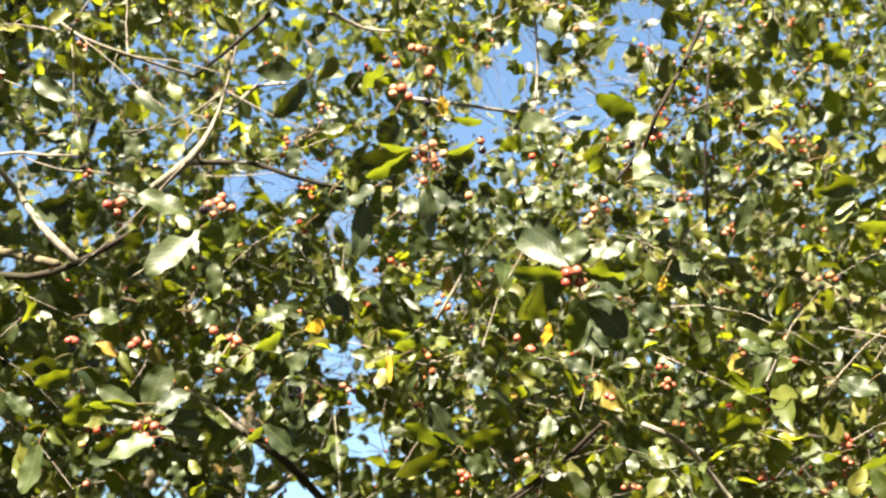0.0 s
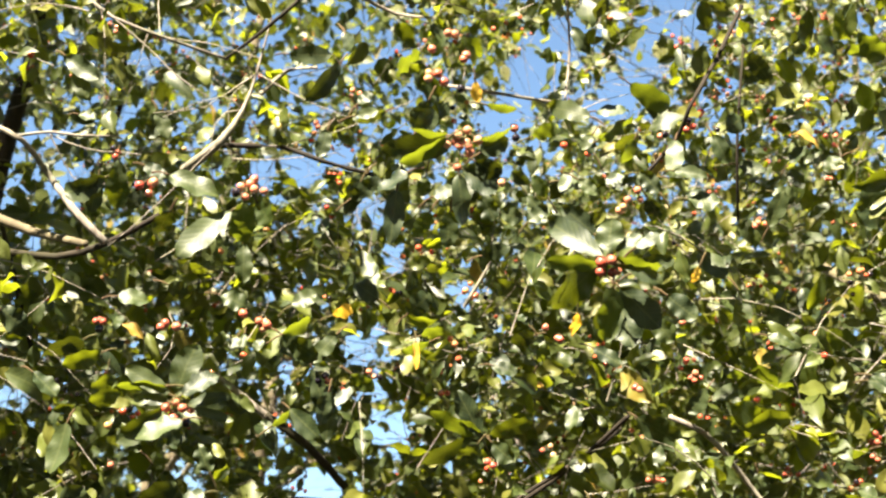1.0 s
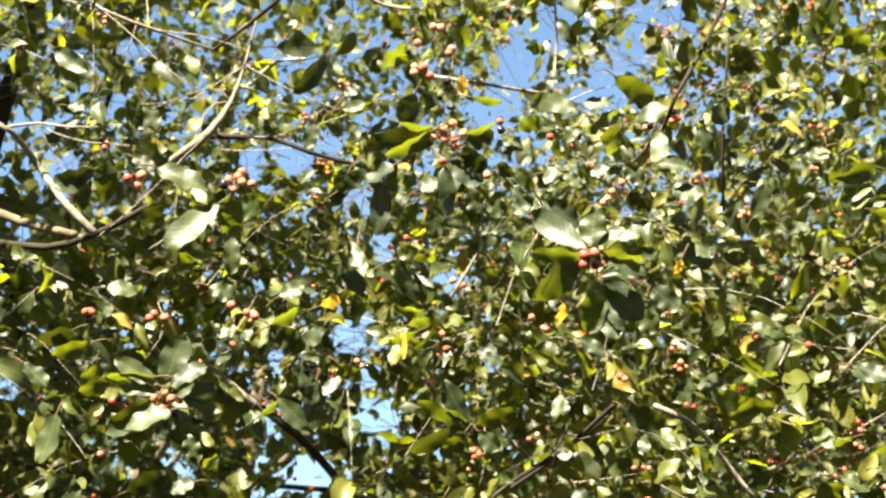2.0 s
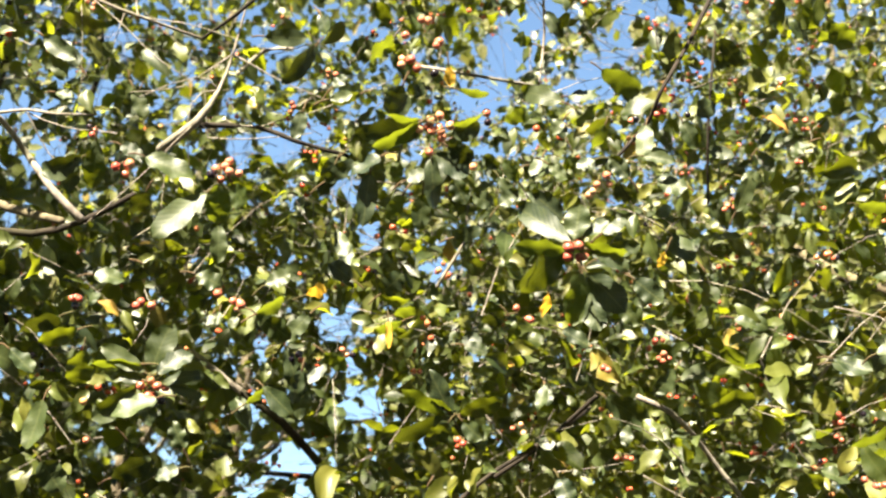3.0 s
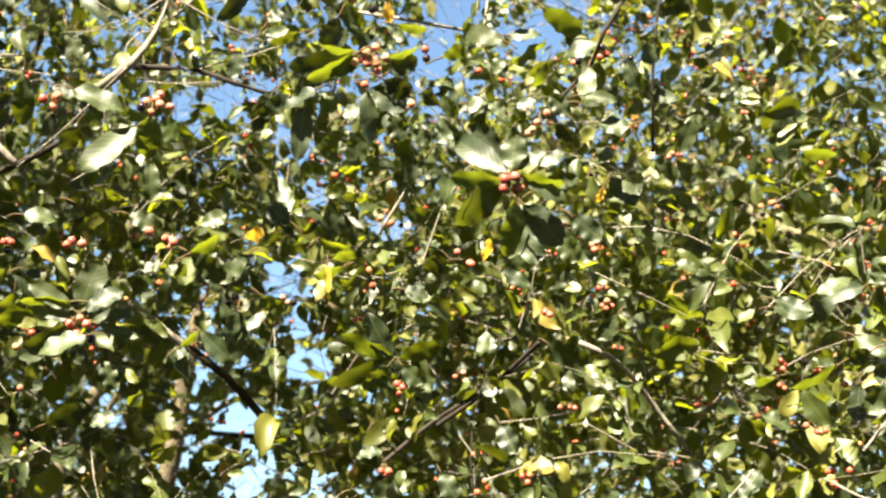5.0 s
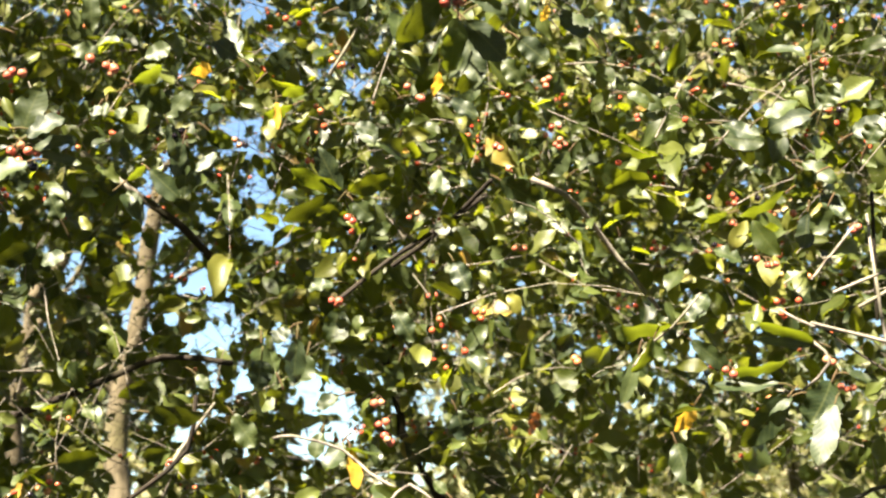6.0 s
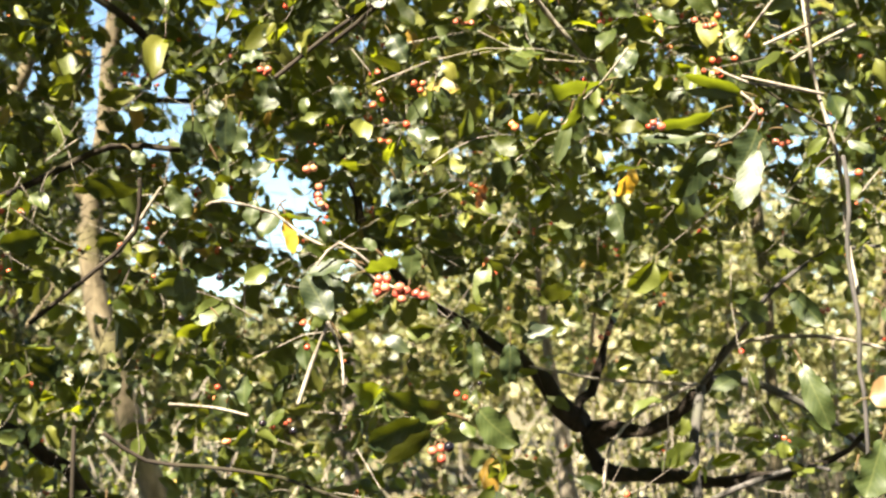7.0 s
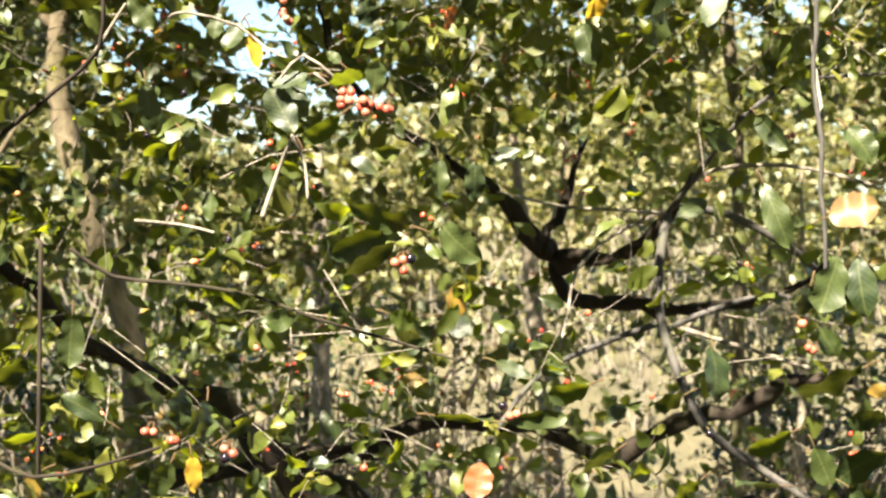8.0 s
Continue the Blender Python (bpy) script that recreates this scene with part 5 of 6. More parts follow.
fruits((-0.026, 1.467, 1.931), "RR", 0.005)
fruits((0.431, 1.552, 1.891), "Rr", 0.006)
fruits((0.227, 1.448, 1.946), "RRrr", 0.007)
fruits((0.145, 1.262, 1.885), "RR", 0.004)
fruits((0.463, 1.261, 1.812), "RR", 0.004)
fruits((-0.168, 1.545, 1.632), "rr", 0.004)
fruits((0.345, 1.627, 2.034), "RR", 0.005)
fruits((0.198, 1.572, 1.866), "RR", 0.006)
fruits((0.103, 1.589, 1.815), "RR", 0.005)
fruits((-0.217, 1.030, 1.864), "R", 0.002)
fruits((0.326, 1.859, 1.926), "rr", 0.006)
fruits((0.406, 1.853, 1.933), "rr", 0.005)
fruits((0.087, 0.988, 1.542), "RRRR", 0.006)
fruits((0.098, 0.987, 1.533), "RRRR", 0.006)
fruits((0.113, 0.986, 1.531), "RRR", 0.006)
fruits((0.083, 0.988, 1.535), "R", 0.001)
fruits((0.119, 0.964, 1.430), "kRRR", 0.007)
fruits((-0.056, 1.027, 1.320), "RRR", 0.004)
fruits((-0.039, 1.025, 1.314), "RR", 0.002)
fruits((-0.002, 0.992, 1.309), "RRk", 0.006)
fruits((0.191, 1.006, 1.322), "rrr", 0.004)
fruits((0.185, 1.007, 1.329), "k", 0.001)
fruits((0.390, 0.971, 1.362), "RR", 0.003)
fruits((0.387, 0.981, 1.378), "R", 0.001)
fruits((0.094, 1.214, 1.258), "R", 0.001)
fruits((0.001, 1.424, 1.344), "r", 0.002)
fruits((-0.045, 1.280, 1.574), "k", 0.001)
fruits((-0.073, 1.283, 1.580), "k", 0.001)
fruits((-0.084, 1.333, 1.543), "k", 0.001)
fruits((-0.014, 1.306, 1.448), "k", 0.001)
fruits((0.012, 1.304, 1.440), "k", 0.001)
fruits((0.041, 1.274, 1.641), "RR", 0.003)
fruits((0.323, 1.500, 1.518), "rr", 0.005)
fruits((0.402, 1.289, 1.261), "k", 0.001)
fruits((0.548, 1.482, 1.533), "rr", 0.005)
fruits((-0.118, 1.232, 1.309), "r", 0.001)
fruits((0.082, 1.617, 1.274), "rrr", 0.007)

near_leaf((-0.210, 0.925, 1.940), (-0.174, 0.928, 1.925), 0.022, (-0.02, -0.960, 0.25))
near_leaf((-0.166, 0.934, 1.918), (-0.200, 0.927, 1.882), 0.023, (-0.08, -0.955, 0.28))
near_leaf((-0.158, 0.932, 1.923), (-0.161, 0.948, 1.900), 0.022, (0.445, -0.717, -0.537), "thin")
near_leaf((-0.149, 0.932, 1.923), (-0.138, 0.931, 1.906), 0.020, (-0.499, -0.825, -0.266), "thin")
near_leaf((-0.267, 1.013, 1.989), (-0.271, 1.035, 1.957), 0.020, (0.295, -0.776, -0.558))
near_leaf((-0.111, 1.079, 2.106), (-0.137, 1.086, 2.073), 0.019, (0.460, -0.727, -0.510))
near_leaf((-0.153, 1.076, 2.112), (-0.118, 1.072, 2.109), 0.018, (-0.134, -0.733, -0.667))
near_leaf((-0.118, 1.158, 2.179), (-0.108, 1.157, 2.160), 0.013, (-0.162, -0.987, 0.001))
near_leaf((-0.040, 0.898, 2.021), (-0.056, 0.893, 2.001), 0.021, (0.784, -0.021, -0.620), "thin")
near_leaf((-0.020, 0.891, 1.954), (-0.052, 0.907, 1.942), 0.015, (0.153, -0.347, -0.925), "thin")
near_leaf((-0.020, 0.891, 1.956), (-0.049, 0.899, 1.966), 0.015, (-0.360, -0.127, -0.924), "thin")
near_leaf((-0.017, 0.920, 1.963), (-0.066, 0.922, 1.959), 0.024, (0.029, -0.693, -0.720))
near_leaf((0.002, 0.892, 1.953), (0.024, 0.900, 1.966), 0.010, (0.544, -0.193, -0.816), "thin")
near_leaf((-0.012, 0.927, 1.944), (-0.009, 0.941, 1.911), 0.016, (0.164, -0.914, -0.370))
near_leaf((-0.001, 0.942, 1.960), (0.018, 0.947, 1.952), 0.020, (-0.092, -0.768, -0.634))
near_leaf((-0.054, 0.930, 1.933), (-0.058, 0.937, 1.896), 0.018, (0.204, -0.958, -0.203))
near_leaf((-0.042, 0.935, 1.979), (-0.029, 0.932, 1.994), 0.018, (0.379, -0.779, -0.500))
near_leaf((-0.047, 0.926, 1.944), (-0.069, 0.930, 1.929), 0.021, (-0.340, -0.898, 0.279))
near_leaf((-0.082, 0.974, 1.957), (-0.093, 0.983, 1.935), 0.015, (0.310, -0.828, -0.467))
near_leaf((0.076, 0.835, 1.852), (0.044, 0.851, 1.880), 0.019, (-0.236, -0.937, 0.259))
near_leaf((0.078, 0.834, 1.853), (0.081, 0.830, 1.875), 0.021, (-0.180, -0.945, 0.270))
near_leaf((0.083, 0.834, 1.855), (0.099, 0.832, 1.865), 0.011, (-0.256, -0.931, 0.260))
near_leaf((0.073, 0.856, 1.852), (0.045, 0.860, 1.827), 0.027, (0.290, -0.826, -0.483))
near_leaf((0.073, 0.836, 1.848), (0.042, 0.845, 1.852), 0.014, (-0.224, -0.317, -0.922), "thin")
near_leaf((0.083, 0.835, 1.850), (0.111, 0.838, 1.846), 0.016, (-0.087, -0.397, -0.914), "thin")
near_leaf((0.089, 0.836, 1.847), (0.111, 0.837, 1.836), 0.014, (0.246, -0.878, 0.412))
near_leaf((0.082, 0.841, 1.835), (0.078, 0.858, 1.806), 0.018, (0.350, -0.781, -0.518), "thin")
near_leaf((0.088, 0.860, 1.841), (0.112, 0.859, 1.815), 0.022, (-0.376, -0.869, -0.322))
near_leaf((0.088, 0.880, 1.843), (0.098, 0.882, 1.809), 0.023, (-0.272, -0.955, -0.122))
near_leaf((-0.203, 0.977, 1.799), (-0.190, 0.971, 1.834), 0.024, (-0.070, -0.940, 0.330))
near_leaf((-0.197, 0.967, 1.797), (-0.173, 0.970, 1.812), 0.019, (-0.078, -0.944, 0.320))
near_leaf((-0.207, 0.977, 1.800), (-0.238, 0.974, 1.817), 0.016, (-0.070, -0.940, 0.330))
near_leaf((-0.209, 0.975, 1.805), (-0.247, 0.982, 1.807), 0.015, (-0.137, -0.587, -0.798), "thin")
near_leaf((-0.195, 0.980, 1.793), (-0.165, 0.978, 1.800), 0.011, (-0.070, -0.940, 0.330))
near_leaf((-0.211, 0.980, 1.791), (-0.242, 0.985, 1.767), 0.019, (0.310, -0.769, -0.560))
near_leaf((-0.194, 0.964, 1.779), (-0.226, 0.966, 1.766), 0.021, (-0.070, -0.940, 0.330))
near_leaf((-0.207, 0.983, 1.782), (-0.202, 0.992, 1.766), 0.016, (0.310, -0.870, -0.384))
near_leaf((-0.190, 0.980, 1.791), (-0.163, 0.982, 1.783), 0.008, (-0.069, -0.932, -0.357))
near_leaf((-0.208, 0.979, 1.795), (-0.233, 0.982, 1.799), 0.011, (-0.070, -0.940, 0.330))
near_leaf((-0.173, 1.035, 1.932), (-0.172, 1.041, 1.902), 0.016, (0.232, -0.960, -0.155))
near_leaf((0.128, 1.105, 2.103), (0.161, 1.116, 2.087), 0.022, (-0.291, -0.393, -0.872), "thin")
near_leaf((0.101, 1.103, 2.051), (0.130, 1.099, 2.072), 0.026, (0.535, -0.336, -0.775), "thin")
near_leaf((0.094, 1.096, 2.068), (0.061, 1.108, 2.083), 0.019, (-0.240, -0.947, 0.216))
near_leaf((0.098, 1.095, 2.073), (0.124, 1.087, 2.070), 0.017, (-0.257, -0.942, 0.216))
near_leaf((0.097, 1.106, 2.040), (0.086, 1.104, 2.056), 0.015, (0.148, -0.986, -0.073))
near_leaf((0.178, 1.195, 2.094), (0.173, 1.187, 2.055), 0.019, (-0.279, -0.932, 0.231))
near_leaf((0.072, 1.020, 1.986), (0.066, 1.016, 1.965), 0.018, (-0.235, -0.942, 0.241))
near_leaf((0.067, 1.022, 1.979), (0.087, 1.022, 1.973), 0.017, (0.092, -0.954, 0.286))
near_leaf((0.226, 1.237, 1.980), (0.203, 1.253, 2.009), 0.022, (-0.288, -0.920, 0.267))
near_leaf((0.025, 1.518, 1.991), (0.038, 1.506, 1.962), 0.025, (-0.199, -0.933, 0.301))
near_leaf((0.093, 1.246, 1.949), (0.090, 1.263, 1.932), 0.015, (0.279, -0.669, -0.689), "yellow")
near_leaf((-0.001, 1.031, 2.067), (0.001, 1.040, 2.053), 0.011, (0.014, -0.849, -0.528), "yellow")
near_leaf((0.065, 1.358, 1.934), (0.071, 1.344, 1.948), 0.014, (0.334, -0.570, -0.751), "thin")
near_leaf((0.099, 1.373, 1.896), (0.094, 1.365, 1.869), 0.017, (-0.225, -0.921, 0.318))
near_leaf((0.363, 1.421, 2.354), (0.361, 1.441, 2.323), 0.022, (-0.145, -0.843, -0.519))
near_leaf((0.365, 1.252, 2.234), (0.392, 1.266, 2.215), 0.028, (-0.372, -0.427, -0.824), "thin")
near_leaf((0.311, 1.442, 2.297), (0.296, 1.451, 2.277), 0.022, (0.154, -0.839, -0.521))
near_leaf((0.406, 1.395, 2.139), (0.415, 1.416, 2.098), 0.041, (-0.232, -0.840, -0.491))
near_leaf((0.540, 2.035, 2.143), (0.593, 2.033, 2.133), 0.038, (-0.020, -0.995, 0.099))
near_leaf((-0.386, 1.146, 1.913), (-0.362, 1.161, 1.896), 0.024, (0.220, -0.862, -0.457))
near_leaf((-0.330, 1.203, 1.905), (-0.366, 1.215, 1.894), 0.025, (0.023, -0.626, -0.780))
near_leaf((-0.302, 1.159, 1.881), (-0.334, 1.157, 1.869), 0.020, (0.276, -0.739, -0.615))
near_leaf((-0.355, 1.264, 2.173), (-0.379, 1.259, 2.200), 0.020, (-0.048, -0.974, -0.222))
near_leaf((-0.297, 1.272, 2.153), (-0.309, 1.276, 2.126), 0.022, (0.458, -0.830, -0.319))
near_leaf((-0.131, 1.165, 1.872), (-0.117, 1.181, 1.833), 0.019, (0.149, -0.930, -0.336))
near_leaf((-0.111, 1.156, 1.898), (-0.132, 1.160, 1.875), 0.017, (-0.042, -0.985, -0.170))
near_leaf((-0.143, 1.059, 1.868), (-0.122, 1.061, 1.883), 0.020, (0.539, -0.476, -0.695), "thin")
near_leaf((-0.238, 1.443, 1.981), (-0.243, 1.437, 1.962), 0.014, (-0.092, -0.948, 0.305))
near_leaf((-0.231, 1.442, 1.984), (-0.231, 1.435, 1.963), 0.009, (-0.096, -0.948, 0.304))
near_leaf((-0.212, 1.444, 1.979), (-0.220, 1.440, 1.965), 0.013, (-0.102, -0.947, 0.304))
near_leaf((0.009, 1.231, 1.831), (-0.012, 1.213, 1.867), 0.023, (-0.055, -0.884, -0.464))
near_leaf((0.010, 1.230, 1.833), (-0.036, 1.227, 1.852), 0.023, (-0.290, -0.559, -0.777), "thin")
near_leaf((0.016, 1.230, 1.833), (0.052, 1.214, 1.843), 0.022, (-0.100, -0.687, -0.719))
near_leaf((0.002, 1.231, 1.831), (-0.042, 1.247, 1.811), 0.023, (0.048, -0.736, -0.675))
near_leaf((0.006, 1.232, 1.826), (-0.013, 1.248, 1.808), 0.024, (0.211, -0.619, -0.756))
near_leaf((0.018, 1.251, 1.832), (0.036, 1.250, 1.815), 0.021, (-0.356, -0.870, -0.342))
near_leaf((0.276, 1.122, 1.702), (0.292, 1.118, 1.724), 0.022, (-0.375, -0.921, 0.106))
near_leaf((0.279, 1.125, 1.689), (0.307, 1.124, 1.667), 0.017, (-0.224, -0.949, -0.223))
near_leaf((0.266, 1.123, 1.700), (0.224, 1.137, 1.695), 0.022, (0.006, -0.333, -0.943), "thin")
near_leaf((0.251, 1.126, 1.691), (0.236, 1.139, 1.665), 0.015, (0.450, -0.675, -0.585), "thin")
near_leaf((0.365, 1.091, 1.682), (0.317, 1.089, 1.699), 0.020, (-0.269, -0.541, -0.797), "thin")
near_leaf((0.363, 1.092, 1.679), (0.324, 1.096, 1.685), 0.009, (-0.089, -0.982, 0.169))
near_leaf((0.347, 1.095, 1.669), (0.302, 1.106, 1.660), 0.019, (0.089, -0.366, -0.926), "thin")
near_leaf((0.338, 1.100, 1.652), (0.288, 1.106, 1.650), 0.019, (-0.126, -0.838, 0.531))
near_leaf((0.349, 1.101, 1.643), (0.323, 1.105, 1.630), 0.019, (-0.380, -0.799, 0.466))
near_leaf((0.358, 1.032, 1.629), (0.339, 1.020, 1.585), 0.021, (-0.344, -0.860, 0.378))
near_leaf((0.375, 1.087, 1.652), (0.359, 1.091, 1.621), 0.034, (0.168, -0.965, -0.199))
near_leaf((0.346, 1.101, 1.643), (0.309, 1.108, 1.605), 0.031, (0.239, -0.885, -0.400))
near_leaf((0.394, 1.146, 1.881), (0.358, 1.157, 1.871), 0.020, (-0.353, -0.893, 0.280))
near_leaf((0.396, 1.145, 1.883), (0.418, 1.140, 1.904), 0.025, (-0.334, -0.937, 0.105))
near_leaf((0.409, 1.101, 1.849), (0.434, 1.093, 1.858), 0.022, (-0.380, -0.880, 0.284))
near_leaf((0.345, 1.249, 1.891), (0.380, 1.245, 1.886), 0.024, (-0.091, -0.978, 0.188))
near_leaf((0.385, 1.155, 1.841), (0.407, 1.139, 1.821), 0.018, (-0.360, -0.884, 0.297))
near_leaf((0.381, 1.158, 1.832), (0.390, 1.173, 1.816), 0.023, (-0.092, -0.702, -0.706), "thin")
near_leaf((0.372, 1.162, 1.818), (0.335, 1.175, 1.799), 0.016, (0.288, -0.429, -0.856), "thin")
near_leaf((0.403, 1.160, 1.816), (0.413, 1.149, 1.795), 0.020, (-0.363, -0.880, 0.307))
near_leaf((0.405, 1.212, 1.815), (0.401, 1.217, 1.783), 0.021, (-0.151, -0.980, -0.129))
near_leaf((-0.022, 1.112, 1.687), (-0.024, 1.115, 1.653), 0.021, (0.167, -0.981, -0.097))
near_leaf((-0.040, 1.169, 1.669), (-0.049, 1.172, 1.688), 0.020, (-0.263, -0.963, 0.060))
near_leaf((0.003, 1.199, 1.748), (-0.018, 1.201, 1.743), 0.015, (-0.228, -0.807, 0.545))
near_leaf((0.109, 1.510, 1.930), (0.111, 1.502, 1.906), 0.020, (-0.217, -0.929, 0.301))
near_leaf((-0.114, 1.438, 2.075), (-0.097, 1.423, 2.030), 0.022, (-0.138, -0.956, 0.258))
near_leaf((-0.133, 1.379, 1.893), (-0.113, 1.383, 1.914), 0.015, (-0.123, -0.946, 0.301))
near_leaf((0.261, 1.195, 1.702), (0.272, 1.191, 1.683), 0.014, (-0.649, -0.738, -0.185), "thin")
near_leaf((-0.162, 1.284, 1.867), (-0.133, 1.279, 1.839), 0.024, (-0.269, -0.956, -0.118))
near_leaf((-0.117, 1.182, 1.852), (-0.119, 1.190, 1.816), 0.020, (0.368, -0.904, -0.218))
near_leaf((0.010, 1.120, 1.645), (-0.007, 1.122, 1.637), 0.015, (-0.223, -0.952, 0.209))
near_leaf((0.356, 1.452, 1.681), (0.336, 1.458, 1.654), 0.030, (0.437, -0.756, -0.487), "yellow")
near_leaf((0.218, 1.612, 1.692), (0.208, 1.612, 1.667), 0.026, (0.574, -0.779, -0.253), "brown")
near_leaf((-0.045, 1.262, 1.930), (-0.025, 1.250, 1.934), 0.019, (-0.007, -0.304, -0.953), "thin")
near_leaf((-0.050, 1.264, 1.925), (-0.049, 1.268, 1.900), 0.008, (0.207, -0.968, -0.141), "yellow")
near_leaf((0.007, 1.126, 1.608), (0.040, 1.119, 1.602), 0.014, (-0.254, -0.333, -0.908), "thin")
near_leaf((0.019, 1.125, 1.605), (0.024, 1.124, 1.576), 0.015, (0.617, -0.780, 0.106), "yellow")
near_leaf((0.013, 1.125, 1.611), (0.001, 1.119, 1.589), 0.021, (-0.146, -0.916, 0.372))
near_leaf((-0.003, 1.127, 1.619), (-0.008, 1.125, 1.599), 0.016, (-0.254, -0.956, 0.145))
near_leaf((0.068, 1.020, 1.559), (0.036, 1.031, 1.572), 0.015, (-0.467, -0.616, -0.634), "thin")
near_leaf((0.062, 1.020, 1.559), (0.037, 1.022, 1.552), 0.016, (-0.220, -0.785, 0.579))
near_leaf((0.051, 1.021, 1.519), (0.035, 1.026, 1.551), 0.025, (-0.262, -0.965, 0.024))
near_leaf((0.051, 1.041, 1.555), (0.055, 1.029, 1.527), 0.021, (0.167, -0.893, 0.418))
near_leaf((0.082, 1.018, 1.530), (0.057, 1.027, 1.514), 0.018, (0.274, -0.611, -0.743), "thin")
near_leaf((0.076, 0.999, 1.550), (0.097, 0.988, 1.557), 0.023, (0.127, -0.404, -0.906), "thin")
near_leaf((0.105, 0.997, 1.543), (0.108, 0.999, 1.566), 0.018, (0.199, -0.978, 0.067))
near_leaf((0.084, 1.019, 1.566), (0.075, 1.020, 1.574), 0.010, (0.011, -0.973, 0.231))
near_leaf((0.125, 0.964, 1.453), (0.080, 0.977, 1.471), 0.025, (-0.30, -0.70, -0.55))
near_leaf((0.111, 0.975, 1.450), (0.072, 0.978, 1.436), 0.029, (0.121, -0.806, -0.580))
near_leaf((0.114, 0.974, 1.443), (0.078, 0.981, 1.421), 0.025, (0.210, -0.774, -0.598))
near_leaf((0.194, 1.209, 1.504), (0.192, 1.216, 1.472), 0.022, (0.140, -0.970, -0.197))
near_leaf((0.164, 1.212, 1.508), (0.163, 1.208, 1.477), 0.019, (0.315, -0.945, 0.094))
near_leaf((0.156, 1.112, 1.453), (0.183, 1.102, 1.426), 0.035, (-0.539, -0.806, -0.245))
near_leaf((0.213, 1.858, 1.331), (0.255, 1.844, 1.324), 0.035, (-0.216, -0.861, 0.459))
near_leaf((0.119, 1.214, 1.383), (0.142, 1.214, 1.375), 0.024, (-0.215, -0.789, -0.576), "thin")
near_leaf((0.397, 1.092, 1.477), (0.416, 1.091, 1.426), 0.024, (-0.221, -0.974, -0.058))
near_leaf((0.445, 1.088, 1.449), (0.480, 1.075, 1.455), 0.036, (-0.359, -0.832, 0.423), "tan")
near_leaf((0.461, 1.087, 1.516), (0.479, 1.082, 1.488), 0.026, (0.192, -0.928, 0.320))
near_leaf((0.481, 1.086, 1.509), (0.503, 1.094, 1.492), 0.027, (-0.219, -0.734, -0.643), "thin")
near_leaf((0.417, 0.989, 1.423), (0.400, 0.983, 1.385), 0.029, (0.374, -0.927, -0.019))
near_leaf((0.397, 0.991, 1.403), (0.388, 0.994, 1.382), 0.024, (0.475, -0.811, -0.342))
near_leaf((0.436, 1.008, 1.422), (0.438, 0.998, 1.379), 0.029, (-0.531, -0.831, 0.168))
near_leaf((0.424, 0.968, 1.348), (0.379, 0.979, 1.330), 0.034, (0.104, -0.720, -0.686))
near_leaf((0.342, 1.045, 1.360), (0.340, 1.034, 1.321), 0.035, (0.430, -0.877, -0.1))
near_leaf((0.333, 1.095, 1.320), (0.309, 1.093, 1.312), 0.026, (0.306, -0.647, -0.699))
near_leaf((0.412, 1.088, 1.289), (0.377, 1.088, 1.277), 0.028, (0.222, -0.768, -0.601))
near_leaf((0.193, 1.107, 1.350), (0.218, 1.102, 1.338), 0.013, (-0.126, -0.986, 0.112))
near_leaf((0.262, 1.101, 1.330), (0.233, 1.113, 1.321), 0.026, (0.011, -0.566, -0.825))
near_leaf((0.138, 1.011, 1.324), (0.177, 1.002, 1.321), 0.016, (-0.199, -0.659, -0.725))
near_leaf((0.188, 1.007, 1.318), (0.229, 1.010, 1.319), 0.018, (0.077, -0.868, -0.491))
near_leaf((-0.034, 1.025, 1.318), (-0.034, 1.024, 1.351), 0.026, (0.603, -0.798, -0.006))
near_leaf((-0.015, 1.024, 1.340), (-0.021, 1.012, 1.317), 0.022, (0.881, -0.474, 0.008))
near_leaf((-0.003, 1.022, 1.315), (0.017, 1.028, 1.329), 0.021, (0.549, -0.636, -0.543))
near_leaf((-0.027, 1.024, 1.302), (-0.026, 1.028, 1.277), 0.015, (0.380, -0.917, -0.124), "yellow")
near_leaf((-0.041, 1.025, 1.299), (-0.055, 1.021, 1.276), 0.024, (0.594, -0.780, -0.197))
near_leaf((0.481, 1.082, 1.272), (0.448, 1.097, 1.250), 0.034, (0.084, -0.769, -0.634))
near_leaf((0.452, 1.084, 1.247), (0.472, 1.071, 1.236), 0.027, (-0.657, -0.545, -0.521))
near_leaf((0.461, 1.184, 1.262), (0.476, 1.190, 1.228), 0.026, (-0.223, -0.938, -0.267))
near_leaf((0.432, 1.186, 1.231), (0.394, 1.184, 1.238), 0.027, (-0.120, -0.536, -0.836))
near_leaf((0.558, 1.277, 1.269), (0.523, 1.276, 1.269), 0.033, (0.036, -0.698, -0.715))
near_leaf((0.368, 1.192, 1.238), (0.343, 1.190, 1.223), 0.028, (0.432, -0.636, -0.640))
near_leaf((0.299, 1.197, 1.264), (0.271, 1.200, 1.248), 0.027, (0.367, -0.528, -0.766))
near_leaf((-0.099, 1.131, 1.316), (-0.130, 1.126, 1.337), 0.018, (-0.015, -0.968, -0.250))
near_leaf((-0.138, 1.133, 1.285), (-0.097, 1.124, 1.303), 0.026, (0.158, -0.690, -0.707))
near_leaf((-0.121, 1.133, 1.397), (-0.127, 1.140, 1.357), 0.024, (0.448, -0.865, -0.225))
near_leaf((-0.159, 1.136, 1.367), (-0.180, 1.140, 1.346), 0.028, (0.554, -0.528, -0.643))
near_leaf((-0.126, 1.185, 1.498), (-0.124, 1.187, 1.478), 0.021, (0.427, -0.903, -0.037))
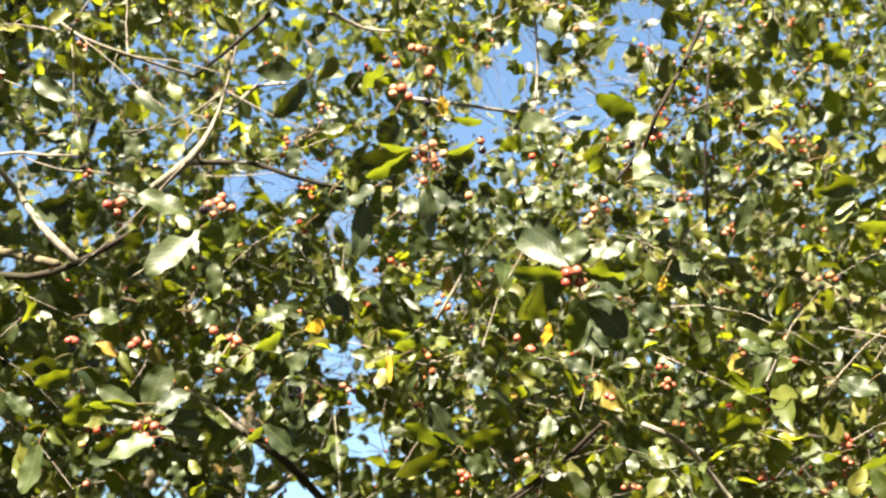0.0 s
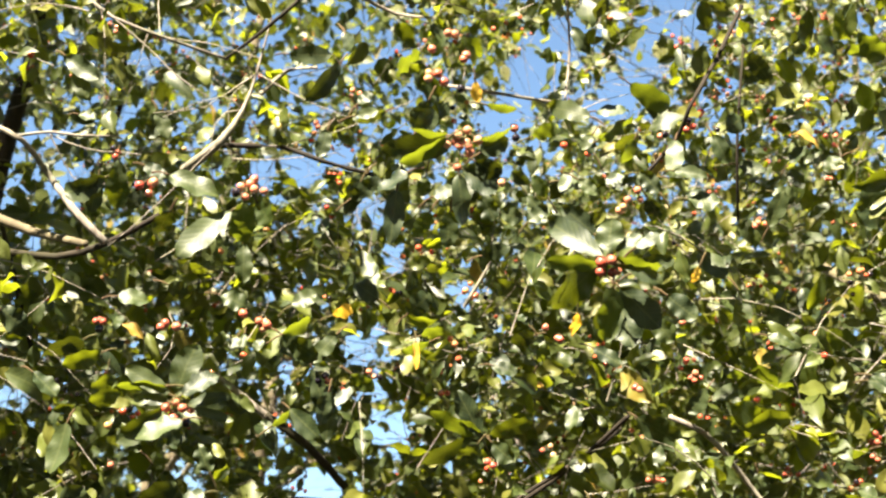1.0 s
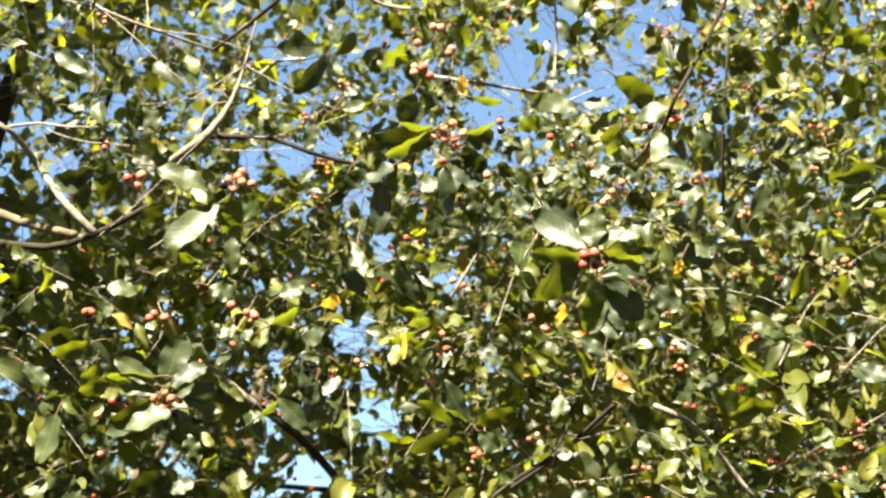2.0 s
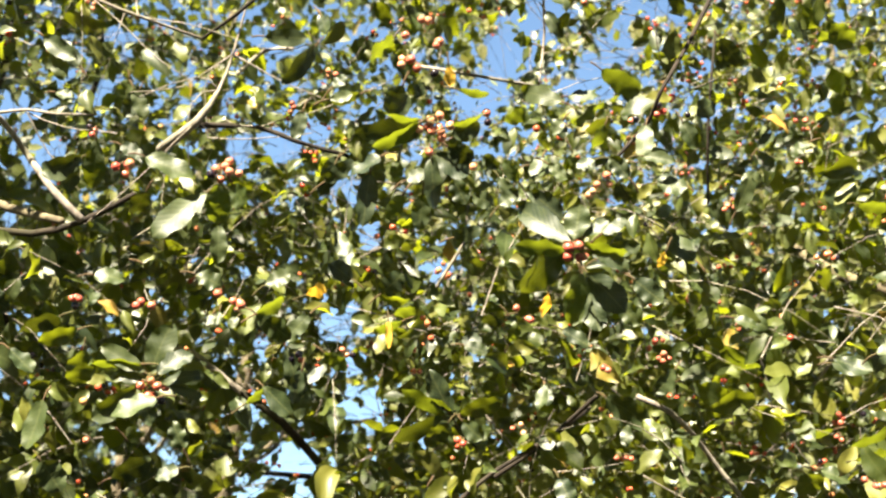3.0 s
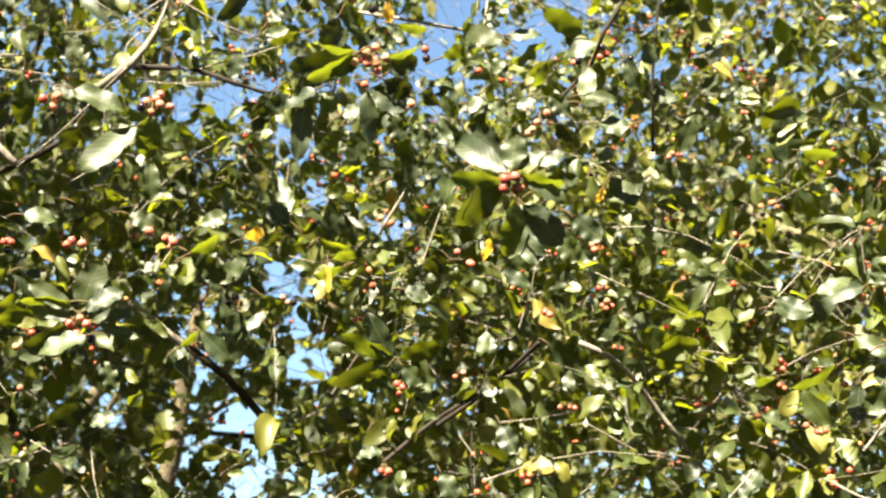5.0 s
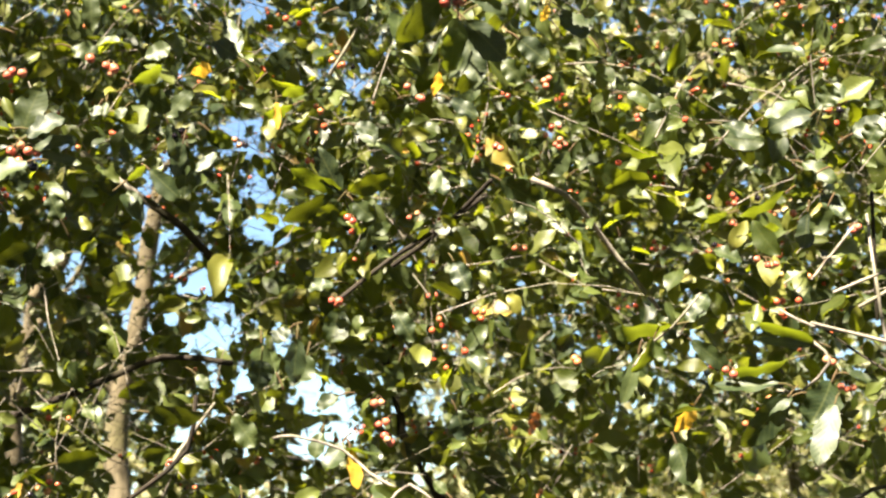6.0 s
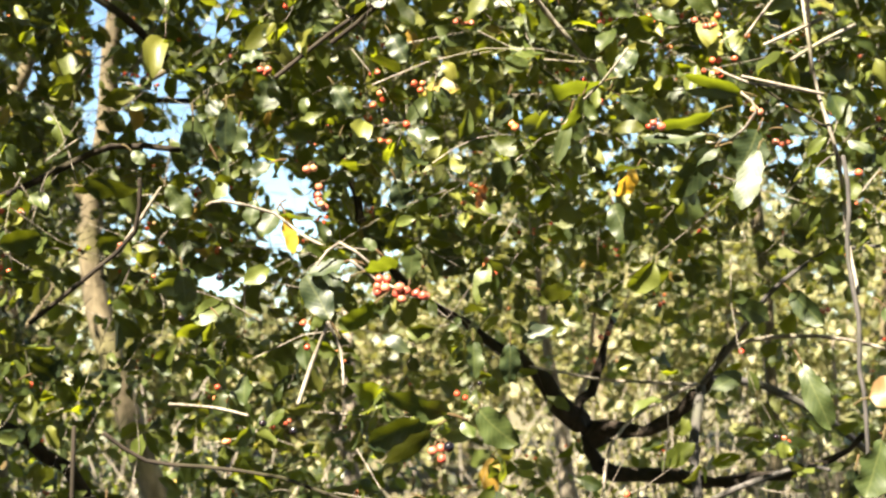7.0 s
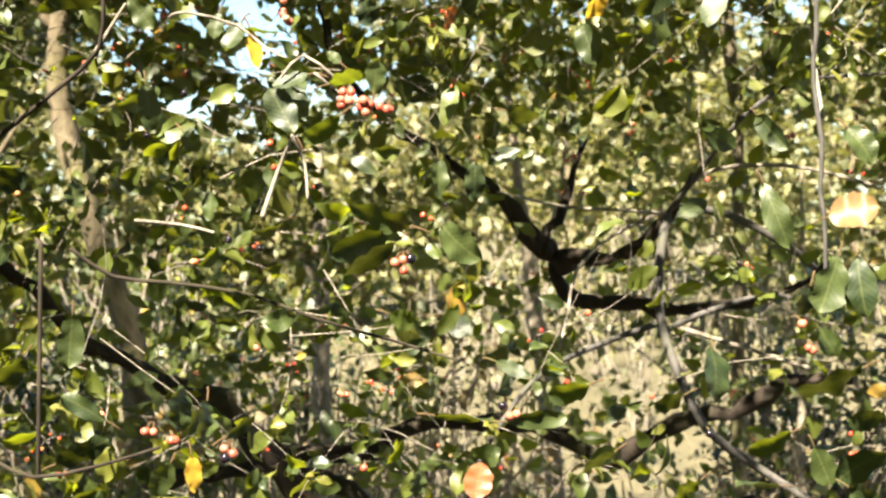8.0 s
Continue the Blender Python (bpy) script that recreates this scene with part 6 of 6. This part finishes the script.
near_leaf((-0.022, 1.227, 1.489), (-0.024, 1.224, 1.464), 0.020, (-0.422, -0.896, 0.139))
near_leaf((0.164, 1.008, 1.266), (0.170, 1.014, 1.290), 0.024, (0.064, -0.974, 0.216), "brown")
near_leaf((0.124, 1.011, 1.269), (0.126, 1.010, 1.287), 0.018, (0.472, -0.868, -0.155))
near_leaf((0.336, 1.600, 1.569), (0.346, 1.592, 1.547), 0.026, (-0.436, -0.891, 0.129))
near_leaf((0.484, 1.387, 1.548), (0.510, 1.378, 1.514), 0.027, (-0.617, -0.737, -0.275))
near_leaf((-0.052, 1.162, 1.692), (-0.053, 1.161, 1.653), 0.026, (0.367, -0.930, 0.008))
near_leaf((0.009, 1.155, 1.718), (0.003, 1.154, 1.691), 0.024, (0.413, -0.908, -0.075))
near_leaf((-0.069, 1.119, 1.631), (-0.052, 1.122, 1.607), 0.021, (-0.030, -0.987, -0.160))
near_leaf((-0.108, 1.218, 1.675), (-0.097, 1.217, 1.663), 0.013, (0.076, -0.983, 0.168))
near_leaf((-0.132, 1.123, 1.633), (-0.089, 1.122, 1.630), 0.026, (-0.057, -0.748, -0.662))
near_leaf((-0.218, 1.232, 1.604), (-0.185, 1.233, 1.610), 0.028, (0.130, -0.740, -0.660))
near_leaf((-0.065, 1.175, 1.572), (-0.063, 1.179, 1.535), 0.022, (0.258, -0.962, -0.093))
near_leaf((-0.042, 1.227, 1.537), (-0.030, 1.226, 1.522), 0.019, (-0.246, -0.962, -0.118))
near_leaf((-0.175, 1.139, 1.495), (-0.152, 1.127, 1.504), 0.027, (-0.040, -0.644, -0.764))
near_leaf((0.246, 1.406, 1.561), (0.283, 1.402, 1.554), 0.037, (-0.219, -0.737, -0.639))
near_leaf((0.308, 1.504, 1.551), (0.338, 1.502, 1.535), 0.034, (-0.432, -0.423, -0.797))
near_leaf((0.301, 1.295, 1.627), (0.313, 1.295, 1.590), 0.028, (-0.288, -0.953, -0.093))
near_leaf((0.351, 1.192, 1.622), (0.331, 1.184, 1.592), 0.034, (0.498, -0.860, -0.106))
near_leaf((0.236, 1.487, 1.767), (0.222, 1.486, 1.734), 0.026, (0.220, -0.975, -0.042))
near_leaf((0.453, 1.279, 1.686), (0.479, 1.275, 1.678), 0.016, (0.058, -0.803, 0.593))
near_leaf((0.251, 1.192, 1.690), (0.238, 1.200, 1.649), 0.014, (0.121, -0.967, -0.225))
near_leaf((0.291, 1.475, 1.855), (0.297, 1.484, 1.834), 0.024, (-0.179, -0.876, -0.447))
near_leaf((0.114, 1.391, 1.810), (0.128, 1.387, 1.781), 0.025, (-0.253, -0.967, 0.006))
near_leaf((0.058, 1.399, 1.764), (0.076, 1.399, 1.733), 0.024, (-0.211, -0.972, -0.107))
near_leaf((0.110, 1.305, 1.656), (0.119, 1.316, 1.634), 0.026, (0.003, -0.897, -0.441))
near_leaf((0.062, 1.404, 1.715), (0.050, 1.408, 1.689), 0.027, (0.395, -0.863, -0.315))
near_leaf((-0.334, 1.070, 2.105), (-0.305, 1.070, 2.084), 0.019, (-0.176, -0.956, -0.234))
near_leaf((-0.326, 1.074, 2.094), (-0.315, 1.078, 2.070), 0.018, (0.058, -0.987, -0.148))
near_leaf((-0.328, 1.354, 2.203), (-0.332, 1.360, 2.175), 0.026, (0.651, -0.718, -0.247), "thin")
near_leaf((-0.376, 1.267, 2.146), (-0.357, 1.265, 2.140), 0.016, (-0.034, -0.970, 0.240))
near_leaf((-0.301, 1.265, 2.151), (-0.289, 1.271, 2.123), 0.018, (0.155, -0.978, -0.143))
near_leaf((-0.299, 1.102, 2.012), (-0.332, 1.105, 1.998), 0.021, (0.269, -0.588, -0.763))
near_leaf((-0.306, 1.103, 2.007), (-0.312, 1.115, 1.986), 0.017, (0.402, -0.761, -0.509))
near_leaf((-0.290, 1.191, 2.061), (-0.270, 1.192, 2.050), 0.017, (0.153, -0.978, 0.140))
near_leaf((-0.226, 1.017, 1.950), (-0.238, 1.033, 1.937), 0.018, (0.130, -0.566, -0.814))
near_leaf((-0.115, 1.151, 2.172), (-0.108, 1.147, 2.153), 0.015, (-0.452, -0.891, 0.046))
near_leaf((-0.034, 0.943, 2.007), (-0.044, 0.955, 1.989), 0.019, (0.189, -0.787, -0.587))
near_leaf((-0.078, 1.173, 2.108), (-0.103, 1.169, 2.096), 0.013, (0.373, -0.775, -0.510))
near_leaf((-0.129, 1.179, 2.092), (-0.136, 1.182, 2.067), 0.016, (0.390, -0.896, -0.213))
near_leaf((0.091, 1.237, 2.229), (0.108, 1.243, 2.204), 0.017, (-0.212, -0.890, -0.404))
near_leaf((0.080, 1.247, 2.199), (0.064, 1.250, 2.209), 0.018, (-0.539, -0.247, -0.805), "thin")
near_leaf((0.094, 1.087, 2.048), (0.085, 1.090, 2.036), 0.011, (0.038, -0.963, -0.266))
near_leaf((0.075, 1.007, 1.975), (0.090, 1.008, 1.963), 0.012, (-0.031, -0.990, -0.139))
near_leaf((0.121, 1.098, 2.018), (0.105, 1.100, 2.011), 0.014, (-0.266, -0.914, 0.308))
near_leaf((0.144, 1.098, 2.015), (0.129, 1.101, 2.010), 0.013, (-0.262, -0.934, 0.241))
near_leaf((0.139, 1.103, 2.000), (0.150, 1.119, 1.990), 0.018, (0.031, -0.579, -0.815))
near_leaf((0.207, 1.196, 2.038), (0.186, 1.205, 2.048), 0.015, (-0.283, -0.927, 0.245))
near_leaf((0.218, 1.300, 2.043), (0.200, 1.302, 2.037), 0.015, (-0.226, -0.941, 0.250))
near_leaf((0.295, 1.422, 2.301), (0.321, 1.438, 2.275), 0.023, (-0.118, -0.787, -0.605))
near_leaf((0.399, 1.328, 2.266), (0.380, 1.342, 2.257), 0.025, (0.173, -0.347, -0.922), "thin")
near_leaf((0.422, 1.386, 2.096), (0.460, 1.396, 2.097), 0.022, (0.119, -0.327, -0.937), "thin")
near_leaf((0.385, 1.646, 2.263), (0.396, 1.635, 2.233), 0.022, (-0.322, -0.916, 0.240))
near_leaf((0.431, 1.640, 2.280), (0.402, 1.648, 2.271), 0.021, (-0.331, -0.914, 0.234))
near_leaf((0.433, 1.659, 2.225), (0.409, 1.662, 2.205), 0.019, (-0.328, -0.911, 0.251))
near_leaf((0.254, 1.358, 2.180), (0.273, 1.361, 2.196), 0.025, (0.485, -0.771, -0.413))
near_leaf((0.042, 1.103, 2.003), (0.057, 1.106, 1.982), 0.012, (-0.173, -0.950, -0.260))
near_leaf((0.157, 1.356, 1.881), (0.200, 1.355, 1.854), 0.035, (-0.323, -0.806, -0.497))
near_leaf((0.222, 1.346, 1.908), (0.204, 1.352, 1.885), 0.021, (0.196, -0.901, -0.388))
near_leaf((0.301, 1.532, 1.983), (0.348, 1.545, 1.962), 0.034, (-0.217, -0.534, -0.817), "thin")
near_leaf((0.309, 1.533, 1.979), (0.277, 1.541, 1.973), 0.025, (0.133, -0.232, -0.964), "thin")
near_leaf((0.260, 1.544, 1.948), (0.291, 1.538, 1.959), 0.022, (-0.282, -0.908, 0.309))
near_leaf((0.379, 1.699, 2.111), (0.367, 1.717, 2.079), 0.030, (0.007, -0.866, -0.499))
near_leaf((0.464, 1.700, 2.105), (0.443, 1.709, 2.116), 0.025, (-0.557, -0.446, -0.700))
near_leaf((0.401, 1.703, 2.099), (0.379, 1.710, 2.096), 0.015, (-0.312, -0.907, 0.284))
near_leaf((0.398, 1.616, 2.044), (0.436, 1.608, 2.035), 0.031, (-0.262, -0.276, -0.925), "thin")
near_leaf((0.341, 1.384, 1.798), (0.362, 1.368, 1.813), 0.030, (-0.083, -0.729, -0.680))
near_leaf((0.367, 1.274, 1.809), (0.398, 1.272, 1.816), 0.021, (0.152, -0.513, -0.845), "thin")
near_leaf((0.362, 1.376, 1.820), (0.390, 1.376, 1.808), 0.022, (0.135, -0.918, 0.374))
near_leaf((0.401, 1.461, 1.878), (0.367, 1.474, 1.872), 0.025, (-0.034, -0.507, -0.861), "thin")
near_leaf((0.059, 1.332, 1.953), (0.036, 1.335, 1.947), 0.022, (0.079, -0.728, -0.681))
near_leaf((0.054, 1.329, 1.962), (0.040, 1.328, 1.972), 0.013, (0.391, -0.796, 0.463))
near_leaf((-0.011, 1.286, 1.780), (-0.022, 1.285, 1.761), 0.022, (0.459, -0.864, -0.208))
near_leaf((-0.039, 1.335, 1.946), (-0.066, 1.338, 1.936), 0.019, (0.228, -0.495, -0.838), "thin")
near_leaf((-0.122, 1.232, 1.938), (-0.106, 1.231, 1.945), 0.015, (0.359, -0.291, -0.887), "yellow")
near_leaf((-0.295, 1.154, 1.862), (-0.302, 1.171, 1.837), 0.029, (0.354, -0.702, -0.618))
near_leaf((-0.327, 1.183, 1.775), (-0.312, 1.197, 1.753), 0.028, (0.264, -0.899, -0.350))
near_leaf((-0.292, 1.287, 1.781), (-0.257, 1.282, 1.797), 0.028, (0.216, -0.696, -0.685))
near_leaf((-0.232, 1.284, 1.790), (-0.253, 1.286, 1.781), 0.019, (-0.219, -0.926, 0.307))
near_leaf((-0.205, 1.370, 1.846), (-0.213, 1.380, 1.821), 0.027, (0.438, -0.780, -0.446))
near_leaf((-0.356, 1.154, 1.862), (-0.335, 1.157, 1.843), 0.022, (0.430, -0.834, 0.345))
near_leaf((0.006, 1.120, 1.955), (0.029, 1.120, 1.963), 0.015, (0.204, -0.782, -0.588))
near_leaf((-0.057, 1.231, 1.940), (-0.037, 1.230, 1.959), 0.024, (0.371, -0.813, -0.448))
near_leaf((-0.082, 1.227, 1.952), (-0.103, 1.230, 1.968), 0.022, (-0.344, -0.902, -0.262))
near_leaf((0.003, 0.952, 1.971), (0.022, 0.947, 1.980), 0.019, (-0.203, -0.876, -0.438))
near_leaf((-0.010, 0.947, 1.956), (0.015, 0.953, 1.943), 0.022, (0.266, -0.862, -0.431))
near_leaf((-0.034, 0.912, 1.936), (-0.036, 0.917, 1.923), 0.012, (-0.206, -0.421, -0.883), "thin")
near_leaf((-0.089, 0.971, 1.942), (-0.068, 0.966, 1.957), 0.014, (0.298, -0.854, -0.427))
near_leaf((-0.030, 0.973, 1.946), (-0.015, 0.971, 1.952), 0.014, (-0.083, -0.964, 0.254))
near_leaf((0.041, 0.992, 2.002), (0.059, 0.988, 2.009), 0.015, (-0.144, -0.426, -0.893), "thin")
near_leaf((0.007, 1.001, 2.032), (0.030, 1.002, 2.029), 0.012, (-0.219, -0.420, -0.881), "thin")
near_leaf((-0.091, 1.002, 2.022), (-0.073, 1.001, 2.026), 0.011, (-0.298, -0.854, -0.427))
near_leaf((-0.091, 1.025, 2.043), (-0.080, 1.022, 2.052), 0.013, (-0.083, -0.957, 0.279))
near_leaf((0.039, 1.006, 1.970), (0.026, 1.003, 1.979), 0.014, (-0.247, -0.867, -0.433))
near_leaf((0.053, 1.009, 1.961), (0.042, 1.003, 1.976), 0.014, (0.263, -0.416, -0.871), "thin")
near_leaf((-0.032, 0.968, 1.932), (-0.043, 0.974, 1.915), 0.014, (-0.160, -0.425, -0.891), "thin")
near_leaf((-0.018, 0.977, 1.936), (-0.020, 0.986, 1.912), 0.017, (-0.064, -0.893, -0.446))
near_leaf((0.004, 0.991, 1.955), (0.014, 0.998, 1.938), 0.018, (-0.150, -0.884, -0.442))
near_leaf((0.018, 1.014, 1.951), (0.035, 1.016, 1.946), 0.015, (0.096, -0.890, -0.445))
near_leaf((-0.079, 0.983, 1.967), (-0.092, 0.989, 1.951), 0.015, (0.059, -0.893, -0.446))
near_leaf((0.075, 0.877, 1.882), (0.054, 0.872, 1.899), 0.017, (-0.301, -0.927, 0.226))
near_leaf((0.099, 0.868, 1.870), (0.114, 0.863, 1.878), 0.011, (-0.276, -0.931, 0.239))
near_leaf((0.099, 0.863, 1.856), (0.122, 0.858, 1.859), 0.013, (-0.242, -0.868, -0.434))
near_leaf((0.098, 0.854, 1.849), (0.115, 0.851, 1.851), 0.005, (-0.218, -0.916, 0.336))
near_leaf((0.148, 0.923, 1.878), (0.143, 0.927, 1.868), 0.007, (0.310, -0.850, -0.425), "yellow")
near_leaf((0.141, 1.046, 1.981), (0.126, 1.042, 1.997), 0.016, (-0.268, -0.936, 0.229))
near_leaf((0.169, 1.091, 1.995), (0.194, 1.089, 1.991), 0.020, (-0.278, -0.929, 0.243))
near_leaf((0.158, 1.084, 2.016), (0.184, 1.082, 2.011), 0.014, (-0.264, -0.921, 0.287))
near_leaf((0.063, 0.937, 1.865), (0.048, 0.942, 1.852), 0.014, (0.198, -0.877, -0.438))
near_leaf((0.134, 0.979, 1.876), (0.154, 0.981, 1.860), 0.019, (-0.011, -0.894, -0.447))
near_leaf((0.039, 1.016, 1.944), (0.053, 1.011, 1.955), 0.014, (-0.220, -0.942, 0.254))
near_leaf((0.119, 0.957, 1.852), (0.135, 0.959, 1.837), 0.019, (0.230, -0.871, -0.435))
near_leaf((0.196, 1.113, 2.061), (0.209, 1.121, 2.039), 0.018, (0.049, -0.893, -0.447))
near_leaf((0.127, 1.077, 2.040), (0.117, 1.087, 2.022), 0.015, (0.097, -0.429, -0.898), "thin")
near_leaf((0.252, 1.180, 2.007), (0.264, 1.167, 2.034), 0.018, (0.226, -0.871, -0.436))
near_leaf((0.289, 1.246, 2.095), (0.304, 1.237, 2.108), 0.017, (-0.304, -0.924, 0.230))
near_leaf((0.275, 1.259, 2.072), (0.295, 1.257, 2.065), 0.018, (-0.268, -0.942, 0.202))
near_leaf((0.244, 1.255, 2.097), (0.269, 1.253, 2.090), 0.018, (-0.314, -0.911, 0.268))
near_leaf((0.334, 1.234, 2.097), (0.318, 1.242, 2.087), 0.018, (-0.368, -0.887, 0.278))
near_leaf((-0.280, 1.101, 1.910), (-0.256, 1.107, 1.908), 0.020, (-0.039, -0.945, 0.326))
near_leaf((-0.202, 1.115, 1.917), (-0.180, 1.121, 1.909), 0.020, (-0.091, -0.949, 0.301))
near_leaf((-0.146, 1.125, 1.912), (-0.126, 1.124, 1.922), 0.019, (-0.119, -0.946, 0.301))
near_leaf((-0.232, 1.059, 1.906), (-0.215, 1.065, 1.900), 0.017, (0.011, -0.894, -0.447))
near_leaf((-0.146, 1.084, 1.875), (-0.119, 1.092, 1.858), 0.023, (-0.040, -0.894, -0.447))
near_leaf((-0.101, 1.193, 1.875), (-0.081, 1.198, 1.862), 0.017, (0.211, -0.421, -0.882), "thin")
near_leaf((-0.275, 0.978, 1.779), (-0.284, 0.983, 1.745), 0.023, (-0.337, -0.842, -0.421))
near_leaf((-0.233, 1.022, 1.770), (-0.249, 1.015, 1.785), 0.015, (0.054, -0.893, -0.447))
near_leaf((-0.189, 1.054, 1.762), (-0.198, 1.048, 1.781), 0.016, (-0.066, -0.892, -0.446))
near_leaf((-0.159, 1.149, 1.819), (-0.145, 1.148, 1.832), 0.015, (0.329, -0.407, -0.852), "thin")
near_leaf((-0.110, 1.099, 1.835), (-0.116, 1.105, 1.809), 0.018, (0.219, -0.873, -0.436))
near_leaf((0.364, 1.033, 1.847), (0.371, 1.026, 1.862), 0.021, (-0.307, -0.919, 0.247))
near_leaf((0.326, 1.056, 1.847), (0.351, 1.045, 1.856), 0.018, (-0.400, -0.872, 0.282))
near_leaf((0.301, 1.084, 1.850), (0.329, 1.079, 1.839), 0.018, (-0.338, -0.874, 0.349))
near_leaf((0.388, 1.013, 1.813), (0.395, 1.006, 1.826), 0.020, (-0.375, -0.866, 0.331))
near_leaf((0.363, 1.033, 1.772), (0.353, 1.041, 1.753), 0.017, (0.155, -0.884, -0.442))
near_leaf((0.361, 1.048, 1.801), (0.346, 1.055, 1.794), 0.017, (0.149, -0.885, -0.442))
near_leaf((-0.016, 1.157, 1.682), (-0.022, 1.160, 1.661), 0.024, (0.195, -0.877, -0.439))
near_leaf((-0.049, 1.127, 1.673), (-0.052, 1.129, 1.652), 0.023, (0.333, -0.843, -0.422))
near_leaf((-0.032, 1.203, 1.711), (-0.045, 1.204, 1.700), 0.016, (-0.179, -0.927, 0.331))
near_leaf((0.094, 1.110, 1.876), (0.116, 1.112, 1.863), 0.015, (-0.262, -0.926, 0.272))
near_leaf((0.019, 1.261, 1.903), (0.040, 1.263, 1.897), 0.017, (-0.186, -0.947, 0.263))
near_leaf((0.256, 1.231, 1.925), (0.277, 1.230, 1.917), 0.015, (-0.266, -0.929, 0.258))
